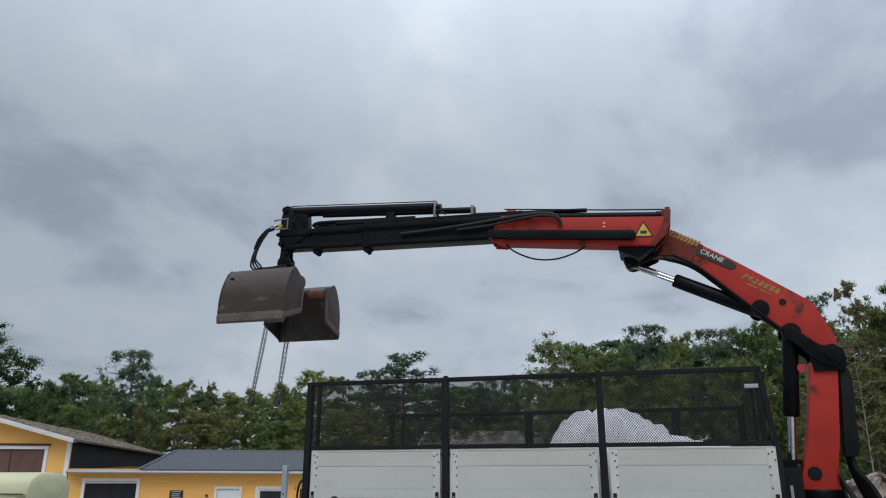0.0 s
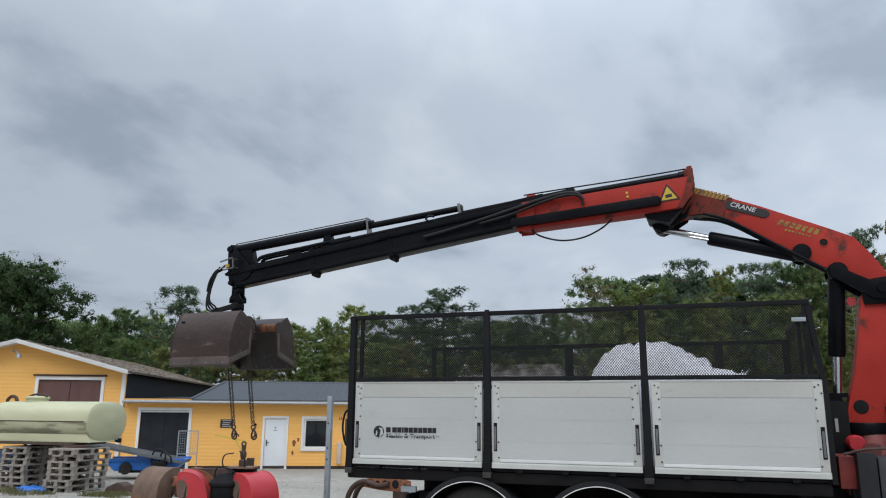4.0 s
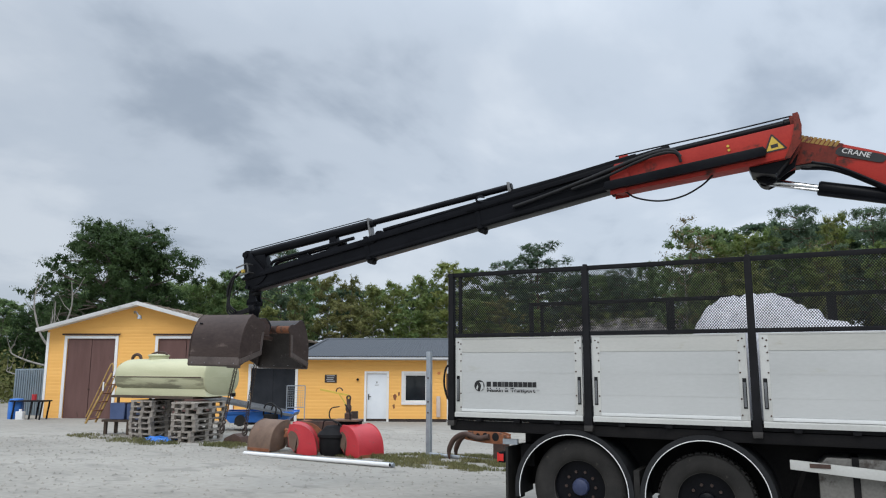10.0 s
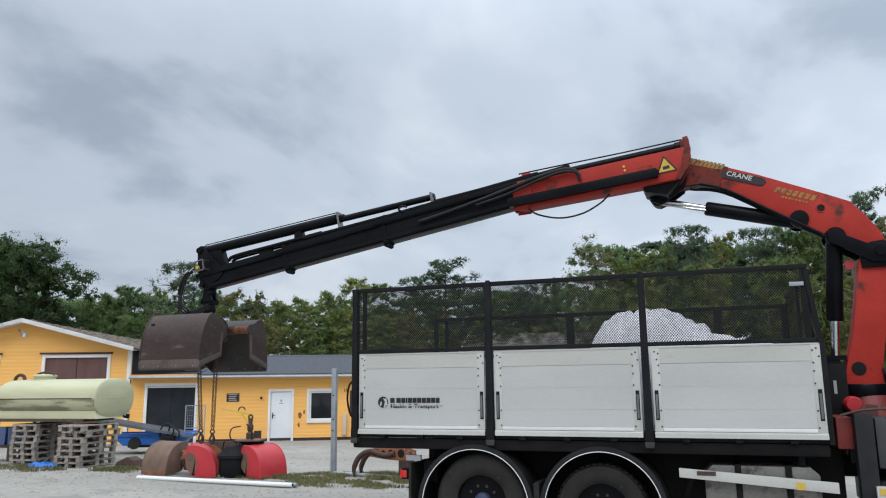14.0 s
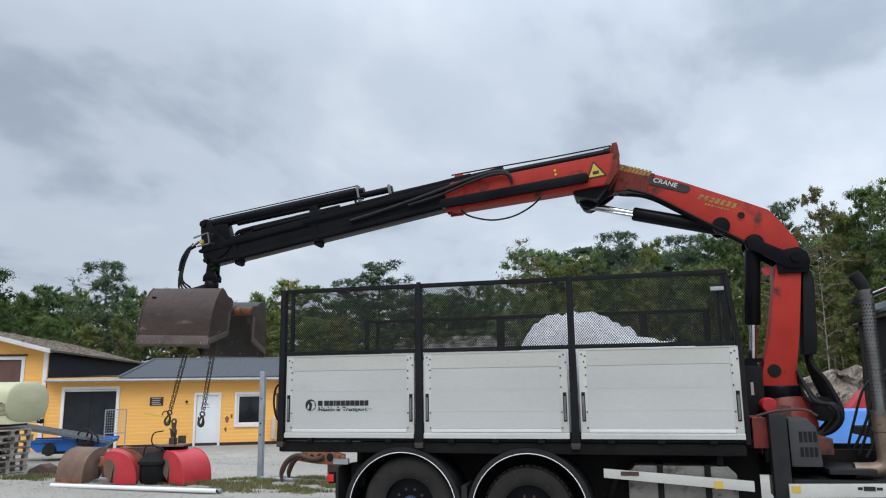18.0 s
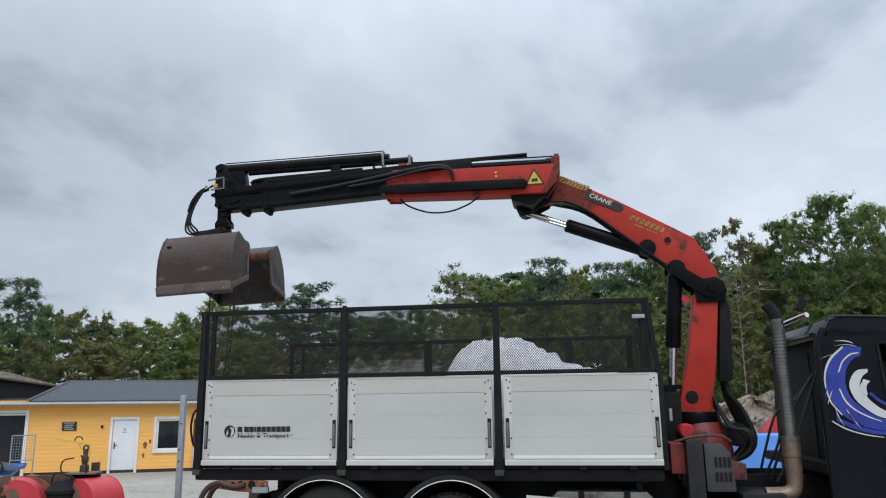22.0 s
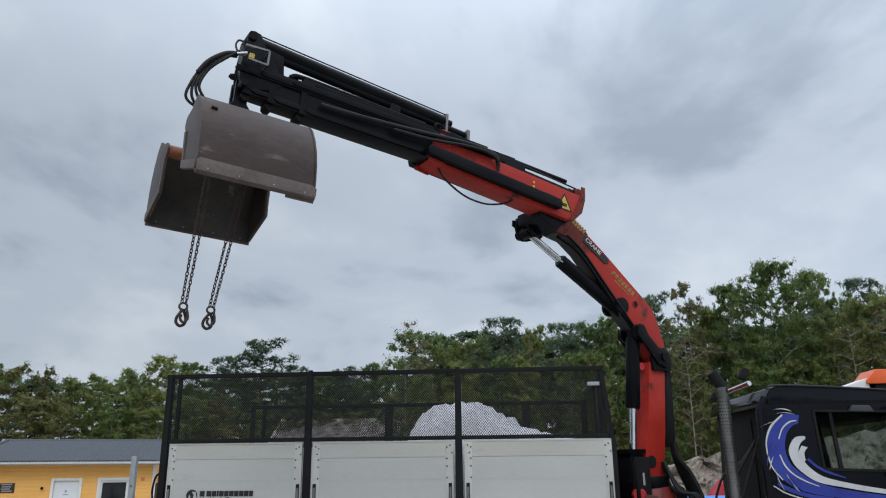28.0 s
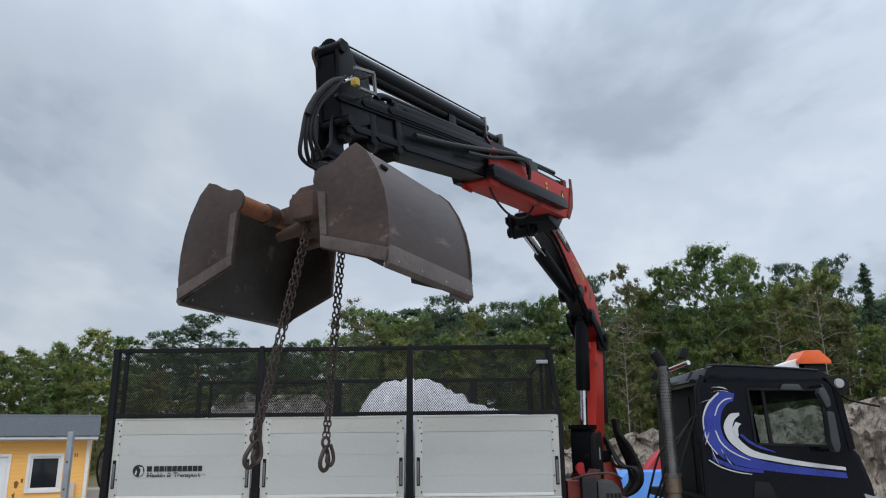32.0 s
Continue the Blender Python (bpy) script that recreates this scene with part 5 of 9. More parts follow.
for k, y in enumerate((-0.075, -0.03, 0.02, 0.07)):
    part("column_hose", Solid().tube(smooth_path([(-0.31, y, 2.15), (-0.33, y, 1.98), (-0.40 - 0.02 * k, y * 1.4, 1.78), (-0.49 - 0.02 * k, y * 2.2, 1.60 - 0.03 * k), (-0.52, y * 2.5, 1.38), (-0.40, y * 2, 1.24)]), 0.026, 8), hose_rubber, crane, "black hydraulic hose").matrix_basis = pose(0, 0, 0, 0, 0, 186)
hs = Solid()
for k, (dx, dy) in enumerate(((0.0, 0.0), (0.05, 0.07), (-0.04, 0.12))):
    hs.tube(smooth_path([(0.14, -0.15 + dy, 1.92), (0.25 + dx, -0.30 + dy, 1.60), (0.40 + dx, -0.42 + dy, 1.55), (0.45 + dx, -0.45 + dy, 1.42), (0.36 + dx, -0.40 + dy, 1.28), (0.20, -0.30, 1.20)]), 0.02, 8)
part("hose_loop", hs, hose_rubber, crane, "black hose loop")

# main boom: local x along the boom, z up
prof = [(-0.06, -0.06), (-0.05, 0.10), (0.10, 0.20), (0.32, 0.275), (0.54, 0.33), (0.80, 0.27), (1.55, 0.08), (2.31, -0.15), (2.36, -0.24), (2.36, -0.38), (2.31, -0.53), (2.24, -0.58), (2.14, -0.46), (1.98, -0.32), (1.73, -0.245), (1.20, -0.195), (0.78, -0.16), (0.57, -0.13), (0.34, -0.07), (0.14, -0.08), (0.02, -0.11)]
main_boom = part("main_boom", Solid().prism(prof, -0.108, 0.108), crane_red, crane, "red bent main boom", bevel=0.014)
# added thin plate: its black colour stands in for shade below the boom
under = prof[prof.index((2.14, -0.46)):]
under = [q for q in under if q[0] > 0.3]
part("boom_underside", Solid().prism([(a, b - 0.003) for a, b in under] + [(a, b - 0.015) for a, b in under[::-1]], -0.100, 0.100), underside_shade, main_boom, "thin black plate that paints in the boom's shaded underside")
for s in (-1, 1):
    part("boom_cheek", Solid().prism([(1.86, -0.012), (2.30, -0.15), (2.36, -0.24), (2.36, -0.38), (2.31, -0.53), (2.24, -0.58), (2.14, -0.46), (1.98, -0.32), (1.82, -0.265)], s * 0.1085, s * 0.118), crane_soot, main_boom, "sooty boom end")
    part("pin_boss", Solid().lathe([(0.0, s * 0.10), (0.105, s * 0.10), (0.10, s * 0.14), (0.0, s * 0.145)], 20, (0.87, 0, -0.13)), black_paint, main_boom, "black pin boss")
    part("pin_boss", Solid().lathe([(0.0, s * 0.10), (0.11, s * 0.10), (0.105, s * 0.145), (0.0, s * 0.15)], 20, (0.45, 0, -0.10)), black_paint, main_boom, "black pin boss")
    part("hole", Solid().lathe([(0.0, s * 0.1085), (0.042, s * 0.1085), (0.042, s * 0.1115), (0.0, s * 0.1115)], 20, (0.752, 0, 0.10)), black_matt, main_boom, "round through-hole")
    part("hole_ring", Solid().lathe([(0.042, s * 0.1085), (0.052, s * 0.1085), (0.052, s * 0.115), (0.042, s * 0.115)], 20, (0.752, 0, 0.10)), crane_red, main_boom)
    part("link_plate", Solid().prism([(-0.13, -0.06), (-0.11, 0.07), (0.02, 0.10), (0.15, 0.0), (0.36, -0.04), (0.50, -0.02), (0.55, -0.12), (0.47, -0.20), (0.25, -0.17), (0.0, -0.15)], s * 0.152, s * 0.178), black_paint, main_boom, "black link plate", bevel=0.008)
part("pipe_run", Solid().tube(smooth_path([(0.58, 0.135, -0.155), (1.2, 0.135, -0.215), (1.73, 0.135, -0.265), (2.02, 0.14, -0.36)]), 0.018, 8), black_paint, main_boom, "black pipe along the boom")
part("pipe_run", Solid().tube(smooth_path([(0.32, 0.10, -0.13), (1.0, 0.09, -0.21), (1.72, 0.09, -0.29), (2.08, 0.09, -0.46)]), 0.022, 8), black_paint, main_boom, "black pipe along the boom")
slope = math.degrees(math.atan2(-0.25, 0.75))


def on_boom(p, q, off=0.1105):
    # text reads from the tip towards the cab on the near side
    return pose(p, off, q, 90, 0, 180) @ pose(0, 0, 0, 0, 0, -slope)


badge = part("name_badge", Solid().prism([(1.405, 0.05), (1.415, 0.005), (1.445, -0.02), (1.83, -0.153), (1.87, -0.15), (1.885, -0.115), (1.88, -0.075), (1.855, -0.055), (1.47, 0.075), (1.425, 0.073)], 0.1085, 0.119), decal_badge, main_boom, "black badge")
text_mesh("CRANE", 0.080, decal_weathered, main_boom, on_boom(1.83, -0.112, 0.1195), shear=0.1, stretch=1.12, bold=0.0012)
s = Solid()
for k in range(9):
    a = 1.905 + 0.044 * k
    s.prism([(a, -0.105 - 0.0157 * k + 0.02), (a + 0.034, -0.117 - 0.0157 * k + 0.02), (a + 0.034, -0.035 - 0.0157 * k + 0.02), (a, -0.023 - 0.0157 * k + 0.02)], 0.1185, 0.1205)
part("maker_bars", s, decal_faded, main_boom, "faded yellow bars of lettering")
s = Solid()
for k in range(7):
    a = 0.86 + 0.062 * k
    z = 0.205 - 0.33 * (a - 0.86)
    s.prism([(a, z), (a + 0.042, z - 0.014), (a + 0.042, z - 0.085), (a, z - 0.071)], 0.1085, 0.1105)
for k in range(8):
    a = 0.90 + 0.035 * k
    z = 0.095 - 0.33 * (a - 0.90)
    s.prism([(a, z), (a + 0.024, z - 0.008), (a + 0.024, z - 0.03), (a, z - 0.022)], 0.1085, 0.1105)
part("type_bars", s, decal_faded, main_boom, "faded yellow bars of lettering")

# outer boom
outer = part("outer_boom", Solid().prism([(0.04, -0.08), (0.10, -0.105), (2.06, 0.01), (2.12, 0.0), (2.22, -0.29), (2.14, -0.32), (0.60, -0.445), (0.27, -0.465), (0.12, -0.32)], -0.125, 0.125), crane_red, crane, "red outer boom housing", bevel=0.012)
for s in (-1, 1):
    part("rear_plate", Solid().prism([(0.03, 0.01), (0.09, 0.01), (0.10, -0.12), (0.18, -0.31), (0.29, -0.47), (0.23, -0.48), (0.08, -0.33), (0.03, -0.15)], s * 0.126, s * 0.140), crane_soot, outer, bevel=0.005)
    part("slide_rail", Solid().prism([(0.47, -0.285), (0.44, -0.335), (0.47, -0.395), (2.28, -0.275), (2.30, -0.215), (2.27, -0.165)], s * 0.126, s * 0.215), black_paint, outer, "black slide rail", bevel=0.006)
    part("lug", Solid().prism([(0.27, -0.38), (0.62, -0.37), (0.64, -0.47), (0.60, -0.585), (0.52, -0.645), (0.43, -0.625), (0.36, -0.53)], -SIDE + s * 0.085, -SIDE + s * 0.13), black_paint, outer, "black cylinder lug", bevel=0.01)
    part("knuckle_plate", Solid().prism([(0.06, -0.24), (0.20, -0.52), (0.38, -0.60), (0.66, -0.47), (0.66, -0.40), (0.30, -0.34)], -SIDE + s * 0.135 - 0.01, -SIDE + s * 0.135 + 0.01), black_paint, outer, "black knuckle plate", bevel=0.006)
    part("sleeve_end", Solid().prism([(1.98, 0.025), (2.12, 0.035), (2.21, -0.10), (2.25, -0.325), (2.08, -0.345), (1.98, -0.15)], s * 0.126, s * 0.146), crane_red, outer, "red sleeve end", bevel=0.006)
    part("rivet_pair", Solid().lathe([(0.0, s * 0.125), (0.016, s * 0.125), (0.016, s * 0.134), (0.0, s * 0.134)], 10, (0.82, 0, -0.145)).lathe([(0.0, s * 0.125), (0.016, s * 0.125), (0.016, s * 0.134), (0.0, s * 0.134)], 10, (0.82, 0, -0.195)), decal_yellow, outer)
part("knuckle_block", Solid().prism([(0.10, -0.30), (0.24, -0.47), (0.42, -0.60), (0.66, -0.50), (0.68, -0.38), (0.3, -0.28)], -SIDE - 0.02, 0.06), black_paint, outer, "black knuckle casting", bevel=0.02)
part("eye_pin", Solid().tube([(0.53, -SIDE - 0.17, -0.565), (0.53, -SIDE + 0.16, -0.565)], 0.06, 14), black_paint, outer, "black eye pin")
sign = part("warning_triangle", Solid().prism([(0.26, -0.345), (0.445, -0.335), (0.35, -0.175)], 0.1255, 0.1285), decal_yellow, outer, "yellow warning triangle")
part("triangle_rim", Solid().bar((0.24, 0.129, -0.354), (0.465, 0.129, -0.344), 0.016, 0.004, (0, 1, 0)).bar((0.465, 0.129, -0.344), (0.35, 0.129, -0.158), 0.016, 0.004, (0, 1, 0)).bar((0.35, 0.129, -0.158), (0.24, 0.129, -0.354), 0.016, 0.004, (0, 1, 0)).box(0.315, 0.39, 0.1286, 0.1305, -0.315, -0.275), decal_black, sign)
top = part("extension_cylinder", Solid().tube([(0.07, 0.0, -0.06), (0.19, 0.0, -0.05), (0.20, 0.0, -0.05), (2.10, 0.0, 0.06)], [0.06, 0.06, 0.05, 0.05], 16), black_paint, outer, "black extension cylinder")
part("cylinder_saddle", Solid().prism([(1.92, -0.01), (1.95, 0.13), (2.06, 0.14), (2.10, -0.01)], -0.075, 0.075), crane_red, outer, "red cylinder saddle", bevel=0.01)
part("rear_clevis", Solid().prism([(0.03, -0.13), (0.02, 0.0), (0.07, 0.015), (0.13, 0.0), (0.13, -0.10)], -0.07, 0.07), crane_soot, outer, bevel=0.008)
part("pipe_on_top", Solid().tube(smooth_path([(0.1, 0.05, 0.01), (0.8, 0.06, 0.05), (1.5, 0.05, 0.11), (2.1, 0.05, 0.155)]), 0.009, 6), black_paint, outer)
part("side_hose", Solid().tube(smooth_path([(1.35, 0.16, -0.12), (1.42, 0.18, -0.02), (1.6, 0.18, 0.015), (1.9, 0.18, 0.0), (2.3, 0.17, -0.04), (2.7, 0.165, -0.08), (3.1, 0.155, -0.11), (3.5, 0.15, -0.13)]), 0.024, 10), hose_rubber, outer, "black side hose")
part("side_hose", Solid().tube(smooth_path([(1.36, 0.16, -0.18), (1.38, 0.18, -0.07), (1.55, 0.20, -0.02), (1.85, 0.20, -0.04), (2.25, 0.185, -0.10), (2.7, 0.175, -0.13)]), 0.018, 8), hose_rubber, outer, "black side hose")
part("hanging_hose", Solid().tube(smooth_path([(2.10, 0.05, -0.28), (1.98, 0.05, -0.42), (1.72, 0.05, -0.54), (1.45, 0.05, -0.56), (1.22, 0.05, -0.50), (1.08, 0.05, -0.42), (1.05, 0.05, -0.38)]), 0.011, 8), hose_rubber, outer, "thin hanging hose loop")

# telescopic stages, each with its origin at its outer end
def stage(lo, hi, half, length, name, over=0.0):
    st = part(name, Solid().prism([(-length, lo), (over, lo), (over, hi), (-length, hi)], -half, half), black_paint, crane, "black telescopic boom stage", bevel=0.012)
    for s in (-1, 1):
        part("guide_bar", Solid().prism([(-length * 0.9, hi - 0.07), (-length * 0.9 + 0.03, hi - 0.04), (over + 0.06, hi - 0.04), (over + 0.11, hi - 0.055), (over + 0.12, hi - 0.08), (over + 0.09, hi - 0.10), (-length * 0.9 + 0.03, hi - 0.105)], s * (half + 0.001), s * (half + 0.035)), black_paint, st, "black guide bar", bevel=0.005)
        if name == "second_stage":
            part("bar_hook", Solid().tube(smooth_path([(-length * 0.62, s * (half + 0.02), hi - 0.03), (-length * 0.62 + 0.10, s * (half + 0.02), hi - 0.005), (-length * 0.62 + 0.16, s * (half + 0.02), hi + 0.045), (-length * 0.62 + 0.11, s * (half + 0.02), hi + 0.075), (-length * 0.62 + 0.04, s * (half + 0.02), hi + 0.05)]), 0.014, 7), black_paint, st, "curved hose hook")
        part("web_bar", Solid().prism([(-length * 0.9, lo + 0.02), (over - 0.10, lo + 0.02), (over - 0.04, lo + 0.045), (over - 0.10, lo + 0.065), (-length * 0.9, lo + 0.065)], s * (half + 0.001), s * (half + 0.018)), black_paint, st, bevel=0.004)
    part("end_frame", Solid().prism([(over - 0.07, lo - 0.006), (over + 0.012, lo - 0.006), (over + 0.012, hi + 0.012), (over - 0.05, hi + 0.012)], -half - 0.008, half + 0.008), black_paint, st, bevel=0.01)
    part("slide_pad", Solid().prism([(over - 0.07, lo - 0.005), (over - 0.055, lo - 0.055), (over - 0.02, lo - 0.065), (over + 0.02, lo - 0.035), (over + 0.02, lo - 0.005)], -half * 0.7, half * 0.7), black_matt, st, bevel=0.006)
    return st


stage_one = stage(-0.268, 0.088, 0.106, 2.6, "first_stage")
stage_two = stage(-0.255, 0.075, 0.094, 2.9, "second_stage", 0.17)
stage_three = stage(-0.235, 0.06, 0.082, 2.6, "third_stage")
for st in (stage_one, stage_two):
    part("cylinder_bracket", Solid().prism([(-0.13, 0.04), (-0.10, 0.12), (-0.03, 0.13), (0.01, 0.10), (0.01, 0.04)], -0.05, 0.05), black_paint, st, bevel=0.008)
part("extension_rod", Solid().tube([(-2.13, 0, 0.195), (0.1, 0, 0.283)], 0.043, 14), black_paint, stage_two, "black extension rod")
part("bracket_plate", Solid().box(-2.12, -2.085, -0.075, 0.075, 0.06, 0.245), pipe_steel, stage_two, "grey bracket plate", bevel=0.006)
part("piston_rod", Solid().tube([(-3.6, 0, 0.085), (-2.1, 0, 0.125)], 0.028, 12), black_paint, stage_two)
for y, z, r in ((0.06, 0.088, 0.026), (-0.055, 0.088, 0.026), (0.07, 0.10, 0.014)):
    part("hydraulic_pipe", Solid().tube([(-2.25, y, z - 0.015), (-0.15, y, z + 0.02)], r, 10), black_paint, stage_two, "black hydraulic pipe")
for y, z, x0 in ((0.05, 0.125, -1.95), (-0.05, 0.12, -1.75)):
    part("hydraulic_pipe", Solid().tube(smooth_path([(x0, y, z), (-1.2, y, z + 0.01), (-0.55, y, z + 0.02), (-0.42, y, z - 0.02)]), 0.026, 10), black_paint, stage_three, "black hydraulic pipe")
part("slide_tray", Solid().prism([(-2.2, 0.055), (-0.2, 0.055), (-0.12, 0.075), (-0.2, 0.10), (-2.2, 0.10)], 0.085, 0.115), black_paint, stage_one, "black hose tray", bevel=0.004)
part("roller", Solid().lathe([(0.0, -0.03), (0.055, -0.03), (0.055, 0.03), (0.0, 0.03)], 16, (-1.02, 0.0, 0.105)).prism([(-1.15, 0.05), (-1.08, 0.145), (-0.96, 0.145), (-0.92, 0.05)], -0.045, -0.032).prism([(-1.15, 0.05), (-1.08, 0.145), (-0.96, 0.145), (-0.92, 0.05)], 0.032, 0.045), black_paint, stage_three, "black hose roller")
part("extension_cylinder", Solid().tube([(-2.30, 0, 0.265), (-2.19, 0, 0.27), (-2.185, 0, 0.27), (-0.06, 0, 0.355), (-0.055, 0, 0.355), (0.03, 0, 0.357)], [0.05, 0.05, 0.07, 0.07, 0.078, 0.078], 18), black_paint, stage_three, "thick black extension cylinder")
part("bracket_plate", Solid().box(-2.24, -2.21, -0.06, 0.06, 0.05, 0.355), pipe_steel, stage_three, "grey bracket plate", bevel=0.006)
part("cylinder_support", Solid().prism([(-1.66, 0.05), (-1.64, 0.24), (-1.53, 0.24), (-1.51, 0.13), (-1.48, 0.05)], -0.05, 0.05), black_paint, stage_three, bevel=0.006)
part("cylinder_support", Solid().prism([(-0.36, 0.05), (-0.33, 0.29), (-0.10, 0.32), (-0.10, 0.05)], -0.06, 0.06), black_paint, stage_three, bevel=0.006)
part("spare_pipe", Solid().tube([(-2.22, 0.03, 0.35), (-0.05, 0.03, 0.437)], 0.007, 6), black_paint, stage_three)
for s in (-1, 1):
    part("tip_plate", Solid().prism([(-0.34, -0.06), (-0.26, -0.13), (-0.06, -0.19), (0.04, -0.20), (0.065, -0.12), (0.075, 0.02), (0.06, 0.26), (0.04, 0.385), (0.0, 0.425), (-0.07, 0.41), (-0.14, 0.28), (-0.30, 0.06), (-0.34, 0.0)], s * 0.07, s * 0.10), black_paint, stage_three, "black boom tip plate", bevel=0.012)
part("tip_pin", Solid().tube([(0.02, -0.14, -0.16), (0.02, 0.14, -0.16)], 0.035, 14), black_paint, stage_three)
part("cylinder_pin", Solid().tube([(0.01, -0.12, 0.357), (0.01, 0.12, 0.357)], 0.045, 14), black_paint, stage_three)
part("tip_web", Solid().prism([(-0.30, -0.05), (-0.20, -0.11), (0.05, -0.13), (0.07, 0.30), (-0.10, 0.32), (-0.30, 0.12)], -0.069, 0.069), black_paint, stage_three)
part("chain_loop", Solid().tube(smooth_path([(0.05, -0.06, 0.37), (0.09, -0.07, 0.37), (0.11, -0.07, 0.31), (0.08, -0.07, 0.24)]), 0.010, 6), chain_steel, stage_three)
coup = part("hose_coupling", Solid().box(-0.012, 0.035, 0.165, 0.21, 0.06, 0.112), yellow_paint, stage_three, "yellow hose coupling block", bevel=0.01)
part("coupling_guard", Solid().bar((0.090, 0.245, 0.15), (-0.130, 0.245, 0.17), 0.018, 0.018).bar((-0.130, 0.245, 0.17), (-0.130, 0.245, 0.02), 0.018, 0.018).bar((-0.130, 0.245, 0.02), (0.050, 0.245, 0.02), 0.018, 0.018).bar((-0.130, 0.245, 0.16), (-0.130, 0.12, 0.16), 0.018, 0.018).bar((-0.130, 0.245, 0.03), (-0.130, 0.12, 0.03), 0.018, 0.018), pipe_steel, coup, "steel guard loop")
for k in range(3):
    part("fitting", Solid().tube([(0.060, 0.155 + 0.022 * k, 0.10), (0.150, 0.155 + 0.022 * k, 0.075 - 0.01 * k)], 0.012, 8), chrome, coup, "bright hose fitting")
part("hose_sleeve", Solid().tube(smooth_path([(0.130, 0.18, 0.075), (0.245, 0.17, 0.03), (0.365, 0.14, -0.08), (0.435, 0.11, -0.21)], 7), [0.021] * 22, 12), hose_rubber, stage_three, "thick black hose sleeve")
for k in range(4):
    d = 0.02 * k
    part("grab_hose", Solid().tube(smooth_path([(0.130, 0.14 + d, 0.06 + d * 0.5), (0.275 - d, 0.15 + d * 0.5, 0.0), (0.405 - d, 0.10 + d * 0.5, -0.15), (0.475 - d * 1.2, 0.09 + d * 0.5, -0.34), (0.480 - d * 2.6, 0.07 + d * 0.5, -0.47 + d * 0.3), (0.34 - d * 0.5, 0.05, -0.52 + d * 0.7), (0.090, 0.03, -0.52 + d), (0.010, 0.02, -0.50 + d)], 7), 0.013, 8), hose_rubber, stage_three, "black hose looping down to the rotator")

# hydraulic cylinders: barrels and rods on their own axes
lift_barrel = part("lift_barrel", Solid().tube([(-0.06, 0, 0), (0.05, 0, 0), (0.06, 0, 0), (0.93, 0, 0), (0.95, 0, 0)], [0.075, 0.075, 0.088, 0.088, 0.075], 22), black_paint, crane, "black lift cylinder barrel")
lift_rod = part("lift_rod", Solid().tube([(0.0, 0, 0), (1.25, 0, 0)], 0.048, 18), chrome, crane, "chromed lift cylinder rod")
fold_barrel = part("fold_barrel", Solid().tube([(-0.07, 0, 0), (0.06, 0, 0), (0.07, 0, 0), (1.04, 0, 0), (1.06, 0, 0)], [0.075, 0.075, 0.085, 0.085, 0.07], 22), black_paint, crane, "black folding cylinder barrel")
fold_rod = part("fold_rod", Solid().tube([(0.0, 0.0, 0), (1.3, 0.0, 0)], 0.043, 18).tube([(0.0, 0.06, 0.05), (0.75, 0.06, 0.03)], 0.012, 8), chrome, crane, "chromed folding cylinder rod")
part("rod_eye", Solid().lathe([(0.04, -0.075), (0.075, -0.075), (0.075, 0.075), (0.04, 0.075)], 18), black_paint, fold_rod)

# ---- clamshell grab on the hook ----
grab = thing("clamshell_grab", pose(0, 0, 5), "open brown steel clamshell grab hanging from the crane's rotator", "grab")
link = part("hanger_link", Solid().prism([(-0.055, 0.09), (0.055, 0.09), (0.065, -0.14), (0.10, -0.19), (0.10, -0.25), (-0.10, -0.25), (-0.10, -0.19), (-0.065, -0.14)], -0.075, -0.045).prism([(-0.055, 0.09), (0.055, 0.09), (0.065, -0.14), (0.10, -0.19), (0.10, -0.25), (-0.10, -0.25), (-0.10, -0.19), (-0.065, -0.14)], 0.045, 0.075).box(-0.10, 0.10, -0.075, 0.075, -0.26, -0.2), black_paint, grab, "black forked hanger link", bevel=0.008)
part("rotator", Solid().lathe([(0.0, -0.26), (0.085, -0.26), (0.095, -0.28), (0.095, -0.36), (0.08, -0.38), (0.08, -0.46), (0.10, -0.48), (0.10, -0.55), (0.0, -0.56)], 22, (0, 0, 0), "z"), black_paint, grab, "black hydraulic rotator")
HZ = -0.585
body = part("grab_body", Solid().prism([(-0.13, -0.17), (0.13, -0.17), (0.20, -0.10), (0.20, 0.06), (0.11, 0.13), (-0.11, 0.13), (-0.20, 0.06), (-0.20, -0.10)], -0.16, 0.16, "x"), rust_dark, grab, "dark rusty grab head", bevel=0.02)
body.location = (0, 0, HZ)
for s in (-1, 1):
    part("hinge_arm", Solid().prism([(s * 0.12, -0.10), (s * 0.36, -0.065), (s * 0.38, 0.01), (s * 0.34, 0.035), (s * 0.12, 0.06)], -0.10, 0.10, "x"), rust_dark, body, "dark rusty hinge arm", bevel=0.012)
    part("side_beam", Solid().box(s * 0.16, s * 0.27, -0.085, 0.085, -0.13, 0.04), rust_dark, body, bevel=0.015)
    part("grab_ram", Solid().tube([(s * 0.13, -0.30, -0.17), (s * 0.13, -0.05, -0.13), (s * 0.13, 0.05, -0.13), (s * 0.13, 0.30, -0.17)], [0.03, 0.055, 0.055, 0.03], 14), rust_dark, body, "rusty hydraulic ram")
    part("ram_hose", Solid().tube(smooth_path([(s * 0.05, 0.05 * s, 0.12), (s * 0.12, 0.16 * s, 0.13), (s * 0.19, 0.19 * s, 0.02), (s * 0.17, 0.15 * s, -0.10)]), 0.013, 7), hose_rubber, body, "short black hose")
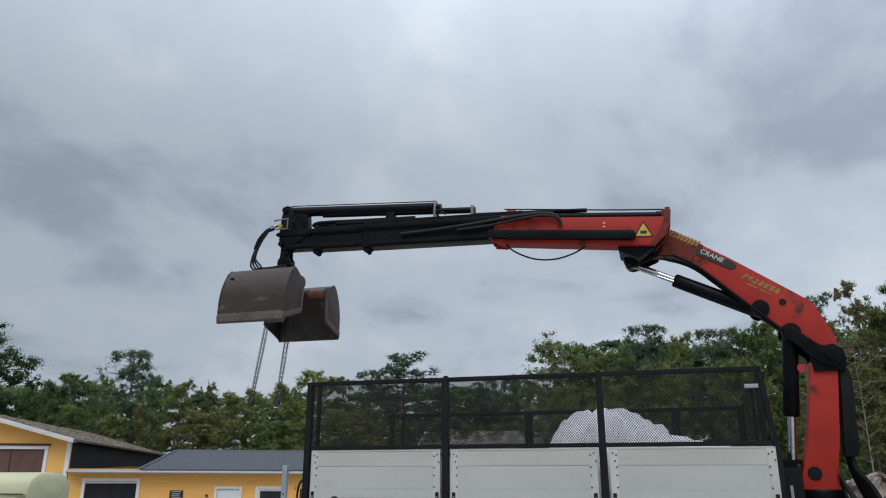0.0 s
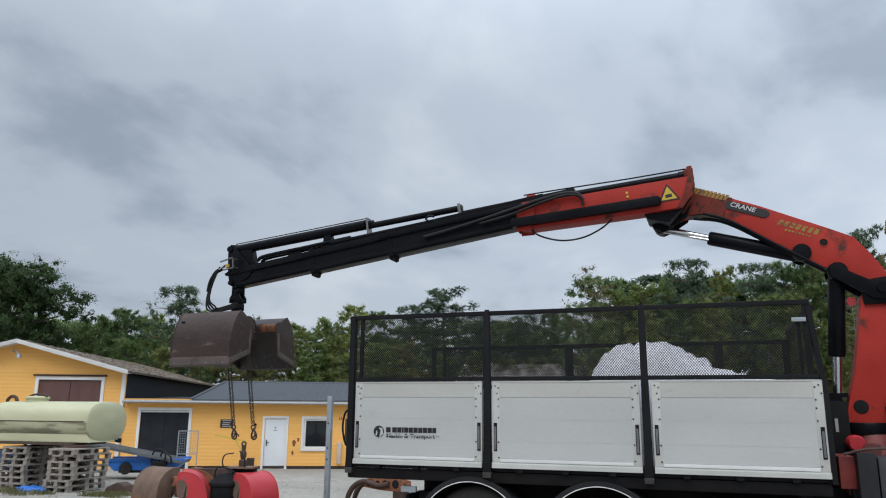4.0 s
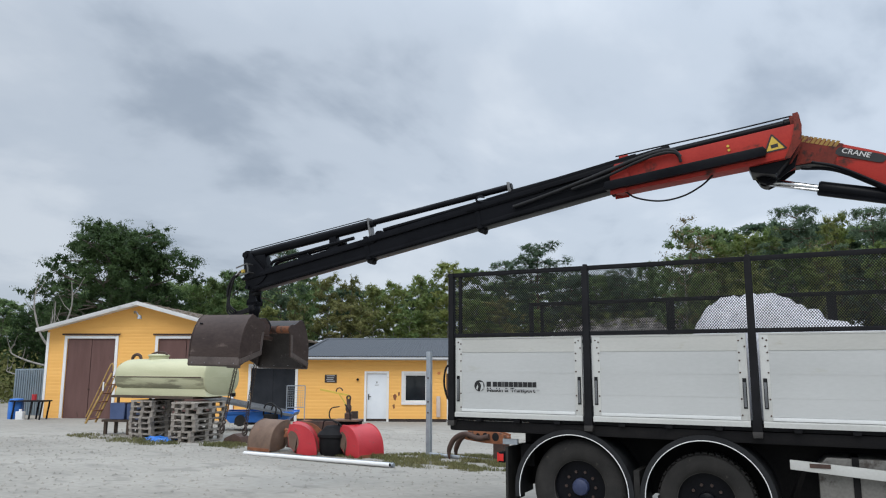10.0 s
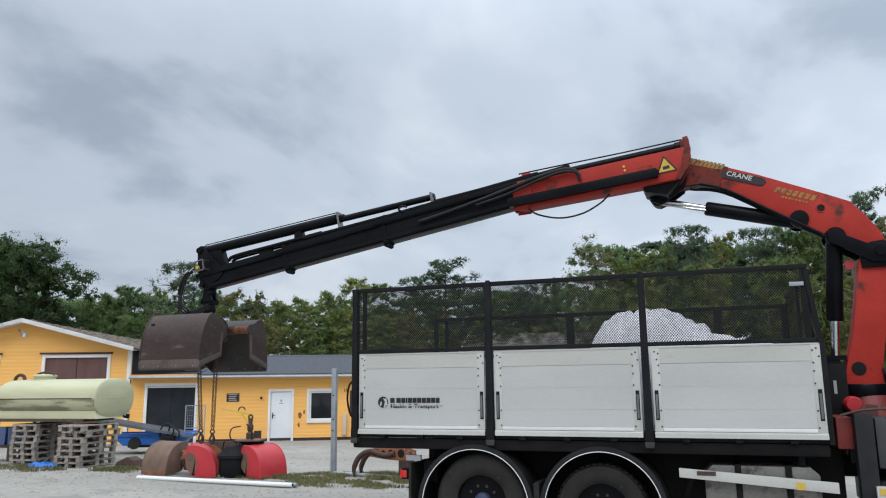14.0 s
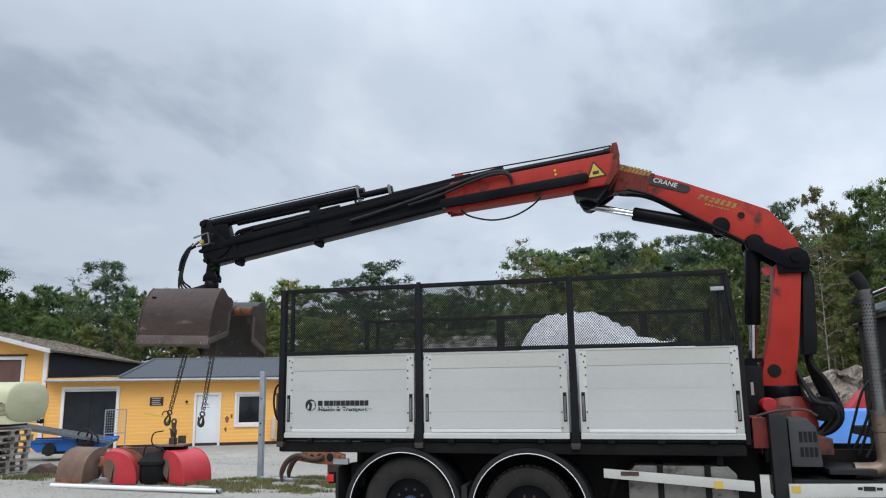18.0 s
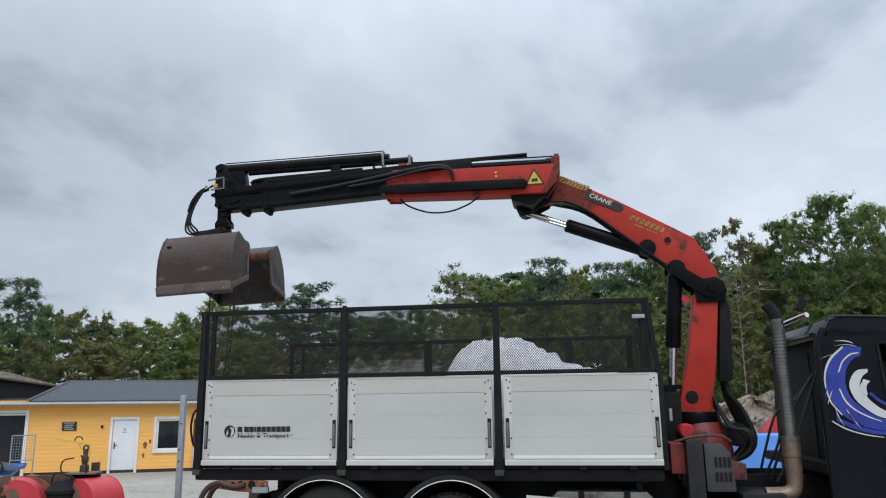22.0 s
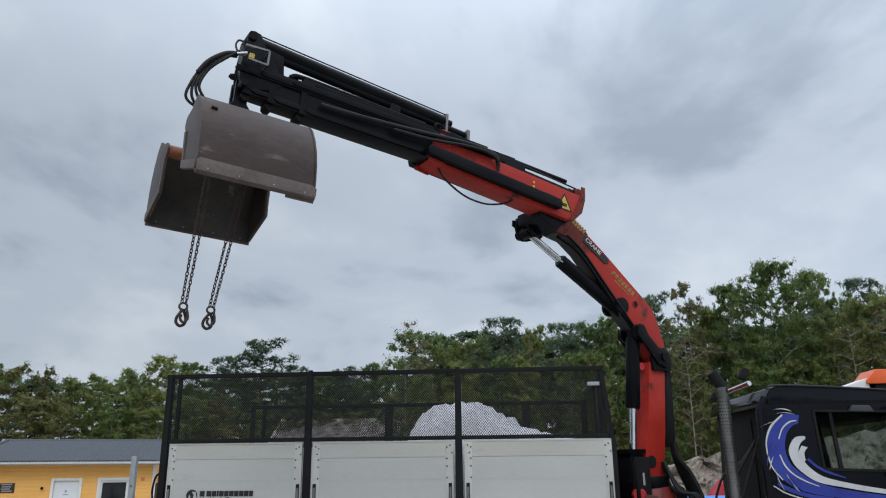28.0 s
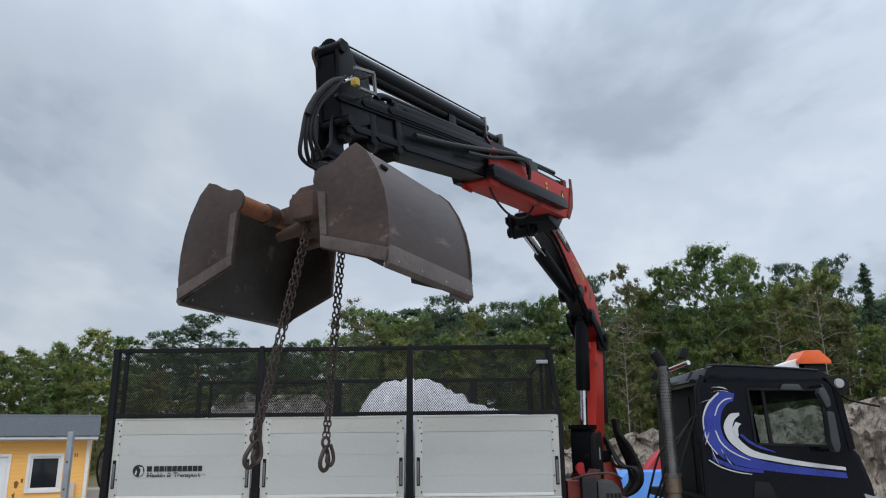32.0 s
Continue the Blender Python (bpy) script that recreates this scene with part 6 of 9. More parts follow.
part("top_flange", Solid().lathe([(0.0, 0.10), (0.13, 0.10), (0.13, 0.125), (0.11, 0.14), (0.0, 0.14)], 20, (0, 0, 0), "z"), black_paint, body)


def build_shell(sgn):
    L = 0.482
    outer_line = [(0.40, 0.055), (0.48, 0.108), (0.565, 0.138), (0.635, 0.07), (0.70, -0.045), (0.745, -0.17), (0.768, -0.30), (0.774, -0.45), (0.762, -0.59)]
    inner_line = [(a - 0.016, b - 0.010) for a, b in outer_line]
    shell = part("grab_shell", Solid().prism([(sgn * a, b) for a, b in outer_line + inner_line[::-1]], -L, L, "x"), steel_worn, grab, "worn brown steel grab shell")
    shell.location = (0, 0, HZ)
    # liners inside the shell, in a darker steel colour than the outside
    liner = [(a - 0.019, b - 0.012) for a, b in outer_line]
    part("liner", Solid().prism([(sgn * a, b) for a, b in liner + [(a - 0.006, b - 0.003) for a, b in liner[::-1]]], -L + 0.006, L - 0.006, "x"), steel_inner, shell, "dark inside of the shell")
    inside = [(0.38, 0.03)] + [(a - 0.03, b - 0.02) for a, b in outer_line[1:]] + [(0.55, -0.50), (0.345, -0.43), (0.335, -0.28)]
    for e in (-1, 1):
        part("side_liner", Solid().prism([(sgn * a, b) for a, b in inside], e * (L - 0.005), e * (L - 0.001), "x"), steel_inner, shell, "dark inner side")
    lobe = [(0.345 + 0.078 * math.cos(a), -0.022 + 0.078 * math.sin(a)) for a in np.linspace(radians(235), radians(75), 12)]
    cheek = lobe + [(0.42, 0.068), (0.50, 0.122), (0.565, 0.146), (0.64, 0.076), (0.708, -0.045), (0.753, -0.17), (0.777, -0.30), (0.783, -0.45), (0.769, -0.595), (0.55, -0.52), (0.332, -0.443), (0.320, -0.30)]
    for e in (-1, 1):
        part("cheek_plate", Solid().prism([(sgn * a, b) for a, b in cheek], e * L, e * (L + 0.018), "x"), steel_worn, shell, "worn steel side plate", bevel=0.004)
        part("wear_strip", Solid().prism([(sgn * a, b) for a, b in ((0.331, -0.365), (0.335, -0.438), (0.765, -0.588), (0.777, -0.515))], e * (L + 0.0185), e * (L + 0.030), "x"), steel_lip, shell, "scraped wear strip", bevel=0.003)
        part("edge_strip", Solid().prism([(sgn * a, b) for a, b in ((0.308, -0.10), (0.331, -0.362), (0.375, -0.375), (0.36, -0.11))], e * (L + 0.0185), e * (L + 0.027), "x"), steel_lip, shell, "scraped edge strip")
    part("cutting_lip", Solid().prism([(sgn * 0.776, -0.49), (sgn * 0.785, -0.60), (sgn * 0.764, -0.625), (sgn * 0.748, -0.62), (sgn * 0.757, -0.49)], -L - 0.018, L + 0.018, "x"), steel_lip, shell, "scraped steel cutting lip", bevel=0.004)
    if sgn > 0:
        part("lower_lip", Solid().prism([(0.760, -0.58), (0.752, -0.64), (0.737, -0.64), (0.744, -0.58)], -L - 0.018, -0.25, "x"), steel_lip, shell, "bolted lower lip plate", bevel=0.004)
    for x in (-0.40, -0.13, 0.16, 0.41):
        part("lip_bolt", Solid().lathe([(0.0, 0.736 * sgn), (0.006, 0.738 * sgn), (0.006, 0.787 * sgn), (0.0, 0.788 * sgn)], 8, (float(x), 0, -0.575), "y"), galv, shell, "bright lip bolt")
    part("hinge_tube", Solid().tube([(-L, sgn * 0.345, -0.022), (L, sgn * 0.345, -0.022)], 0.058, 16), rust, shell, "rusty hinge tube")
    for e in (-1, 1):
        part("hinge_cap", Solid().tube([(e * 0.13, sgn * 0.345, -0.022), (e * 0.22, sgn * 0.345, -0.022)], 0.068, 16), rust_dark, shell)
    part("back_lug", Solid().tube([(L - 0.12, sgn * 0.685, 0.0), (L - 0.07, sgn * 0.68, 0.005)], 0.013, 8), black_matt, shell)
    return shell


build_shell(1)
build_shell(-1)


def build_chain(seed):
    """Two strands of links that end in a ring and a hook; hangs down local z from its origin."""
    rnd = random.Random(seed)
    s = Solid()
    pitch, n = 0.034, 40
    for strand in (-1, 1):
        for k in range(n):
            z = -0.04 - pitch * k
            spread = 0.017 + 0.006 * math.sin(math.pi * k / n)
            turn = radians((90 if k % 2 else 0) + rnd.uniform(-14, 14) + 20)
            c, q = math.cos(turn), math.sin(turn)
            pts = []
            for i in range(8):
                a = 2 * math.pi * i / 8
                w, h = 0.0118 * math.cos(a), 0.0235 * math.sin(a)
                pts.append((strand * spread + w * c, w * q, z + h))
            pts.append(pts[0])
            s.tube(pts, 0.0050, 5, caps=False)
    chain = part("chain", s, chain_steel, grab, "rusty double lifting chain")
    part("top_ring", Solid().tube([(0.03 * math.cos(a), 0, 0.03 * math.sin(a) + 0.01) for a in np.linspace(0, 2 * math.pi, 15)], 0.011, 6), chain_steel, chain)
    zb = -0.04 - pitch * n
    part("shackle", Solid().tube([(0.034 * math.cos(a), 0.0, zb - 0.01 + 0.03 * math.sin(a)) for a in np.linspace(0, 2 * math.pi, 15)], 0.010, 6), chain_steel, chain, "rusty shackle")
    part("hook", Solid().tube(smooth_path([(0.0, 0, zb - 0.03), (0.018, 0, zb - 0.07), (0.038, 0, zb - 0.115), (0.034, 0, zb - 0.155), (0.0, 0, zb - 0.178), (-0.034, 0, zb - 0.158), (-0.040, 0, zb - 0.115), (-0.024, 0, zb - 0.07), (0.0, 0, zb - 0.035)]), [0.013] * 49, 8), chain_steel, chain, "rusty lifting hook")
    part("hook", Solid().tube(smooth_path([(-0.022, 0.02, zb - 0.02), (-0.040, 0.03, zb - 0.07), (-0.044, 0.035, zb - 0.115), (-0.016, 0.035, zb - 0.145), (0.014, 0.03, zb - 0.12), (0.010, 0.03, zb - 0.08)]), 0.012, 8), chain_steel, chain, "rusty lifting hook")
    return chain


chain_a, chain_b = build_chain(1), build_chain(2)

# ---- buildings ----
SITE = pose(-9.35, 19.11, -0.38, 0, 0, 25.16)
TO_SITE = SITE.inverted()


def wall_with_holes(x0, x1, z0, top, holes, y0, y1):
    """A wall in x, z with rectangular holes; top(x) gives its height. Built from upright strips."""
    xs = sorted({x0, x1, *[h[0] for h in holes], *[h[1] for h in holes]})
    out = []
    for a, b in zip(xs, xs[1:]):
        m = (a + b) / 2
        hs = sorted((h[2], h[3]) for h in holes if h[0] < m < h[1])
        z = z0
        for h0, h1 in hs:
            if h0 > z:
                out.append(Solid().box(a, b, y0, y1, z, h0))
            z = h1
        out.append(Solid().prism([(a, z), (b, z), (b, top(b)), (a, top(a))], y0, y1))
    return out


def trim_frame(parent, x0, x1, z0, z1, w, y0, y1, sill=True):
    s = Solid().box(x0 - w, x0, y0, y1, z0, z1 + w).box(x1, x1 + w, y0, y1, z0, z1 + w).box(x0, x1, y0, y1, z1, z1 + w)
    if sill:
        s.box(x0 - w, x1 + w, y0 - 0.02, y1, z0 - w, z0)
    return part("window_frame" if sill else "door_frame", s, white_paint, parent, "white painted frame", bevel=0.006)


def build_annex():
    h = thing("workshop_annex", SITE, "long yellow wooden workshop with a dark grey corrugated sheet roof", "building")
    holes = [(-8.10, -6.28, 0.0, 2.17), (-3.36, -2.54, 0.0, 1.90), (-1.84, -0.90, 0.76, 1.89)]
    for w in wall_with_holes(-8.75, 0.0, 0.10, lambda x: 2.62, holes, 0.0, 0.14):
        part("front_wall", w, yellow_boards, h, "yellow weatherboard wall", smooth=False)
    part("plinth", Solid().box(-8.75, 0.0, 0.02, 0.16, -0.3, 0.10), sign_dark, h, "dark plinth board")
    part("side_wall", Solid().prism([(0.141, -0.3), (12.0, -0.3), (12.0, 2.62), (6.5, 3.40), (0.141, 2.58)], -0.14, 0.0, "x"), yellow_boards, h, "yellow weatherboard wall")
    part("back_wall", Solid().box(-8.75, 0.0, 12.0, 12.14, -0.3, 2.65), yellow_boards, h)
    part("corner_board", Solid().box(-0.10, 0.02, -0.025, -0.003, -0.05, 2.58), white_paint, h, "white corner board", bevel=0.004)
    part("corner_board", Solid().box(0.003, 0.022, -0.02, 0.10, -0.05, 2.58), white_paint, h, bevel=0.004)
    # corrugated roof, one long slope to the ridge
    s = Solid()
    n = 230
    x0, x1, y0, y1, za, zb = -6.15, 0.28, -0.38, 6.5, 2.60, 3.52
    for j, (y, z) in enumerate(((y0, za), (y1, zb))):
        for i in range(n + 1):
            x = x0 + (x1 - x0) * i / n
            s.v.append((x, y, z + 0.008 * (1 if i % 4 < 2 else -1)))
    for i in range(n):
        s.f.append((i, i + 1, n + 2 + i, n + 1 + i))
    o = len(s.v)
    s.v += [(x, y, z - 0.03) for x, y, z in s.v[:2 * (n + 1)]]
    for i in range(n):
        s.f.append((o + i, o + n + 1 + i, o + n + 2 + i, o + i + 1))
        s.f.append((i, o + i, o + i + 1, i + 1))
    roof = part("roof", s, sheet_roof, h, "dark grey corrugated sheet roof", smooth=False)
    part("rear_slope", Solid().prism([(6.48, 3.49), (12.6, 2.65), (12.6, 2.60), (6.48, 3.44)], x0, x1, "x"), sheet_roof, roof)
    part("ridge_cap", Solid().prism([(6.3, 3.50), (6.5, 3.57), (6.7, 3.50), (6.5, 3.53)], x0, x1, "x"), sheet_roof, roof)
    part("felt_roof", Solid().prism([(-0.36, 2.55), (6.4, 2.80), (6.4, 2.72), (-0.36, 2.50)], -8.72, -6.16, "x"), tar_black, roof, "black felt valley roof")
    part("roof_cheek", Solid().prism([(-0.36, 2.52), (6.48, 3.50), (6.48, 2.60), (-0.30, 2.50)], -6.20, -6.162, "x"), tar_black, roof)
    part("valley_flashing", Solid().bar((-6.18, -0.38, 2.63), (-6.18, 6.48, 3.545), 0.14, 0.012), sheet_roof, roof)
    part("fascia", Solid().box(-8.72, 0.25, -0.36, -0.335, 2.47, 2.565), weathered_white, h, "white fascia board", bevel=0.004)
    part("gutter", Solid().tube([(-8.7, -0.42, 2.50), (0.25, -0.42, 2.475)], 0.05, 10), decal_grey, h, "pale roof gutter")
    part("soffit", Solid().box(-8.72, 0.25, -0.335, 0.0, 2.50, 2.53), white_paint, h)
    part("gable_board", Solid().prism([(-0.38, 2.56), (6.5, 3.48), (6.5, 3.36), (-0.38, 2.44)], 0.255, 0.28, "x"), sign_dark, h)
    # white door
    d = part("door", Solid().box(-3.355, -2.545, 0.03, 0.08, 0.0, 1.895), door_white, h, "closed white door", bevel=0.006)
    part("door_handle", Solid().tube([(-3.27, 0.03, 0.98), (-3.27, -0.02, 0.98), (-3.17, -0.025, 0.98)], 0.014, 8).box(-3.29, -3.25, 0.02, 0.031, 0.85, 1.08), black_matt, d, "black door handle")
    part("door_mark", Solid().box(-2.98, -2.92, 0.024, 0.0295, 1.50, 1.58).box(-3.03, -2.87, 0.024, 0.0295, 1.42, 1.45), decal_grey, d, "faint grey mark")
    trim_frame(h, -3.36, -2.54, -0.02, 1.90, 0.09, -0.03, -0.003, False)
    part("threshold", Solid().box(-3.45, -2.45, -0.10, 0.0, -0.06, -0.005), concrete, h)
    # window
    w = part("window", Solid().box(-1.835, -0.905, 0.055, 0.065, 0.765, 1.885), win_glass, h, "dark window pane")
    part("sash", Solid().box(-1.84, -0.90, 0.02, 0.054, 0.76, 0.83).box(-1.84, -0.90, 0.02, 0.054, 1.82, 1.89).box(-1.84, -1.77, 0.02, 0.054, 0.83, 1.82).box(-0.97, -0.90, 0.02, 0.054, 0.83, 1.82), white_paint, w, "white sash", bevel=0.005)
    trim_frame(h, -1.84, -0.90, 0.76, 1.89, 0.10, -0.03, -0.003)
    # black double door
    g = part("black_door", Solid().box(-8.095, -6.285, 0.03, 0.09, 0.0, 2.165), tar_black, h, "black double garage door")
    part("door_gap", Solid().box(-7.20, -7.185, 0.024, 0.029, 0.0, 2.165), black_matt, g)
    part("upper_edge", Solid().box(-8.09, -6.29, 0.018, 0.029, 2.10, 2.16), white_paint, g)
    trim_frame(h, -8.10, -6.28, -0.02, 2.17, 0.11, -0.03, -0.003, False)
    # fittings
    sg = part("wall_sign", Solid().box(-5.07, -4.58, -0.02, -0.003, 1.53, 1.85), sign_dark, h, "dark brown sign with pale lines of print", bevel=0.004)
    s = Solid()
    for k, z in enumerate((1.79, 1.71, 1.64, 1.57)):
        s.box(-5.0 + 0.02 * (k % 2), -4.66 - 0.03 * (k % 3), -0.025, -0.021, z, z + 0.035)
    part("sign_bars", s, decal_grey, sg)
    part("wall_lamp", Solid().lathe([(0.0, -0.10), (0.045, -0.09), (0.05, -0.05), (0.03, -0.003), (0.0, -0.003)], 14, (-3.72, 0, 1.66)), black_matt, h, "small black wall lamp")
    part("number_bars", Solid().box(-0.47, -0.44, -0.012, -0.003, 1.86, 1.98).box(-0.40, -0.37, -0.012, -0.003, 1.86, 1.98), bucket_red, h, "two small red bars")
    part("meter_box", Solid().box(-0.52, -0.36, -0.16, -0.003, 0.18, 1.0), meter_pink, h, "faded pinkish-grey meter box", bevel=0.03)
    part("rust_stain", Solid().prism([(-2.28, 1.02), (-2.2, 1.1), (-2.12, 1.0), (-2.18, 0.82), (-2.25, 0.86)], -0.006, -0.003).prism([(-2.30, 0.62), (-2.22, 0.7), (-2.2, 0.52), (-2.26, 0.50)], -0.006, -0.003).prism([(-2.08, 1.14), (-2.0, 1.16), (-2.01, 1.02), (-2.07, 1.02)], -0.006, -0.003), rust, h, "brown stain on the boards")


def build_garage():
    h = thing("garage_building", SITE, "yellow wooden garage with brown double doors and a mossy roof", "building")
    XL, XR, XM, EV, AP = -16.62, -8.78, -12.76, 3.62, 4.69

    def top(x):
        return AP - (AP - EV) * abs(x - XM) / (XR - XM)
    holes = [(-15.76, -13.76, 0.0, 3.30), (-11.98, -9.66, 0.0, 3.30)]
    for a, b, part_holes in ((XL, XM, [holes[0]]), (XM, XR, [holes[1]])):
        for w in wall_with_holes(a, b, 0.0, top, part_holes, -0.06, 0.10):
            part("front_wall", w, yellow_boards, h, "yellow weatherboard gable wall", smooth=False)
    part("plinth", Solid().box(XL, XR, -0.05, 0.10, -0.3, 0.0), concrete, h)
    D = 16.5
    part("side_wall", Solid().box(XR - 0.10, XR + 0.0, 0.101, D, -0.3, 3.60), tar_black, h, "black tar-paper side wall")
    part("side_wall", Solid().box(XL, XL + 0.10, 0.101, D, -0.3, 3.60), yellow_boards, h)
    part("back_wall", Solid().prism([(XL, -0.3), (XR, -0.3), (XR, EV), (XM, AP), (XL, EV)], D, D + 0.1), yellow_boards, h)
    for sx, xe in ((-1, XL - 0.22), (1, XR + 0.22)):
        ze = top(xe)
        roof = part("roof", Solid().prism([(XM, AP + 0.10), (xe, ze + 0.10), (xe, ze + 0.02), (XM, AP + 0.02)], -0.55, D + 0.3), moss_roof, h, "mossy brown felt roof slope")
        part("bargeboard", Solid().prism([(XM, AP + 0.115), (xe, ze + 0.115), (xe, ze - 0.045), (XM, AP - 0.045)], -0.60, -0.552), weathered_white, h, "white bargeboard", bevel=0.005)
        s = Solid()
        rnd = random.Random(5)
        for _ in range(420):
            u, y = rnd.random(), rnd.uniform(-0.5, D)
            x = XM + (xe - XM) * u
            z = AP + 0.10 + (ze - AP) * u
            r = rnd.uniform(0.03, 0.11)
            s.lathe([(0.0, 0.0), (r, 0.0), (r * 0.7, r * 0.35), (0.0, r * 0.45)], 6, (x, y, z), "z")
        part("moss", s, moss_roof, roof, "clumps of moss and litter", kind="stuff")
    part("soffit", Solid().prism([(XL - 0.2, top(XL - 0.2)), (XM, AP), (XR + 0.2, top(XR + 0.2)), (XR + 0.2, top(XR + 0.2) - 0.015), (XM, AP - 0.015), (XL - 0.2, top(XL - 0.2) - 0.015)], -0.55, -0.062), white_paint, h)
    part("corner_board", Solid().box(XL - 0.015, XL + 0.09, -0.085, -0.063, 0.0, 3.55), white_paint, h, "white corner board", bevel=0.004)
    part("corner_board", Solid().box(XR - 0.13, XR + 0.015, -0.085, -0.063, 0.0, 3.55), white_paint, h, "white corner board", bevel=0.004)
    for x0, x1 in ((-15.76, -13.76), (-11.98, -9.66)):
        m = (x0 + x1) / 2
        door = part("garage_door", Solid().box(x0, m - 0.012, -0.02, 0.05, 0.02, 3.29).box(m + 0.012, x1, -0.02, 0.05, 0.02, 3.29), brown_door, h, "closed brown double garage door")
        s = Solid()
        for k in range(16):
            w = (x1 - x0) / 16
            if k != 8 and k != 0:
                s.box(x0 + w * k - 0.004, x0 + w * k + 0.004, -0.022, -0.0205, 0.03, 3.28)
        part("plank_joints", s, brown_door, door, kind="stuff")
        part("latch", Solid().box(m - 0.04, m + 0.04, -0.04, -0.021, 1.2, 1.27), rust_dark, door)
        trim_frame(h, x0, x1, 0.0, 3.30, 0.12, -0.095, -0.063, False)
        part("door_track", Solid().tube([(x0 - 0.2, -0.13, 3.47), (x1 + 0.2, -0.13, 3.47)], 0.035, 8), rust_dark, h, "brown sliding-door track")
    part("gable_lamp", Solid().tube(smooth_path([(-13.05, -0.07, 4.36), (-12.98, -0.22, 4.40), (-12.80, -0.42, 4.34), (-12.62, -0.60, 4.18)]), 0.035, 8).lathe([(0.0, 4.08), (0.10, 4.08), (0.06, 4.22), (0.0, 4.24)], 14, (-12.58, -0.64, 0), "z"), galv, h, "pale gable lamp on a bent arm")


build_annex()
build_garage()


def build_far_house():
    """Roof of a house beyond the truck."""
    h = thing("house", pose(-11.4, 38.5, 2.7, 0, 0, 4), "low house with an old red tiled roof beyond the truck", "house")
    part("wall", Solid().box(0.4, 14.6, 0.3, 5.7, -4.5, 0.6), white_paint, h, "pale house wall")
    roof = part("roof", Solid().prism([(-0.2, 0.55), (3.0, 2.12), (6.2, 0.55), (6.2, 0.45), (3.0, 2.02), (-0.2, 0.45)], 0.0, 15.0, "x"), tar_black, h, "dark battens under old tiles")
    s = Solid()
    rows, cols = 8, 92
    for j in range(rows):
        v = j / rows
        y, z = -0.25 + 3.2 * v, 0.60 + 1.57 * v
        for i in range(cols):
            x = 0.02 + 15.0 * i / cols
            s.prism([(y, z + 0.02), (y + 0.24, z + 0.14), (y + 0.24, z + 0.20), (y, z + 0.10)], x, x + 15.0 / cols * 0.72, "x")
    part("tiles", s, tile_red, roof, "rows of old red tiles", smooth=False, kind="stuff")
    part("ridge", Solid().tube([(-0.05, 3.0, 2.20), (15.05, 3.0, 2.20)], 0.11, 8), tile_red, roof, "tiled ridge")
    part("bargeboard", Solid().prism([(-0.25, 0.75), (3.0, 2.36), (3.0, 2.10), (-0.25, 0.48)], -0.08, -0.003, "x"), white_paint, roof, "white bargeboard")
    part("gable", Solid().prism([(0.3, 0.5), (3.0, 1.95), (5.7, 0.5)], 0.4, 0.5, "x"), white_paint, h)


build_far_house()

# ---- yard ----
grey_paint_blue = surface("dull_blue_plastic", (0.07, 0.11, 0.24), (0.11, 0.16, 0.32), 3, 0.5, 0, 0.05, 40)
blue_bright = surface("bright_blue_plastic", (0.07, 0.24, 0.68), (0.12, 0.32, 0.78), 2, 0.5, 0, 0.05, 40)


def at_ground(x, y, rz=0.0, dz=0.0):
    return pose(x, y, ground_z(x, y) + dz, 0, 0, rz)


def build_pallet():
    p = thing("pallet", pose(0, 0, -5), "weathered wooden pallet in a stack on the gravel", "pallet", "stacked pallets")
    brd = part("top_board", Solid().box(-0.6, 0.6, -0.072, 0.072, 0.122, 0.144), pallet_wood, p)
    brd.matrix_basis = pose(0, -0.328, 0)
    for y in (-0.165, 0.0, 0.165, 0.328):
        again(brd, p, pose(0, y, 0))
    st = part("stringer_board", Solid().box(-0.072, 0.072, -0.4, 0.4, 0.100, 0.1215), pallet_wood, p)
    st.matrix_basis = pose(-0.528, 0, 0)
    for x in (0.0, 0.528):
        again(st, p, pose(x, 0, 0))
    bl = part("block", Solid().box(-0.06, 0.06, -0.05, 0.05, 0.0225, 0.0995), pallet_wood, p)
    first = True
    for x in (-0.53, 0.0, 0.53):
        for y in (-0.345, 0.0, 0.345):
            if first:
                bl.matrix_basis = pose(x, y, 0)
                first = False
            else:
                again(bl, p, pose(x, y, 0))
    bt = part("bottom_board", Solid().box(-0.6, 0.6, -0.05, 0.05, 0.0, 0.022), pallet_wood, p)
    bt.matrix_basis = pose(0, -0.345, 0)
    for y in (0.0, 0.345):
        again(bt, p, pose(0, y, 0))
    return p


def build_stacks():
    rnd = random.Random(11)
    first = build_pallet()
    made = False
    for cx, cy, n in ((-12.84, 7.36, 7), (-11.02, 7.12, 7)):
        for k in range(n):
            m = pose(cx + rnd.uniform(-0.05, 0.05), cy + rnd.uniform(-0.05, 0.05), ground_z(cx, cy) + 0.0 + 0.147 * k, 0, 0, 94 + rnd.uniform(-4, 4))
            if not made:
                first.matrix_basis = m
                made = True
            else:
                copy_thing(first, m)


build_stacks()


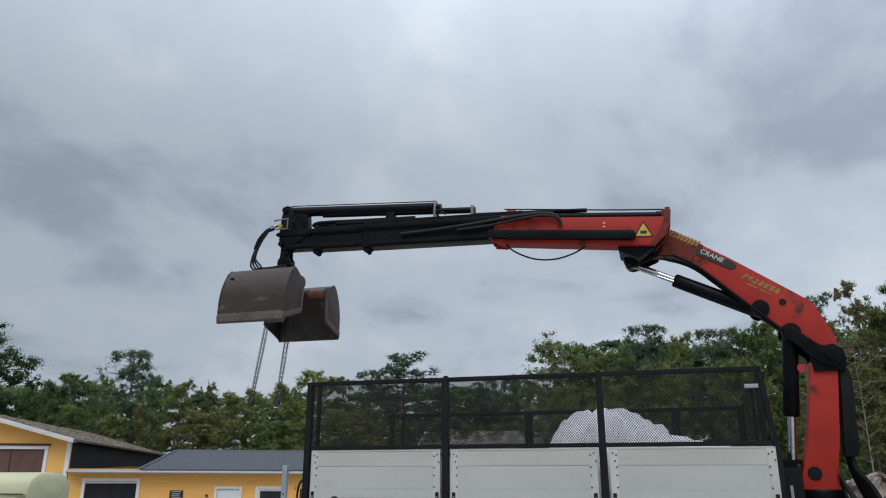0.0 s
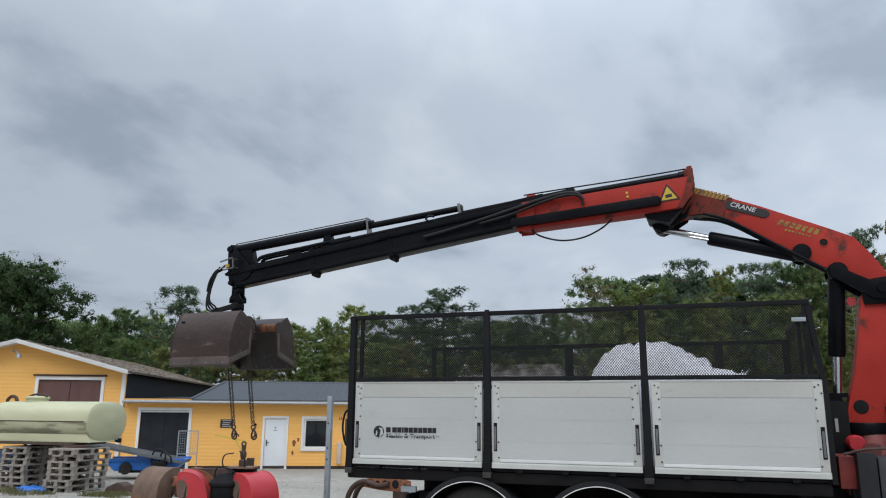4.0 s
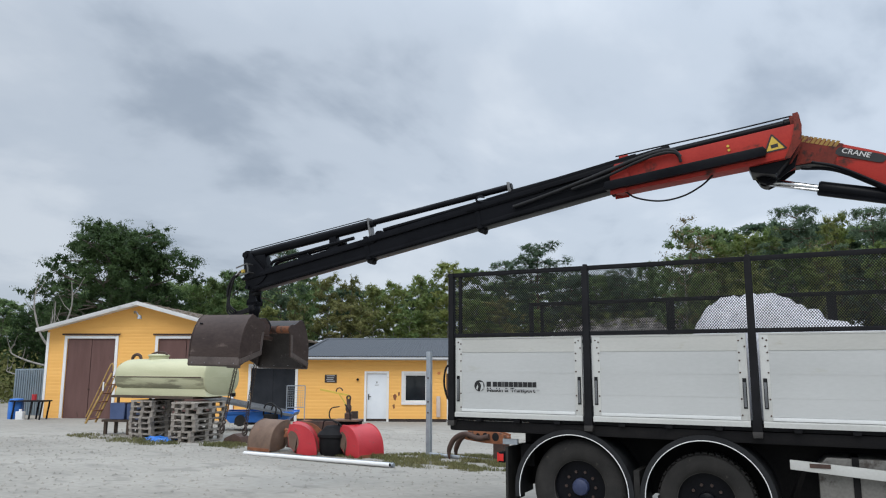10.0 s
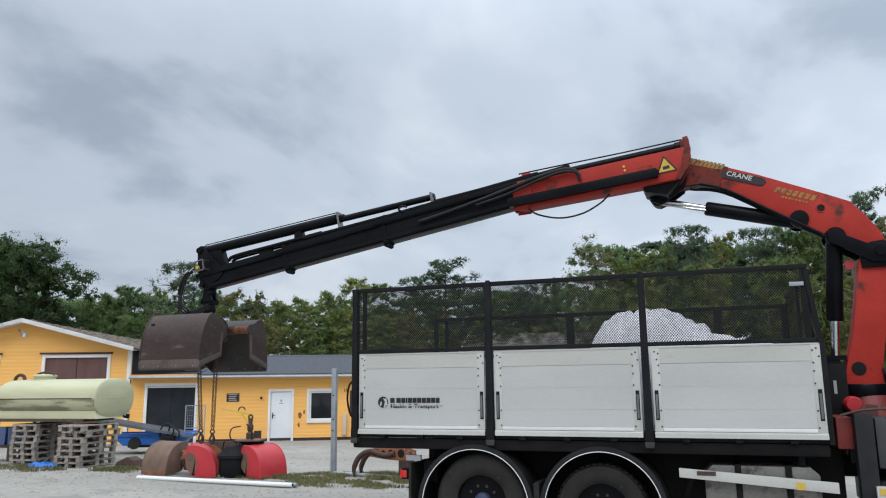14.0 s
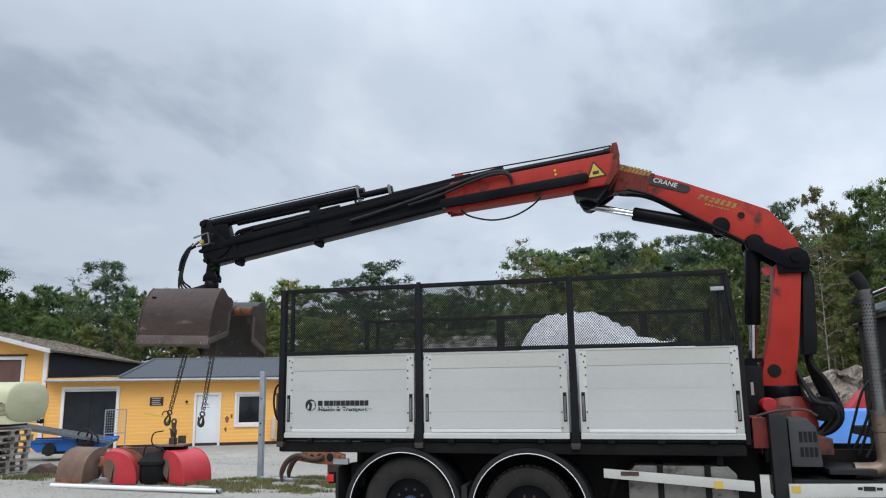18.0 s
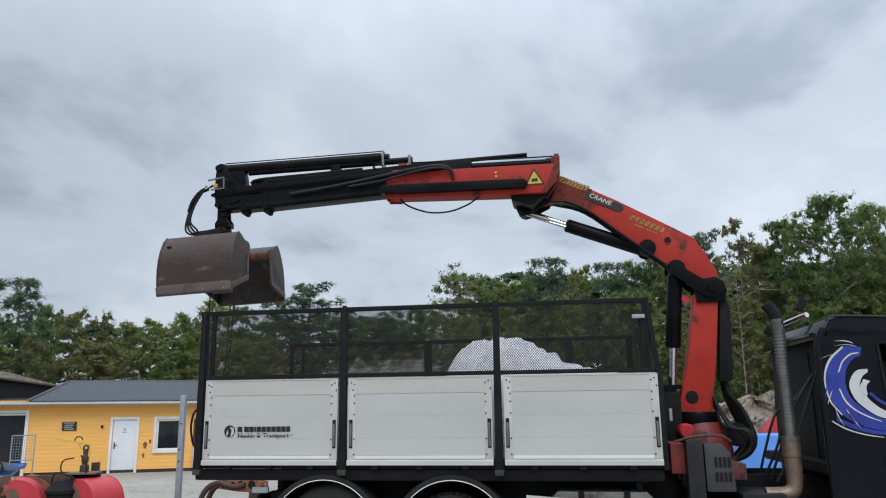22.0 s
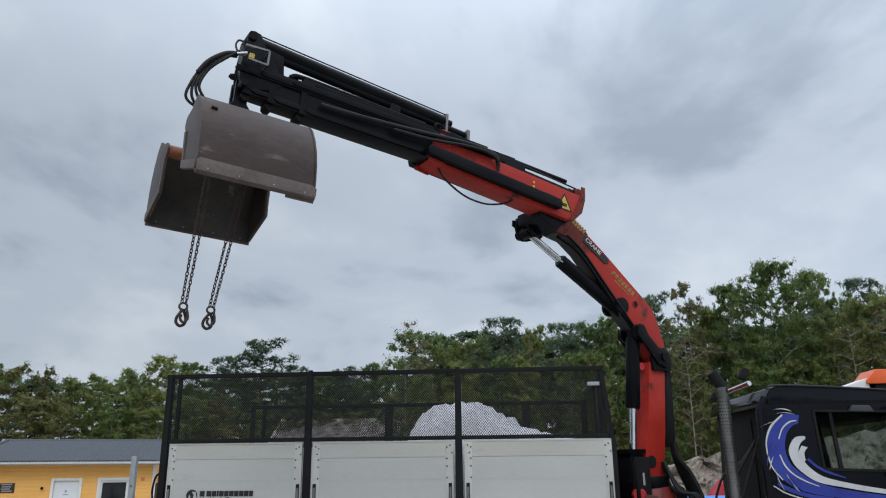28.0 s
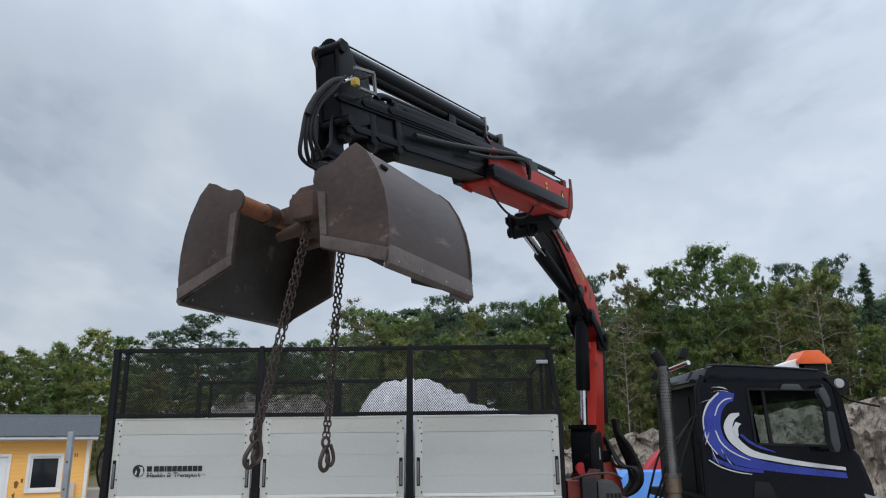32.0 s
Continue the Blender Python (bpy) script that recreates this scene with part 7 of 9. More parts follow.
def build_tank():
    t = thing("plastic_tank", pose(-12.38, 7.50, 0.935, 0, 0, 3), "pale green fibreglass tank with a dirty seam, lying on stacked pallets", "tank")
    L, n, W, H, ZC = 1.70, 40, 0.72, 0.50, 0.585

    def ring(x, k, a0, a1, m):
        pts = []
        for i in range(m + 1):
            a = a0 + (a1 - a0) * i / m
            c, q = math.cos(a), math.sin(a)
            e = 0.8
            pts.append((x, W * k * math.copysign(abs(c) ** e, c), ZC + H * k * math.copysign(abs(q) ** e, q)))
        return pts

    stations = ((-L, 0.0), (-L, 0.5), (-L + 0.03, 0.72), (-L + 0.10, 0.88), (-L + 0.22, 0.97), (-L + 0.4, 1.0), (0.0, 1.0), (L - 0.02, 1.0), (L, 0.99), (L + 0.012, 0.955), (L + 0.03, 0.9), (L + 0.07, 0.6), (L + 0.09, 0.0))
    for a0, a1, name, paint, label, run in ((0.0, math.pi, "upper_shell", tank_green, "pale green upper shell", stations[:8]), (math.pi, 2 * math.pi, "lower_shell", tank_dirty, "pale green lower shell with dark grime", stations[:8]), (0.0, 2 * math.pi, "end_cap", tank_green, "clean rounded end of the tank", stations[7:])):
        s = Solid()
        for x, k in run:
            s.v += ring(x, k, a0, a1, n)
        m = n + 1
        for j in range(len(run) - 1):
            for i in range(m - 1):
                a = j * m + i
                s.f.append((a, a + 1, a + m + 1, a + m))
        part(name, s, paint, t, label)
    part("seam", Solid().tube([(-L + 0.25, -W * 0.985, ZC), (-L + 0.4, -W - 0.002, ZC), (L - 0.1, -W - 0.002, ZC)], 0.012, 8), rust_dark, t, "dark dirty seam")
    part("end_seam", Solid().tube([(L + 0.012, -W * 0.955, ZC), (L + 0.07, -W * 0.6, ZC), (L + 0.09, 0, ZC), (L + 0.07, W * 0.6, ZC)], 0.007, 6), tank_green, t, "moulded seam")
    part("skirt", Solid().prism([(-L + 0.10, 0.07), (L + 0.02, 0.07), (L - 0.06, 0.30), (-L + 0.18, 0.30)], -0.62, 0.60), tank_green, t, "moulded foot of the tank", bevel=0.03)
    part("saddle", Solid().box(-1.66, 1.30, -0.66, 0.5, 0.0, 0.07), brown_wood, t, "dark planks under the tank", bevel=0.01)
    part("filler_cap", Solid().lathe([(0.0, 1.05), (0.27, 1.05), (0.27, 1.15), (0.30, 1.16), (0.30, 1.19), (0.24, 1.22), (0.0, 1.23)], 22, (-0.62, 0, 0), "z"), tank_green, t, "filler dome")
    part("hose", Solid().tube(smooth_path([(-1.50, -0.1, 1.0), (-1.52, -0.1, 1.12), (-1.40, -0.1, 1.21), (-1.25, -0.1, 1.18), (-1.18, -0.1, 1.03)]), 0.045, 8), rust_dark, t, "brown hose bend")
    part("cap_handle", Solid().tube(smooth_path([(-0.98, 0, 1.04), (-0.92, 0, 1.20), (-0.70, 0, 1.27), (-0.42, 0, 1.26), (-0.32, 0, 1.20)]), 0.028, 8), rust_dark, t, "dark lid clamp")
    part("end_valve", Solid().tube([(L - 0.02, 0.35, 0.10), (L + 0.10, 0.4, 0.06)], 0.03, 8).lathe([(0.0, 0.0), (0.05, 0.0), (0.05, 0.1), (0.0, 0.1)], 10, (L + 0.1, 0.4, 0.05), "z"), black_matt, t, "black drain valve")


build_tank()


def build_steps():
    t = thing("step_ladder", at_ground(-14.6, 7.1, 20), "old yellow metal step ladder leaning on a dark work platform", "ladder")
    for y in (-0.25, 0.25):
        part("rail", Solid().bar((-0.45, y, 0.32), (0.25, y, 1.75), 0.04, 0.05), ladder_paint, t, bevel=0.005)
        part("hand_rail", Solid().tube(smooth_path([(-0.45, y, 0.5), (-0.1, y, 1.3), (0.18, y, 1.95), (0.27, y, 2.0), (0.28, y, 1.8)]), 0.018, 8), ladder_paint, t)
    for k in range(6):
        x, z = -0.40 + 0.12 * k, 0.42 + 0.245 * k
        part("tread", Solid().box(x - 0.06, x + 0.06, -0.24, 0.24, z, z + 0.025), rust, t)
    part("notice", Solid().box(0.02, 0.06, -0.30, -0.285, 1.25, 1.5), decal_white, t, "white card")
    p = thing("work_platform", at_ground(-14.25, 7.75, 20), "dark wooden work platform on thin legs beside the pallets", "platform")
    part("deck", Solid().box(-0.75, 0.75, -0.35, 0.35, 0.36, 0.43), brown_wood, p, bevel=0.008)
    for x in (-0.65, 0.05, 0.65):
        part("leg", Solid().box(x - 0.04, x + 0.04, -0.32, -0.24, -0.05, 0.36), brown_wood, p)
        part("leg", Solid().box(x - 0.04, x + 0.04, 0.24, 0.32, -0.05, 0.36), brown_wood, p)
    part("upper_shelf", Solid().box(-0.35, 0.75, -0.35, 0.35, 1.08, 1.14), brown_wood, p)
    part("upright", Solid().box(-0.33, -0.27, -0.33, -0.27, 0.43, 1.08), brown_wood, p)
    part("upright", Solid().box(0.66, 0.72, -0.33, -0.27, 0.43, 1.08), brown_wood, p)
    b = Solid()
    b.prism([(-0.22, 0.0), (0.22, 0.0), (0.24, 0.42), (0.22, 0.47), (-0.22, 0.47), (-0.24, 0.42)], -0.2, 0.2)
    first = single("blue_crate", b, grey_paint_blue, at_ground(-14.45, 7.50, 20, 0.43), "dull blue plastic crate on the work platform", "crate", "crates on the platform", bevel=0.025)
    copy_thing(first, at_ground(-13.96, 7.68, 20, 0.43))
    mtr = thing("engine_pump", at_ground(-14.05, 7.45, 20, 1.14), "small grey engine pump on the platform shelf", "pump")
    part("pump_body", Solid().box(-0.18, 0.12, -0.14, 0.14, 0.0, 0.25), galv, mtr, bevel=0.03)
    part("pump_wheel", Solid().lathe([(0.0, -0.2), (0.13, -0.2), (0.13, -0.15), (0.0, -0.15)], 18, (0, 0, 0.2)), black_matt, mtr)



build_steps()


def build_sheet():
    s = Solid()
    n, m = 16, 9
    for j in range(m):
        for i in range(n):
            x, y = i / (n - 1) * 0.78 - 0.39, j / (m - 1) * 0.5 - 0.25
            e = min(i, n - 1 - i, j, m - 1 - j)
            z = 0.02 if e == 0 else 0.075 + 0.08 * noise.noise((x * 5, y * 6, 1)) + 0.05 * noise.noise((x * 12, y * 12, 2))
            s.v.append((x * (1 + 0.1 * noise.noise((y * 4, 0, 3))), y, max(0.015, z)))
    for j in range(m - 1):
        for i in range(n - 1):
            a = j * n + i
            s.f.append((a, a + 1, a + n + 1, a + n))
    rim = list(range(n)) + [n * (j + 1) - 1 for j in range(1, m)] + [n * m - 1 - i for i in range(1, n)] + [n * (m - 1 - j) for j in range(1, m - 1)]
    o = len(s.v)
    s.v += [(s.v[k][0], s.v[k][1], -0.03) for k in rim]
    for k in range(len(rim)):
        s.f.append((rim[k], o + k, o + (k + 1) % len(rim), rim[(k + 1) % len(rim)]))
    single("blue_tarp", s, blue_paint, at_ground(-11.75, 6.55, 18), "crumpled blue tarp on the ground against the pallets", "tarp")


build_sheet()


def half_shell(paint, inside, label):
    """One quarter-round bucket half, 0.8 m long, standing on its lip; mouth towards +x."""
    t = thing("grab_bucket", pose(0, 0, 0), label, "grab bucket")
    n, L, R, H = 14, 0.36, 0.56, 0.70
    prof = [(0.40 - R * math.sin(math.pi / 2 * i / n) ** 0.9, 0.02 + (H - 0.02) * math.cos(math.pi / 2 * i / n) ** 0.8) for i in range(n + 1)]
    part("back_plate", Solid().prism(prof + [(b[0] * 0.955 + 0.018, b[1] * 0.965) for b in prof[::-1]], -L, L), paint, t)
    for e in (-1, 1):
        part("cheek", Solid().prism(prof + [(0.02, 0.0), (0.30, 0.05), (0.46, 0.22), (0.50, 0.50), (0.46, 0.70)], e * L, e * (L + 0.025)), paint, t, bevel=0.004)
        part("cheek_rim", Solid().tube([(x, e * (L + 0.014), z) for x, z in prof], 0.016, 6), paint, t)
        arc = [(0.44 - 0.20 * math.sin(q), 0.30 + 0.26 * math.cos(q)) for q in np.linspace(0.05, 2.6, 12)]
        part("worn_edge", Solid().prism(arc + [(0.28, 0.055), (0.455, 0.225), (0.49, 0.48)], e * (L + 0.0255), e * (L + 0.0285)), rust_dusty, t, "bare worn steel edge")
    part("lip", Solid().box(prof[-1][0] - 0.012, prof[-1][0] + 0.045, -L - 0.02, L + 0.02, 0.0, 0.07), inside, t, "worn steel lip", bevel=0.004)
    part("arm", Solid().prism([(0.30, 0.60), (0.58, 0.50), (0.62, 0.38), (0.30, 0.42)], -0.12, 0.12), inside, t, bevel=0.01)
    return t


def build_ground_grabs():
    a = half_shell(rust_dusty, rust, "rusty brown clamshell bucket half standing on gravel")
    a.matrix_basis = at_ground(-7.98, 6.2, 82)
    b = half_shell(rust, rust, "rusty orange clamshell bucket half standing on gravel")
    b.matrix_basis = at_ground(-7.05, 7.15, 215)
    c = half_shell(bucket_red, rust, "bright red clamshell bucket half with worn lip on gravel")
    c.matrix_basis = at_ground(-6.72, 6.35, 212)
    d = half_shell(bucket_red, rust, "bright red clamshell bucket half standing on gravel")
    d.matrix_basis = at_ground(-5.34, 6.6, 165)
    e = thing("hydraulic_grab", at_ground(-6.12, 6.6, 15), "black and grey hydraulic grab lying between red buckets", "grab")
    part("motor_pot", Solid().lathe([(0.0, 0.0), (0.26, 0.0), (0.31, 0.06), (0.33, 0.40), (0.37, 0.42), (0.37, 0.48), (0.33, 0.51), (0.18, 0.66), (0.0, 0.68)], 24, (-0.08, -0.10, 0), "z"), black_matt, e, "black round motor housing")
    part("pivot_ears", Solid().box(-0.46, 0.30, -0.06, 0.02, 0.40, 0.52), rust_dark, e, bevel=0.01)
    part("head_frame", Solid().prism([(0.02, 0.50), (0.48, 0.50), (0.48, 0.76), (-0.06, 0.76)], 0.05, 0.30), black_matt, e, "black head frame", bevel=0.02)
    part("top_plate", Solid().box(-0.12, 0.50, -0.12, 0.32, 0.762, 0.80), rust_dusty, e, "dull grey-brown top plate", bevel=0.008)
    part("ram", Solid().tube([(0.15, 0.0, 0.58), (0.50, -0.02, 0.52)], 0.05, 12), galv, e, "steel ram")
    part("rotator", Solid().lathe([(0.0, 0.80), (0.09, 0.80), (0.09, 0.93), (0.05, 0.96), (0.07, 1.02), (0.07, 1.10), (0.045, 1.14), (0.055, 1.26), (0.0, 1.27)], 16, (0.2, 0.1, 0), "z"), rust_dark, e, "rusty rotator")
    part("hook_eye", Solid().tube([(0.2 + 0.045 * math.cos(q), 0.1, 1.29 + 0.05 * math.sin(q)) for q in np.linspace(0, 6.283, 15)], 0.02, 6), rust_dark, e)
    part("hoses", Solid().tube(smooth_path([(0.05, -0.1, 1.1), (-0.15, -0.12, 1.05), (-0.18, -0.12, 0.85), (0.0, -0.12, 0.72)]), 0.015, 6).tube(smooth_path([(0.18, -0.1, 1.15), (0.3, -0.12, 1.0), (0.32, -0.12, 0.8)]), 0.015, 6).tube(smooth_path([(-0.3, -0.25, 0.6), (-0.2, -0.35, 0.8), (0.1, -0.32, 0.75), (0.3, -0.3, 0.5)]), 0.015, 6), hose_rubber, e)
    g = thing("bucket_frame", at_ground(-7.30, 6.50, 18), "rusty bucket linkage between bucket halves", "bucket linkage")
    part("cross_tube", Solid().tube([(-0.1, -0.3, 0.48), (0.1, 0.3, 0.50)], 0.05, 10).tube([(-0.25, 0, 0.5), (0.3, 0, 0.42)], 0.045, 10), rust, g)
    part("frame_plate", Solid().prism([(-0.2, 0.1), (0.2, 0.05), (0.12, 0.6), (-0.1, 0.6)], -0.03, 0.03), rust_dark, g)
    p = thing("steel_plate", at_ground(-6.6, 7.1, 20), "dark folded steel plate behind the buckets", "steel plate")
    part("plate", Solid().box(-0.9, 0.1, -0.05, 0.05, 0.35, 0.72), rust_dark, p, bevel=0.01)
    part("plate_foot", Solid().box(-0.8, -0.7, -0.04, 0.04, 0.0, 0.35).box(-0.1, 0.0, -0.04, 0.04, 0.0, 0.35), rust_dark, p)


build_ground_grabs()


ramp_grey = surface("dull_grey_aluminium", (0.10, 0.108, 0.118), (0.18, 0.19, 0.20), 4, 0.5, 0.4, 0.05, 50)


def build_trailer():
    t = thing("blue_skip", at_ground(-12.6, 11.5, 28, 0.16), "low blue steel skip trailer with a grey ramp on top", "trailer")
    part("tub", Solid().prism([(-1.15, 0.36), (-0.85, 0.10), (0.85, 0.10), (1.15, 0.36), (1.15, 0.42), (-1.15, 0.42)], -0.55, 0.55), blue_paint, t, "blue tub", bevel=0.02)
    part("rim", Solid().box(-1.2, 1.2, -0.6, -0.54, 0.38, 0.46).box(-1.2, 1.2, 0.54, 0.6, 0.38, 0.46), blue_paint, t)
    for x in (-0.5, 0.5):
        part("wheel", Solid().lathe([(0.0, -0.7), (0.17, -0.7), (0.18, -0.66), (0.18, -0.62), (0.0, -0.6)], 18, (x, 0, 0.18)), rubber, t)
        part("wheel", Solid().lathe([(0.0, 0.6), (0.18, 0.62), (0.18, 0.68), (0.17, 0.7), (0.0, 0.7)], 18, (x, 0, 0.18)), rubber, t)
    part("axle_frame", Solid().box(-0.7, 0.7, -0.6, 0.6, 0.05, 0.12), chassis_black, t)
    r = thing("metal_ramp", pose(-12.85, 11.15, 0.52, 0, 11, 28), "dark grey ribbed loading ramp leaning on the skip", "ramp")
    for q in (-0.62, -0.36, -0.10, 0.16, 0.42, 0.62):
        part("side_rail", Solid().box(-1.7, 1.6, q - 0.04, q + 0.04, 0, 0.08), ramp_grey, r)
    part("deck", Solid().box(-1.65, 1.55, -0.6, 0.6, -0.01, 0.018), ramp_grey, r)
    rung = part("rung", Solid().box(-0.015, 0.015, -0.60, 0.60, 0.02, 0.05), ramp_grey, r)
    rung.matrix_basis = pose(-1.4, 0, 0)
    for k in range(1, 20):
        again(rung, r, pose(-1.4 + 0.145 * k, 0, 0))
    c = thing("mesh_crate", at_ground(-11.55, 12.0, 28), "grey wire mesh crate standing behind the skip", "crate")
    part("crate_frame", Solid().bar((-0.3, 0, 0.0), (-0.3, 0, 1.45), 0.03, 0.03).bar((0.3, 0, 0.0), (0.3, 0, 1.45), 0.03, 0.03).bar((-0.3, 0, 1.45), (0.3, 0, 1.45), 0.03, 0.03).bar((-0.3, 0, 0.75), (0.3, 0, 0.75), 0.03, 0.03), galv, c)
    s = Solid()
    for k in range(1, 9):
        s.bar((-0.3 + k * 0.066, 0, 0.75), (-0.3 + k * 0.066, 0, 1.45), 0.006, 0.006)
        s.bar((-0.3, 0, 0.75 + k * 0.078), (0.3, 0, 0.75 + k * 0.078), 0.006, 0.006)
    part("wires", s, galv, c)
    h = thing("hydraulic_unit", at_ground(-11.75, 11.0, 0), "tangle of black hydraulic hoses and pump in front of the skip", "hydraulic pump")
    part("pump", Solid().box(-0.18, 0.18, -0.15, 0.15, 0.0, 0.55), black_matt, h, bevel=0.03)
    part("hoses", Solid().tube(smooth_path([(-0.3, 0, 0.5), (-0.25, 0, 0.8), (0.0, 0, 0.9), (0.2, 0, 0.75), (0.15, 0, 0.5)]), 0.025, 8).tube(smooth_path([(-0.1, 0.1, 0.5), (0.0, 0.1, 0.8), (0.3, 0.1, 0.7), (0.35, 0.1, 0.45)]), 0.025, 8), hose_rubber, h)


build_trailer()


def build_small():
    p = thing("white_pole", pose(-5.75, 5.1, ground_z(-5.75, 5.1) + 0.045, 0, 0, -4.0), "long white plastic-coated pole lying on gravel", "pole")
    part("pipe", Solid().tube([(-2.0, 0.02, -0.01), (0.2, 0.0, -0.005), (2.0, 0.0, 0.0)], 0.043, 14), decal_white, p)
    part("second_pipe", Solid().tube([(-1.95, 0.13, -0.02), (2.03, 0.10, -0.01)], 0.045, 12), galv, p, "grey steel pipe")
    part("end_hole", Solid().lathe([(0.0, 2.0), (0.032, 2.0), (0.032, 2.004), (0.0, 2.004)], 12, (0, 0.0, 0.0), "x"), black_matt, p)
    g = thing("gate_post", at_ground(-4.28, 7.64, 0), "galvanised steel post with a long pipe along the ground", "post")
    part("post", Solid().box(-0.055, 0.055, -0.055, 0.055, -0.1, 2.42), galv, g, bevel=0.006)
    part("foot_plate", Solid().box(-0.11, 0.11, -0.11, 0.11, -0.02, 0.02), galv, g)
    part("ground_pipe", Solid().tube([(0.06, -0.05, 0.06), (1.7, -0.45, 0.05), (3.4, -0.8, 0.07)], 0.04, 10), galv, g, "grey pipe on the ground")
    part("upper_pipe", Solid().tube([(1.5, 0.4, 0.15), (3.4, 0.25, 0.34)], 0.018, 8), white_paint, g)
    bolt = Solid()
    for z in (1.0, 1.25, 1.8):
        bolt.lathe([(0.0, -0.056), (0.02, -0.056), (0.02, -0.07), (0.0, -0.07)], 6, (0, 0, z))
    part("bolts", bolt, rust_dark, g)
    # timber grapple lying behind the truck
    t = thing("timber_grapple", at_ground(-2.75, 7.3, -12, -0.06), "rusty timber grapple with curved tines lying on grass", "grapple")
    for k, y in enumerate((-0.12, 0.14)):
        part("tine", Solid().tube(smooth_path([(-0.85, y, 0.03), (-0.86, y, 0.25), (-0.70, y, 0.50), (-0.40, y, 0.62), (-0.05, y, 0.55), (0.25, y, 0.60)]), [0.012, 0.020, 0.030, 0.038, 0.044, 0.050, 0.055] + [0.06] * 24, 10), rust_dark, t, "rusty curved tine")
    part("grapple_frame", Solid().prism([(-0.45, 0.50), (0.0, 0.46), (0.62, 0.44), (0.66, 0.66), (0.3, 0.74), (-0.35, 0.70)], -0.10, -0.06).prism([(-0.45, 0.50), (0.0, 0.46), (0.62, 0.44), (0.66, 0.66), (0.3, 0.74), (-0.35, 0.70)], 0.08, 0.12), rust, t, "rusty side frames", bevel=0.01)
    for x, q in ((-0.30, 0.08), (-0.07, 0.055), (0.13, 0.075), (0.40, 0.09)):
        part("frame_hole", Solid().lathe([(0.0, -0.101), (q, -0.101), (q, -0.104), (0.0, -0.104)], 14, (x, 0, 0.60)), black_matt, t)
    part("grapple_ram", Solid().tube([(-0.3, 0.0, 0.62), (0.7, 0.0, 0.58)], 0.055, 12), rust, t)
    part("ground_prop", Solid().box(0.35, 0.6, -0.12, 0.14, 0.0, 0.46), rust_dark, t)
    # yellow engine hoist by the wall
    y = thing("engine_hoist", SITE @ pose(-4.35, -1.3, 0.02), "small yellow engine hoist standing by the yellow wall", "hoist")
    part("mast", Solid().box(0.42, 0.50, -0.04, 0.04, 0.0, 1.05), pale_yellow, y)
    part("jib", Solid().bar((0.48, 0, 1.05), (-0.65, 0, 1.28), 0.06, 0.07), pale_yellow, y)
    part("brace", Solid().bar((0.45, 0, 0.6), (0.1, 0, 1.1), 0.05, 0.05), pale_yellow, y)
    part("foot", Solid().box(0.30, 0.62, -0.35, 0.35, 0.0, 0.08), pale_yellow, y)
    part("hook_loop", Solid().tube([(0.1 + 0.12 * math.cos(q), 0, 1.22 + 0.12 * math.sin(q)) for q in np.linspace(0, 3.4, 12)], 0.025, 6), rust_dark, y)
    bd = thing("bin_box", SITE @ pose(-3.75, -0.75, 0.02), "small dark box beside the white door", "box")
    part("box_body", Solid().box(-0.10, 0.16, -0.12, 0.12, 0.0, 0.42), sign_dark, bd, bevel=0.01)
    # far left of the garage
    tb = thing("work_table", SITE @ pose(-16.35, -1.2, -0.2), "black metal work table in front of the garage", "table")
    part("tabletop", Solid().box(-0.75, 0.62, -0.3, 0.3, 1.0, 1.05), black_matt, tb)
    for x in (-0.68, 0.0, 0.42):
        part("leg", Solid().bar((x, -0.25, 0.0), (x + 0.12, -0.25, 1.0), 0.05, 0.05), black_matt, tb)
        part("leg", Solid().bar((x, 0.25, 0.0), (x + 0.12, 0.25, 1.0), 0.05, 0.05), black_matt, tb)
    single("blue_barrel", Solid().lathe([(0.0, 0.0), (0.25, 0.0), (0.28, 0.1), (0.28, 0.75), (0.24, 0.88), (0.0, 0.9)], 20, (0, 0, 0), "z"), blue_paint, SITE @ pose(-17.05, -1.1, 0.02), "bright blue plastic barrel by the table", "barrel")
    single("white_canister", Solid().box(-0.14, 0.14, -0.1, 0.1, 0.0, 0.42).box(-0.05, 0.05, -0.04, 0.04, 0.42, 0.5), decal_white, SITE @ pose(-16.65, -1.45, 0.02), "white plastic canister under the table", "canister", bevel=0.02)
    single("pink_tin", Solid().lathe([(0.0, 0.0), (0.09, 0.0), (0.09, 0.22), (0.0, 0.22)], 14, (0, 0, 0), "z"), bucket_red, SITE @ pose(-16.3, -1.2, 0.86), "small red tin on the work table", "tin")
    c = thing("storage_container", SITE @ pose(-18.75, 3.0, -0.25), "grey-blue corrugated storage container beside the garage", "container")
    s = Solid()
    for k in range(16):
        s.box(-0.3 + k * 0.1, -0.25 + k * 0.1, -1.04, -1.0, 0.1, 2.25)
    part("container_body", Solid().box(-0.35, 1.35, -1.0, 4.0, 0.05, 2.3), grey_paint, c, "grey-blue container body", bevel=0.01)
    part("corrugation", s, grey_paint, c)
    part("sand_heap", Solid().lathe([(0.0, 0.0), (1.2, 0.0), (0.8, 0.6), (0.3, 1.2), (0.0, 1.3)], 18, (0, 0, 0), "z"), concrete, thing("gravel_heap", SITE @ pose(-19.6, -0.2, -0.02), "pale heap of gravel beside the container", "gravel heap"), "pale gravel")
    st = thing("scrap_lump", at_ground(-9.75, 7.2, 0), "brown rusty lump lying in dry grass", "scrap")
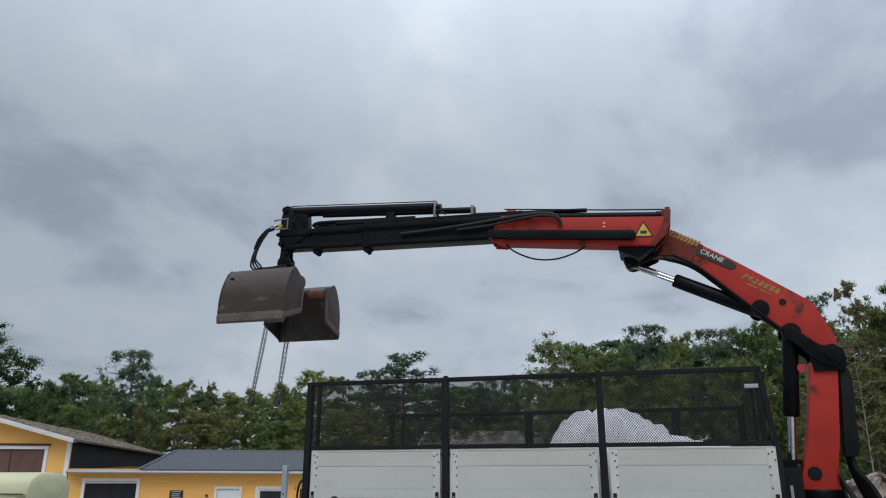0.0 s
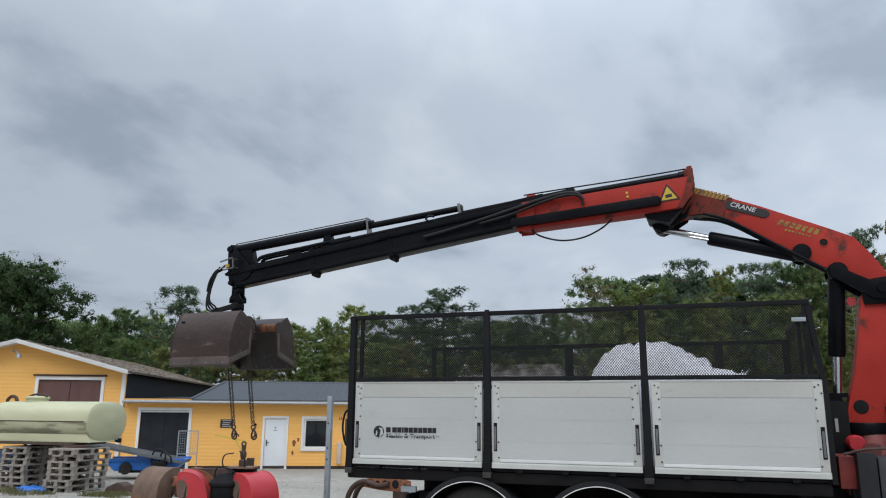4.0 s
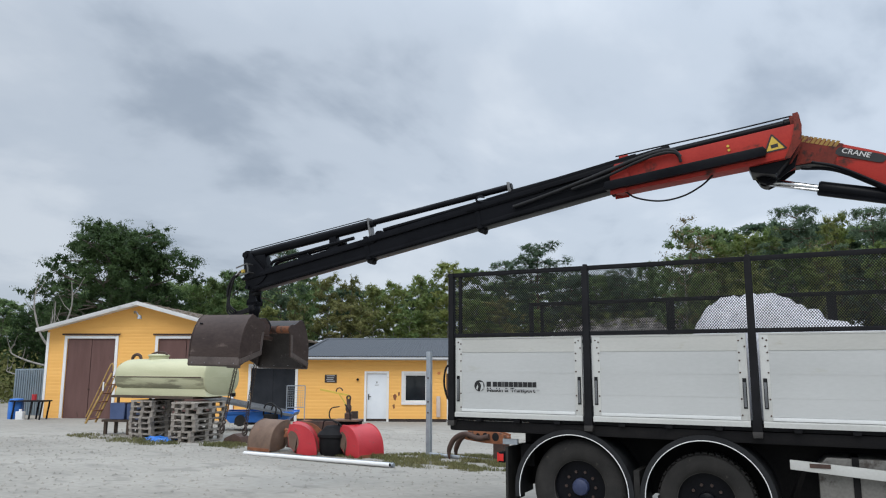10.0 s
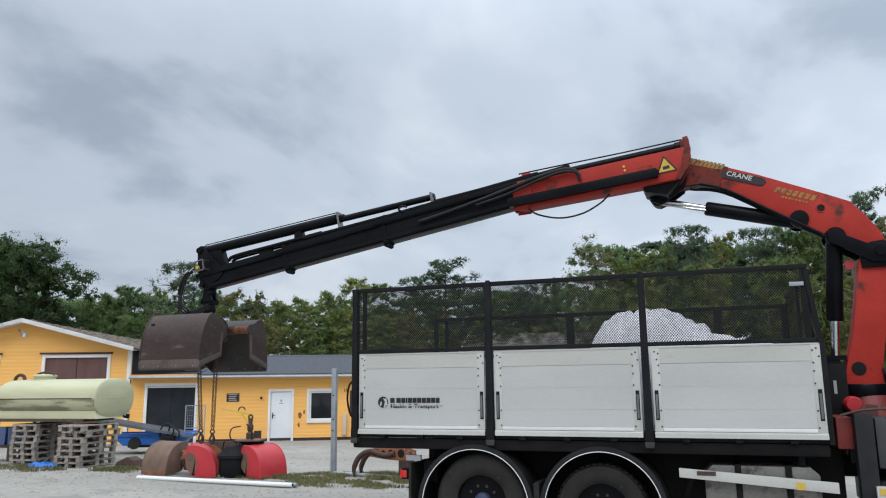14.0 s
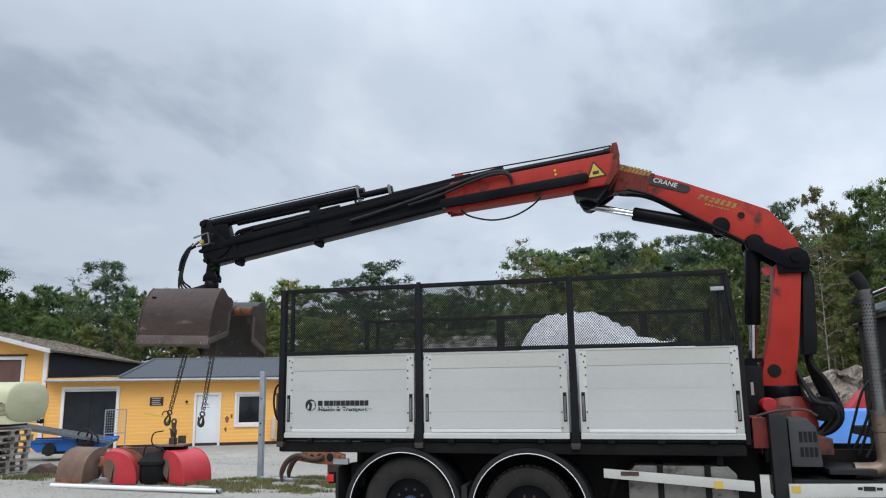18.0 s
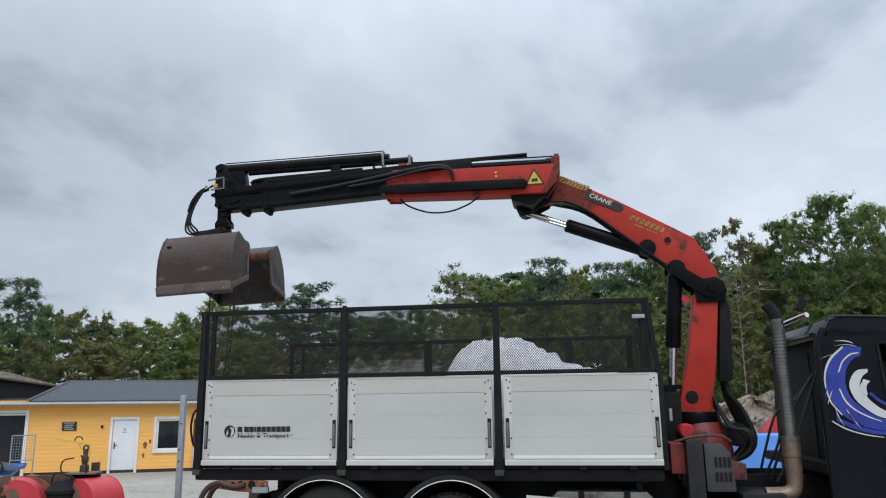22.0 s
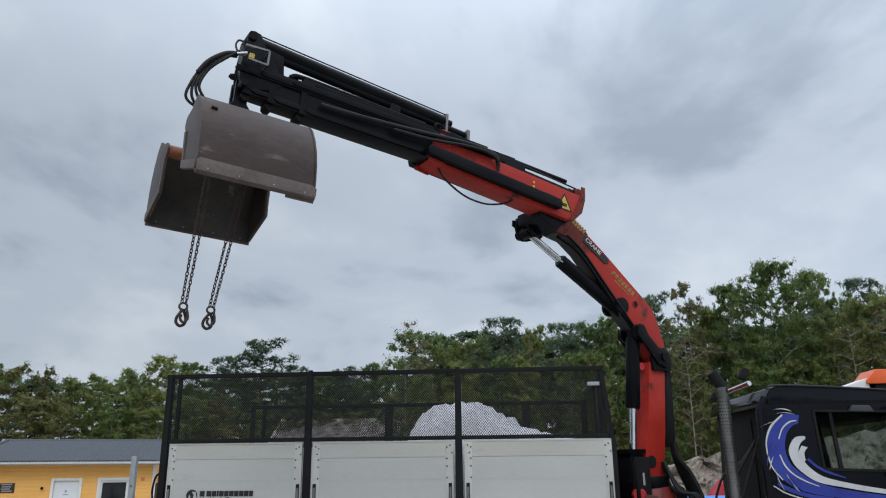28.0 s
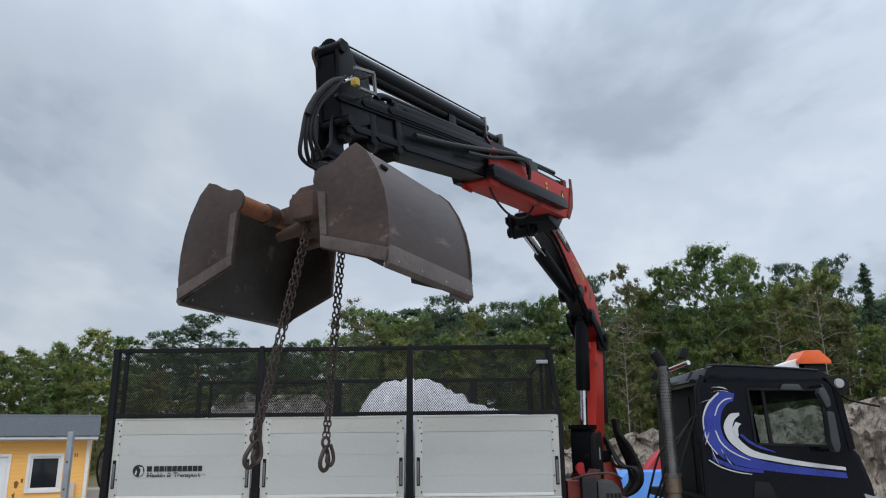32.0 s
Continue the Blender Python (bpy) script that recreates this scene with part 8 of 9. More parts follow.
    part("lump", Solid().prism([(-0.35, 0.0), (-0.25, 0.14), (0.05, 0.26), (0.28, 0.18), (0.35, 0.0)], -0.15, 0.2), rust_dark, st, bevel=0.05)
    # tarpaulined things seen between crane and cab
    bt = thing("blue_water_tank", at_ground(8.55, 9.9, 5), "bright blue plastic tank standing beyond the truck", "tank")
    part("tank_body", Solid().prism([(-0.9, 0.0), (0.9, 0.0), (0.9, 1.25), (0.75, 1.38), (-0.75, 1.38), (-0.9, 1.25)], -0.6, 0.6), blue_bright, bt, bevel=0.06)
    rs = thing("canvas_cover", at_ground(8.1, 11.5, 0), "folded red canvas cover beyond the blue tank", "canvas cover")
    part("canvas", Solid().prism([(0.55, 0.0), (1.6, 0.0), (1.55, 1.75), (1.4, 2.0), (1.0, 1.75), (0.7, 1.4)], -0.3, 0.3), bucket_red, rs, bevel=0.05)



build_small()

# ---- woods ----
def tree_mesh(seed, height, crown_w, crown_lo, leaves_n, leaf, trunk_r, shape="round", limbs=12, lean=0.0, clump=1.0, ragged=0.0, slim=0.6):
    """Trunk with limbs and twigs, and a crown of small leaves in uneven clumps with gaps. Returns the wood and the leaves."""
    rnd = random.Random(seed)
    w = Solid()
    top = Vector((lean * height, 0, height * 0.95))
    n = 7
    axis = []
    for i in range(n + 1):
        u = i / n
        axis.append(Vector((top.x * u + 0.9 * trunk_r * rnd.uniform(-1, 1) * u, 0.9 * trunk_r * rnd.uniform(-1, 1) * u, top.z * u)))
    w.tube(axis, [trunk_r * (1.25 if i == 0 else 1 - 0.9 * i / n) for i in range(n + 1)], 8)
    tips = []
    for k in range(limbs):
        u = min(0.985, crown_lo + (1 - crown_lo) * (k + 0.5) / limbs)
        base = axis[int(u * n)].lerp(axis[int(u * n) + 1], u * n - int(u * n))
        v = (u - crown_lo) / (1 - crown_lo)
        if shape == "round":
            reach = crown_w * 0.5 * math.sqrt(max(0.22, 1 - (1.75 * v - 0.72) ** 2 * 0.80))
            up = rnd.uniform(0.0, 0.45)
        elif shape == "pine":
            reach = crown_w * 0.5 * (0.1 + 0.9 * math.sin(math.pi * min(1.0, 0.36 + 0.5 * v)))
            up = rnd.uniform(0.0, 0.35)
        elif shape == "spruce":
            reach = crown_w * 0.5 * (1.04 - v) ** 0.85
            up = rnd.uniform(-0.32, -0.02)
        else:
            reach = crown_w * 0.5 * (0.5 + 0.5 * math.sin(0.25 + v * 2.6))
            up = rnd.uniform(0.15, 0.7)
        a = k * 2.399 + rnd.uniform(-0.5, 0.5)
        reach *= rnd.uniform(0.74 - ragged, 1.1 + ragged)
        out = Vector((math.cos(a), math.sin(a), 0))
        tip = base + out * reach + Vector((0, 0, reach * up))
        mid = base.lerp(tip, 0.5) + Vector((0, 0, reach * rnd.uniform(-0.02, 0.1)))
        w.tube([base, mid, tip], [trunk_r * 0.34, trunk_r * 0.2, trunk_r * 0.06], 5)
        if shape == "spruce":
            for f, g in ((1.0, 0.14), (0.72, 0.19), (0.42, 0.2)):
                tips.append((base.lerp(tip, f), g))
            continue
        tips.append((tip, 0.27))
        tips.append((mid + Vector((rnd.uniform(-1, 1), rnd.uniform(-1, 1), rnd.uniform(-0.2, 0.6))) * reach * 0.25, 0.3))
        for _ in range(3):
            side = tip.lerp(base, rnd.uniform(0.0, 0.6)) + Vector((rnd.uniform(-1, 1), rnd.uniform(-1, 1), rnd.uniform(-0.25, 0.5) if shape != "pine" else rnd.uniform(-0.1, 0.25))) * reach * 0.5
            w.tube([mid, side], [trunk_r * 0.14, trunk_r * 0.04], 4)
            tips.append((side, 0.22))
    tips.append((axis[-1] + Vector((0, 0, height * 0.01)), 0.16))
    # leaves: small ones all round each clump, a few larger ones inside it
    rs = np.random.RandomState(seed)
    flat = {"round": 0.66, "pine": 0.62, "spruce": 0.4}.get(shape, 0.75)
    weight = [g * g for _, g in tips]
    total = sum(weight)
    V, F = [], []
    for (c, size), wt in zip(tips, weight):
        r = crown_w * size * 0.76 * clump * rnd.uniform(0.65, 1.2)
        per = max(6, int(leaves_n * wt / total))
        tufts = max(5, per // 34)
        d = rs.normal(size=(tufts, 3))
        d /= np.linalg.norm(d, axis=1)[:, None]
        seats = d * r * rs.uniform(0.1, 1.0, size=(tufts, 1)) ** 0.42
        off = seats[rs.randint(tufts, size=per)] + rs.normal(size=(per, 3)) * r * 0.125
        core = rs.uniform(size=(per, 1)) < 0.22
        off = np.where(core, off * 0.62, off) * np.array([1, 1, flat])
        p = np.array(c) + off
        d = off / (np.linalg.norm(off, axis=1)[:, None] + 1e-6)
        a = rs.normal(size=(per, 3))
        nrm = d * 0.8 + rs.normal(size=(per, 3)) * 0.55 + np.array([0, 0, 0.5])
        e = np.cross(nrm, a); e /= (np.linalg.norm(e, axis=1)[:, None] + 1e-6)
        a = np.cross(e, nrm); a /= (np.linalg.norm(a, axis=1)[:, None] + 1e-6)
        s = leaf * rs.uniform(0.6, 1.35, size=(per, 1)) * np.where(core, 2.7, 1.0)
        o = len(V)
        q = np.stack([p - a * s, p + e * s * slim + a * s * 0.2, p + a * s - e * s * slim * 0.5], axis=1).reshape(-1, 3)
        V.extend(map(tuple, q.tolist()))
        F.extend((o + 3 * i, o + 3 * i + 1, o + 3 * i + 2) for i in range(per))
    return w, V, F


def make_tree(name, label, leaf_mat, bark_mat, group, **kw):
    w, V, F = tree_mesh(**kw)
    t = thing(name, pose(0, 0, -80), label, "tree", group)
    part("trunk", w, bark_mat, t)
    me = bpy.data.meshes.new("crown")
    me.from_pydata(V, [], F)
    me.materials.append(leaf_mat)
    c = new("crown", me)
    c.parent = t
    return t


EYE = Vector((3.95, -8.0, 1.86))


def spot(az, dist):
    a = radians(az)
    x, y = EYE.x - math.sin(a) * dist, EYE.y + math.cos(a) * dist
    return x, y, ground_z(x, y) - 0.15


def build_woods():
    rnd = random.Random(21)
    kinds, width = {}, {}

    def kind(key, name, label, leaf_mat, bark_mat, crown_w, **kw):
        kinds[key] = make_tree(name, label, leaf_mat, bark_mat, "woods", height=10.0, crown_w=crown_w, **kw)
        width[key] = crown_w

    kind("oak", "oak_tree", "large dark green oak with a broad dense crown behind the garage", leaf_oak, bark, 9.0, seed=1, crown_lo=0.16, leaves_n=90000, leaf=0.066, trunk_r=0.34, limbs=60, clump=0.72)
    kind("broad", "broadleaf_tree", "green broadleaf tree in the wood", leaf_green, bark, 4.4, seed=2, crown_lo=0.18, leaves_n=24000, leaf=0.062, trunk_r=0.13, limbs=24)
    kind("dark", "broadleaf_tree", "dark green rounded broadleaf tree in the wood", leaf_dark, bark, 4.4, seed=14, crown_lo=0.15, leaves_n=24000, leaf=0.062, trunk_r=0.13, limbs=24, ragged=0.1)
    kind("tall", "broadleaf_tree", "tall slender green broadleaf tree in the wood", leaf_mixed, bark_pale, 3.2, seed=3, crown_lo=0.25, leaves_n=18000, leaf=0.058, trunk_r=0.10, limbs=22, shape="tall", ragged=0.1)
    kind("light", "birch_tree", "light green birch with a pale trunk in the wood", leaf_light, bark_pale, 3.4, seed=4, crown_lo=0.22, leaves_n=19000, leaf=0.055, trunk_r=0.08, limbs=22, shape="tall", ragged=0.1)
    kind("yellow", "autumn_tree", "broadleaf tree turning yellow and brown in the wood", leaf_yellow, bark, 4.0, seed=5, crown_lo=0.2, leaves_n=15000, leaf=0.058, trunk_r=0.11, limbs=20, ragged=0.15)
    kind("brown", "autumn_tree", "thin broadleaf tree with half its leaves brown and fallen", leaf_brown, bark_pale, 3.6, seed=15, crown_lo=0.25, leaves_n=10000, leaf=0.055, trunk_r=0.09, limbs=22, clump=0.7, ragged=0.25)
    kind("pine", "pine_tree", "dark green pine with flat layered clumps of needles", leaf_pine, bark_pine, 4.2, seed=6, crown_lo=0.26, leaves_n=24000, leaf=0.056, trunk_r=0.13, limbs=30, shape="pine", clump=1.0, ragged=0.2, slim=0.4)
    kind("spruce", "spruce_tree", "dark spruce with open drooping branches at the wood's edge", leaf_pine, bark_pine, 3.4, seed=16, crown_lo=0.2, leaves_n=18000, leaf=0.058, trunk_r=0.11, limbs=34, shape="spruce", ragged=0.2, slim=0.4)
    kind("sparse", "sparse_birch", "thin young birch with few yellow-brown leaves", leaf_dry, bark_pale, 2.4, seed=7, crown_lo=0.35, leaves_n=1500, leaf=0.04, trunk_r=0.05, limbs=20, shape="tall")
    kind("ash", "broadleaf_tree", "tall green broadleaf tree with a domed uneven crown", leaf_mixed, bark_pale, 4.6, seed=12, crown_lo=0.14, leaves_n=30000, leaf=0.058, trunk_r=0.11, limbs=32, clump=0.85, ragged=0.18)
    kind("olive", "broadleaf_tree", "olive green broadleaf tree with a pale trunk", leaf_olive, bark_pale, 4.2, seed=13, crown_lo=0.24, leaves_n=22000, leaf=0.057, trunk_r=0.11, limbs=24, clump=0.9, ragged=0.18, lean=0.04)
    kind("deep", "broadleaf_tree", "green broadleaf tree deep in the wood", leaf_dark, bark, 5.6, seed=8, crown_lo=0.1, leaves_n=9000, leaf=0.11, trunk_r=0.13, limbs=18)
    kind("deep_pine", "pine_tree", "dark pine deep in the wood", leaf_pine, bark_pine, 4.4, seed=9, crown_lo=0.14, leaves_n=9000, leaf=0.10, trunk_r=0.13, limbs=20, shape="pine")
    used = set()

    def put(key, az, dist, el, wide=None, turn=None):
        """Stand a tree of a kind at a bearing and a distance, its top at an elevation, its crown some degrees wide."""
        x, y, z = spot(az, dist)
        k = (EYE.z + dist * math.tan(radians(el)) - z) / 10.0
        f = k if wide is None else min(1.7, max(0.62, radians(wide) * dist * (1.3 if "pine" in key else 1.0) / (k * width[key]))) * k
        m = pose(x, y, z, 0, 0, rnd.uniform(0, 360) if turn is None else turn)
        o = copy_thing(kinds[key], m) if key in used else kinds[key]
        o.matrix_basis = m @ Matrix.Diagonal((f, f, k, 1))
        used.add(key)

    put("oak", 50.3, 50, 9.4, 9.4, 30)
    put("oak", 54.6, 58, 3.9, 5.0, 140)
    for key, az, d, el, wide in (("broad", 61, 60, 4.2, 4.5), ("tall", 64, 66, 4.5, 3.5), ("dark", 57.5, 64, 4.4, 4.5), ("broad", 68, 60, 5.0, 5.0), ("pine", 72, 58, 5.5, 4.0),
                                 ("pine", -34, 42, 11.0, 3.4), ("broad", -36.5, 40, 11.0, 4.4), ("pine", -39.5, 42, 11.4, 3.6), ("dark", -43, 40, 11.0, 5.0), ("broad", -48, 44, 10.0, 5.0), ("pine", -53, 44, 10.0, 5.0), ("broad", -58, 46, 9.0, 6.0)):
        put(key, az, d, el, wide)
    # the visible edge of the wood: kind, bearing, distance, elevation of the top, width of the crown
    for key, az, d, el, wide in (
        ("broad", 45.4, 56, 6.0, 2.2), ("broad", 44.0, 56, 6.4, 2.1), ("dark", 42.6, 55, 7.1, 3.3), ("broad", 40.8, 57, 6.7, 2.4), ("pine", 39.0, 53, 9.2, 3.1), ("dark", 37.3, 58, 7.2, 2.5),
        ("yellow", 35.5, 54, 7.0, 2.9), ("yellow", 33.7, 55, 6.8, 2.3), ("olive", 32.0, 54, 6.3, 2.6), ("light", 30.4, 55, 6.5, 2.4), ("broad", 28.3, 54, 6.9, 2.9), ("light", 26.2, 53, 8.1, 3.3),
        ("tall", 24.1, 56, 7.7, 2.7), ("pine", 21.7, 58, 8.3, 2.4), ("pine", 19.2, 56, 9.6, 3.8), ("pine", 16.6, 60, 7.7, 2.4), ("dark", 14.7, 58, 6.9, 2.7), ("pine", 12.8, 58, 7.5, 2.7),
        ("dark", 10.9, 57, 7.8, 2.4), ("sparse", 8.2, 40, 11.5, 3.1), ("dark", 7.6, 46, 8.4, 2.6), ("light", 5.9, 43, 9.2, 3.0), ("light", 3.9, 44, 9.6, 2.8), ("broad", 2.3, 43, 9.9, 2.5),
        ("pine", 0.4, 42, 11.5, 3.1), ("dark", -0.9, 45, 9.5, 2.5), ("light", -2.0, 43, 10.5, 2.4), ("pine", -4.2, 41, 10.9, 3.0), ("dark", -6.0, 42, 10.7, 2.5), ("broad", -7.8, 42, 11.0, 2.3),
        ("light", -10.1, 41, 11.0, 2.6), ("pine", -11.2, 43, 12.7, 2.4), ("brown", -13.6, 38, 13.4, 2.8), ("olive", -14.9, 40, 11.4, 2.5), ("ash", -16.5, 40, 12.9, 3.1), ("ash", -19.5, 38, 14.3, 5.1),
        ("ash", -22.0, 40, 13.3, 3.1), ("olive", -23.4, 38, 10.4, 1.9), ("olive", -24.5, 39, 10.9, 2.2), ("pine", -25.3, 44, 12.5, 1.5), ("olive", -26.6, 38, 11.8, 4.1), ("pine", -27.9, 43, 12.6, 2.3),
        ("brown", -28.2, 37, 9.6, 2.8), ("spruce", -30.1, 42, 12.0, 2.7), ("pine", -31.0, 43, 9.2, 2.6),
    ):
        put(key, az, d, el, wide)
    for az, d, el in ((-13.2, 36, 9.5), (-24.2, 36.5, 9.6), (-26.9, 36.5, 10.6), (-10.1, 36, 8.0), (-5.2, 38, 8.5), (-1.0, 38, 9.0), (6.9, 41, 10.0)):
        put("sparse", az, d, el)
    # lower trees and young growth in front of the tall ones
    for i in range(30):
        az = -33 + i * 2.62 + rnd.uniform(-0.7, 0.7)
        far = az > 8
        put(rnd.choice(("broad", "olive", "light", "tall", "yellow") if far else ("broad", "olive", "light", "light", "tall")), az, 51 if far else 37.5, rnd.uniform(4.0, 5.4) if far else rnd.uniform(6.2, 8.6), rnd.uniform(2.2, 3.2))
    # a second, deeper row closes the gaps
    for i in range(60):
        az = 62 - i * 1.95 + rnd.uniform(-0.6, 0.6)
        far = az > 8
        el = rnd.uniform(2.8, 3.6) if az > 53 else rnd.uniform(5.2, 6.4) if az > 22 else (rnd.uniform(6.0, 7.2) if far else rnd.uniform(8.8, 10.6))
        put(rnd.choice(("deep", "deep", "deep_pine")), az, rnd.uniform(63, 72) if far else rnd.uniform(47, 54), el, 5.0 if far else 6.0)
    # a ring of low woods beyond, all round
    for i in range(26):
        az = 80 + i * 8 + rnd.uniform(-2, 2)
        put(rnd.choice(("deep", "deep_pine")), az, rnd.uniform(60, 75), rnd.uniform(5, 7))


build_woods()


def build_undergrowth():
    rs = np.random.RandomState(9)
    V, F = [], []
    for i in range(1300):
        az = rs.uniform(-40, 60)
        lo = az > 8
        d = rs.uniform(50, 66) if lo else rs.uniform(38.5, 50)
        x, y, z = spot(az, d)
        h = rs.uniform(0.6, 3.4)
        n = 42
        p = np.stack([x + rs.normal(size=n) * 0.9, y + rs.normal(size=n) * 0.9, z + rs.uniform(0, h, n)], axis=1)
        a = rs.normal(size=(n, 3)); a /= np.linalg.norm(a, axis=1)[:, None]
        b = rs.normal(size=(n, 3)); b = np.cross(a, b); b /= np.linalg.norm(b, axis=1)[:, None]
        s = rs.uniform(0.08, 0.2, (n, 1))
        o = len(V)
        q = np.stack([p - a * s, p - b * s * 0.6, p + a * s, p + b * s * 0.6], axis=1).reshape(-1, 3)
        V.extend(map(tuple, q.tolist()))
        F.extend((o + 4 * k, o + 4 * k + 1, o + 4 * k + 2, o + 4 * k + 3) for k in range(n))
    me = bpy.data.meshes.new("undergrowth")
    me.from_pydata(V, [], F)
    me.materials.append(shade_mat)
    tagged(new("undergrowth", me), "green and yellowing undergrowth between the trunks", "undergrowth", kind="stuff")


build_undergrowth()


def build_dry_bank():
    """Tall dry grass on the slope above the rock face."""
    rs = np.random.RandomState(31)
    V, F = [], []
    for i in range(5200):
        az, d = rs.uniform(-36, 4), rs.uniform(35.3, 41)
        x, y, z = spot(az, d)
        h = rs.uniform(0.25, 0.85)
        n = 5
        b = rs.uniform(0, 6.283, n)
        lean = rs.uniform(0.1, 0.5, n) * h
        px, py = x + rs.normal(size=n) * 0.18, y + rs.normal(size=n) * 0.18
        for k in range(n):
            c, q = math.cos(b[k]), math.sin(b[k])
            w, o = 0.035, len(V)
            V += [(px[k] - q * w, py[k] + c * w, z - 0.2), (px[k] + q * w, py[k] - c * w, z - 0.2), (px[k] + c * lean[k] * 0.4, py[k] + q * lean[k] * 0.4, z + h * 0.6), (px[k] + c * lean[k], py[k] + q * lean[k], z + h)]
            F += [(o, o + 1, o + 2), (o, o + 2, o + 3)]
    me = bpy.data.meshes.new("dry_bank_grass")
    me.from_pydata(V, [], F)
    me.materials.append(dry_bank)
    tagged(new("dry_bank_grass", me), "tall tan dry grass on the slope above the rocks", "grass", kind="stuff")


dry_bank = leaves("tan_dry_grass", (0.17, 0.135, 0.065), (0.33, 0.265, 0.14), 0.3)
build_dry_bank()


def build_rocks():
    """A low blasted rock face at the foot of the wooded bank."""
    s = Solid()
    n, m = 260, 26
    for j in range(m):
        v = j / (m - 1)
        for i in range(n):
            u = i / (n - 1)
            az = -2 - 46 * u
            cell = abs(noise.noise((u * 26, v * 2.2, 2)))
            d = 33.0 + 1.8 * v * v + 1.3 * noise.noise((u * 9, v * 1.5, 0)) + 1.1 * cell + 0.45 * abs(noise.noise((u * 60, v * 6, 1))) + 0.2 * noise.noise((u * 130, v * 12, 4))
            x, y, _ = spot(az, d)
            top = 2.0 + 1.7 * min(1, max(0, (u - 0.12) / 0.4))
            z = -0.6 + v ** 0.8 * (top + 0.6 * noise.noise((u * 7, 0, 5)) + 0.5 * cell + 0.25 * noise.noise((u * 40, v * 5, 6))) + 0.15 * noise.noise((u * 70, v * 9, 7)) * min(1, v * 4)
            s.v.append((x, y, z))
    for j in range(m - 1):
        for i in range(n - 1):
            a = j * n + i
            s.f.append((a, a + 1, a + n + 1, a + n))
    o = len(s.v)
    s.v += [(x + 0.02, y + 6.0, z - 0.6) for x, y, z in s.v[-n:]]
    for i in range(n - 1):
        s.f.append(((m - 1) * n + i, (m - 1) * n + i + 1, o + i + 1, o + i))
    single("rock_face", s, rock, pose(0, 0, 0), "rough grey-pink blasted rock face at the foot of the wooded bank", "rock", smooth=False)


build_rocks()


def build_bare_tree():
    rnd = random.Random(4)
    s = Solid()
    x, y, z = spot(54.6, 42)
    s.tube([(0, 0, 0), (0.05, 0, 1.4), (-0.02, 0, 3.0), (0.02, 0, 3.6)], [0.17, 0.15, 0.12, 0.09], 8)
    for a, z0, out, up, r in ((0, 3.4, 1.0, 3.2, 0.07), (200, 3.3, 0.9, 3.4, 0.07), (110, 3.0, 0.7, 2.6, 0.06), (190, 2.4, 1.9, 1.0, 0.06), (175, 1.7, 2.3, 0.6, 0.05), (20, 2.6, 1.2, 1.2, 0.05), (300, 2.9, 0.8, 2.2, 0.05)):
        c, q = math.cos(radians(a + 25)), math.sin(radians(a + 25))
        path = smooth_path([(0, 0, z0 - 0.1), (c * out * 0.55, q * out * 0.55, z0 + up * 0.2), (c * out * 0.95, q * out * 0.95, z0 + up * 0.6), (c * out * 0.85, q * out * 0.85, z0 + up)], 5)
        s.tube(path, [r * (1 - 0.8 * k / len(path)) for k in range(len(path))], 6)
        for k in (6, 9, 12):
            if k < len(path):
                p = path[k]
                d = Vector((rnd.uniform(-0.5, 0.5), rnd.uniform(-0.5, 0.5), rnd.uniform(0.3, 0.9)))
                s.tube([p, p + d * 0.5, p + d + Vector((0, 0, 0.2))], [r * 0.4, r * 0.25, r * 0.1], 5)
    t = thing("bare_tree", pose(x, y, z), "dead bare tree with pale branches beside the garage", "tree")
    part("trunk", s, bark_pale, t)


build_bare_tree()

# ---- movement ----
# seconds, swing along the boom and across it (degrees)
CHAIN_A = [
    (0, -6.2, 2.7), (1, 3.9, -5.2), (2, -2.6, 2.1), (3, 3, -2.5), (5.5, 5.2, -5.3), (7, -7, -0.8), (9, -8.8, 5),
    (10.5, -6.5, 3.4), (11, -22.2, 2.1), (14, 2.1, -4.4), (16.5, 11.9, 2.8), (17, 0.2, -11.1), (17.5, -10.5, -2.7),
    (18, -13.1, -5.1), (18.5, -4.1, -8.6), (19, 4.8, -17.1), (19.5, -4.2, -9.1), (20, -12.8, 1), (20.5, -4.8, 4.5),
    (22.5, -6.5, -9.1), (24, 3.7, 5.7), (24.5, 12.2, 7.1), (25, -6.2, 12.1), (25.5, -19.6, 6.6), (27.5, -18, -10.3),
    (28, -1.2, -9.3), (28.5, 16.1, 0.3), (29, 10.8, -2), (29.5, -6.4, -13.9), (30, -6.1, -9.9), (30.5, 6, 9.1),
    (31, 6.7, 6.3), (31.5, -7.5, -3.5), (32, -8.3, -8.7),
]
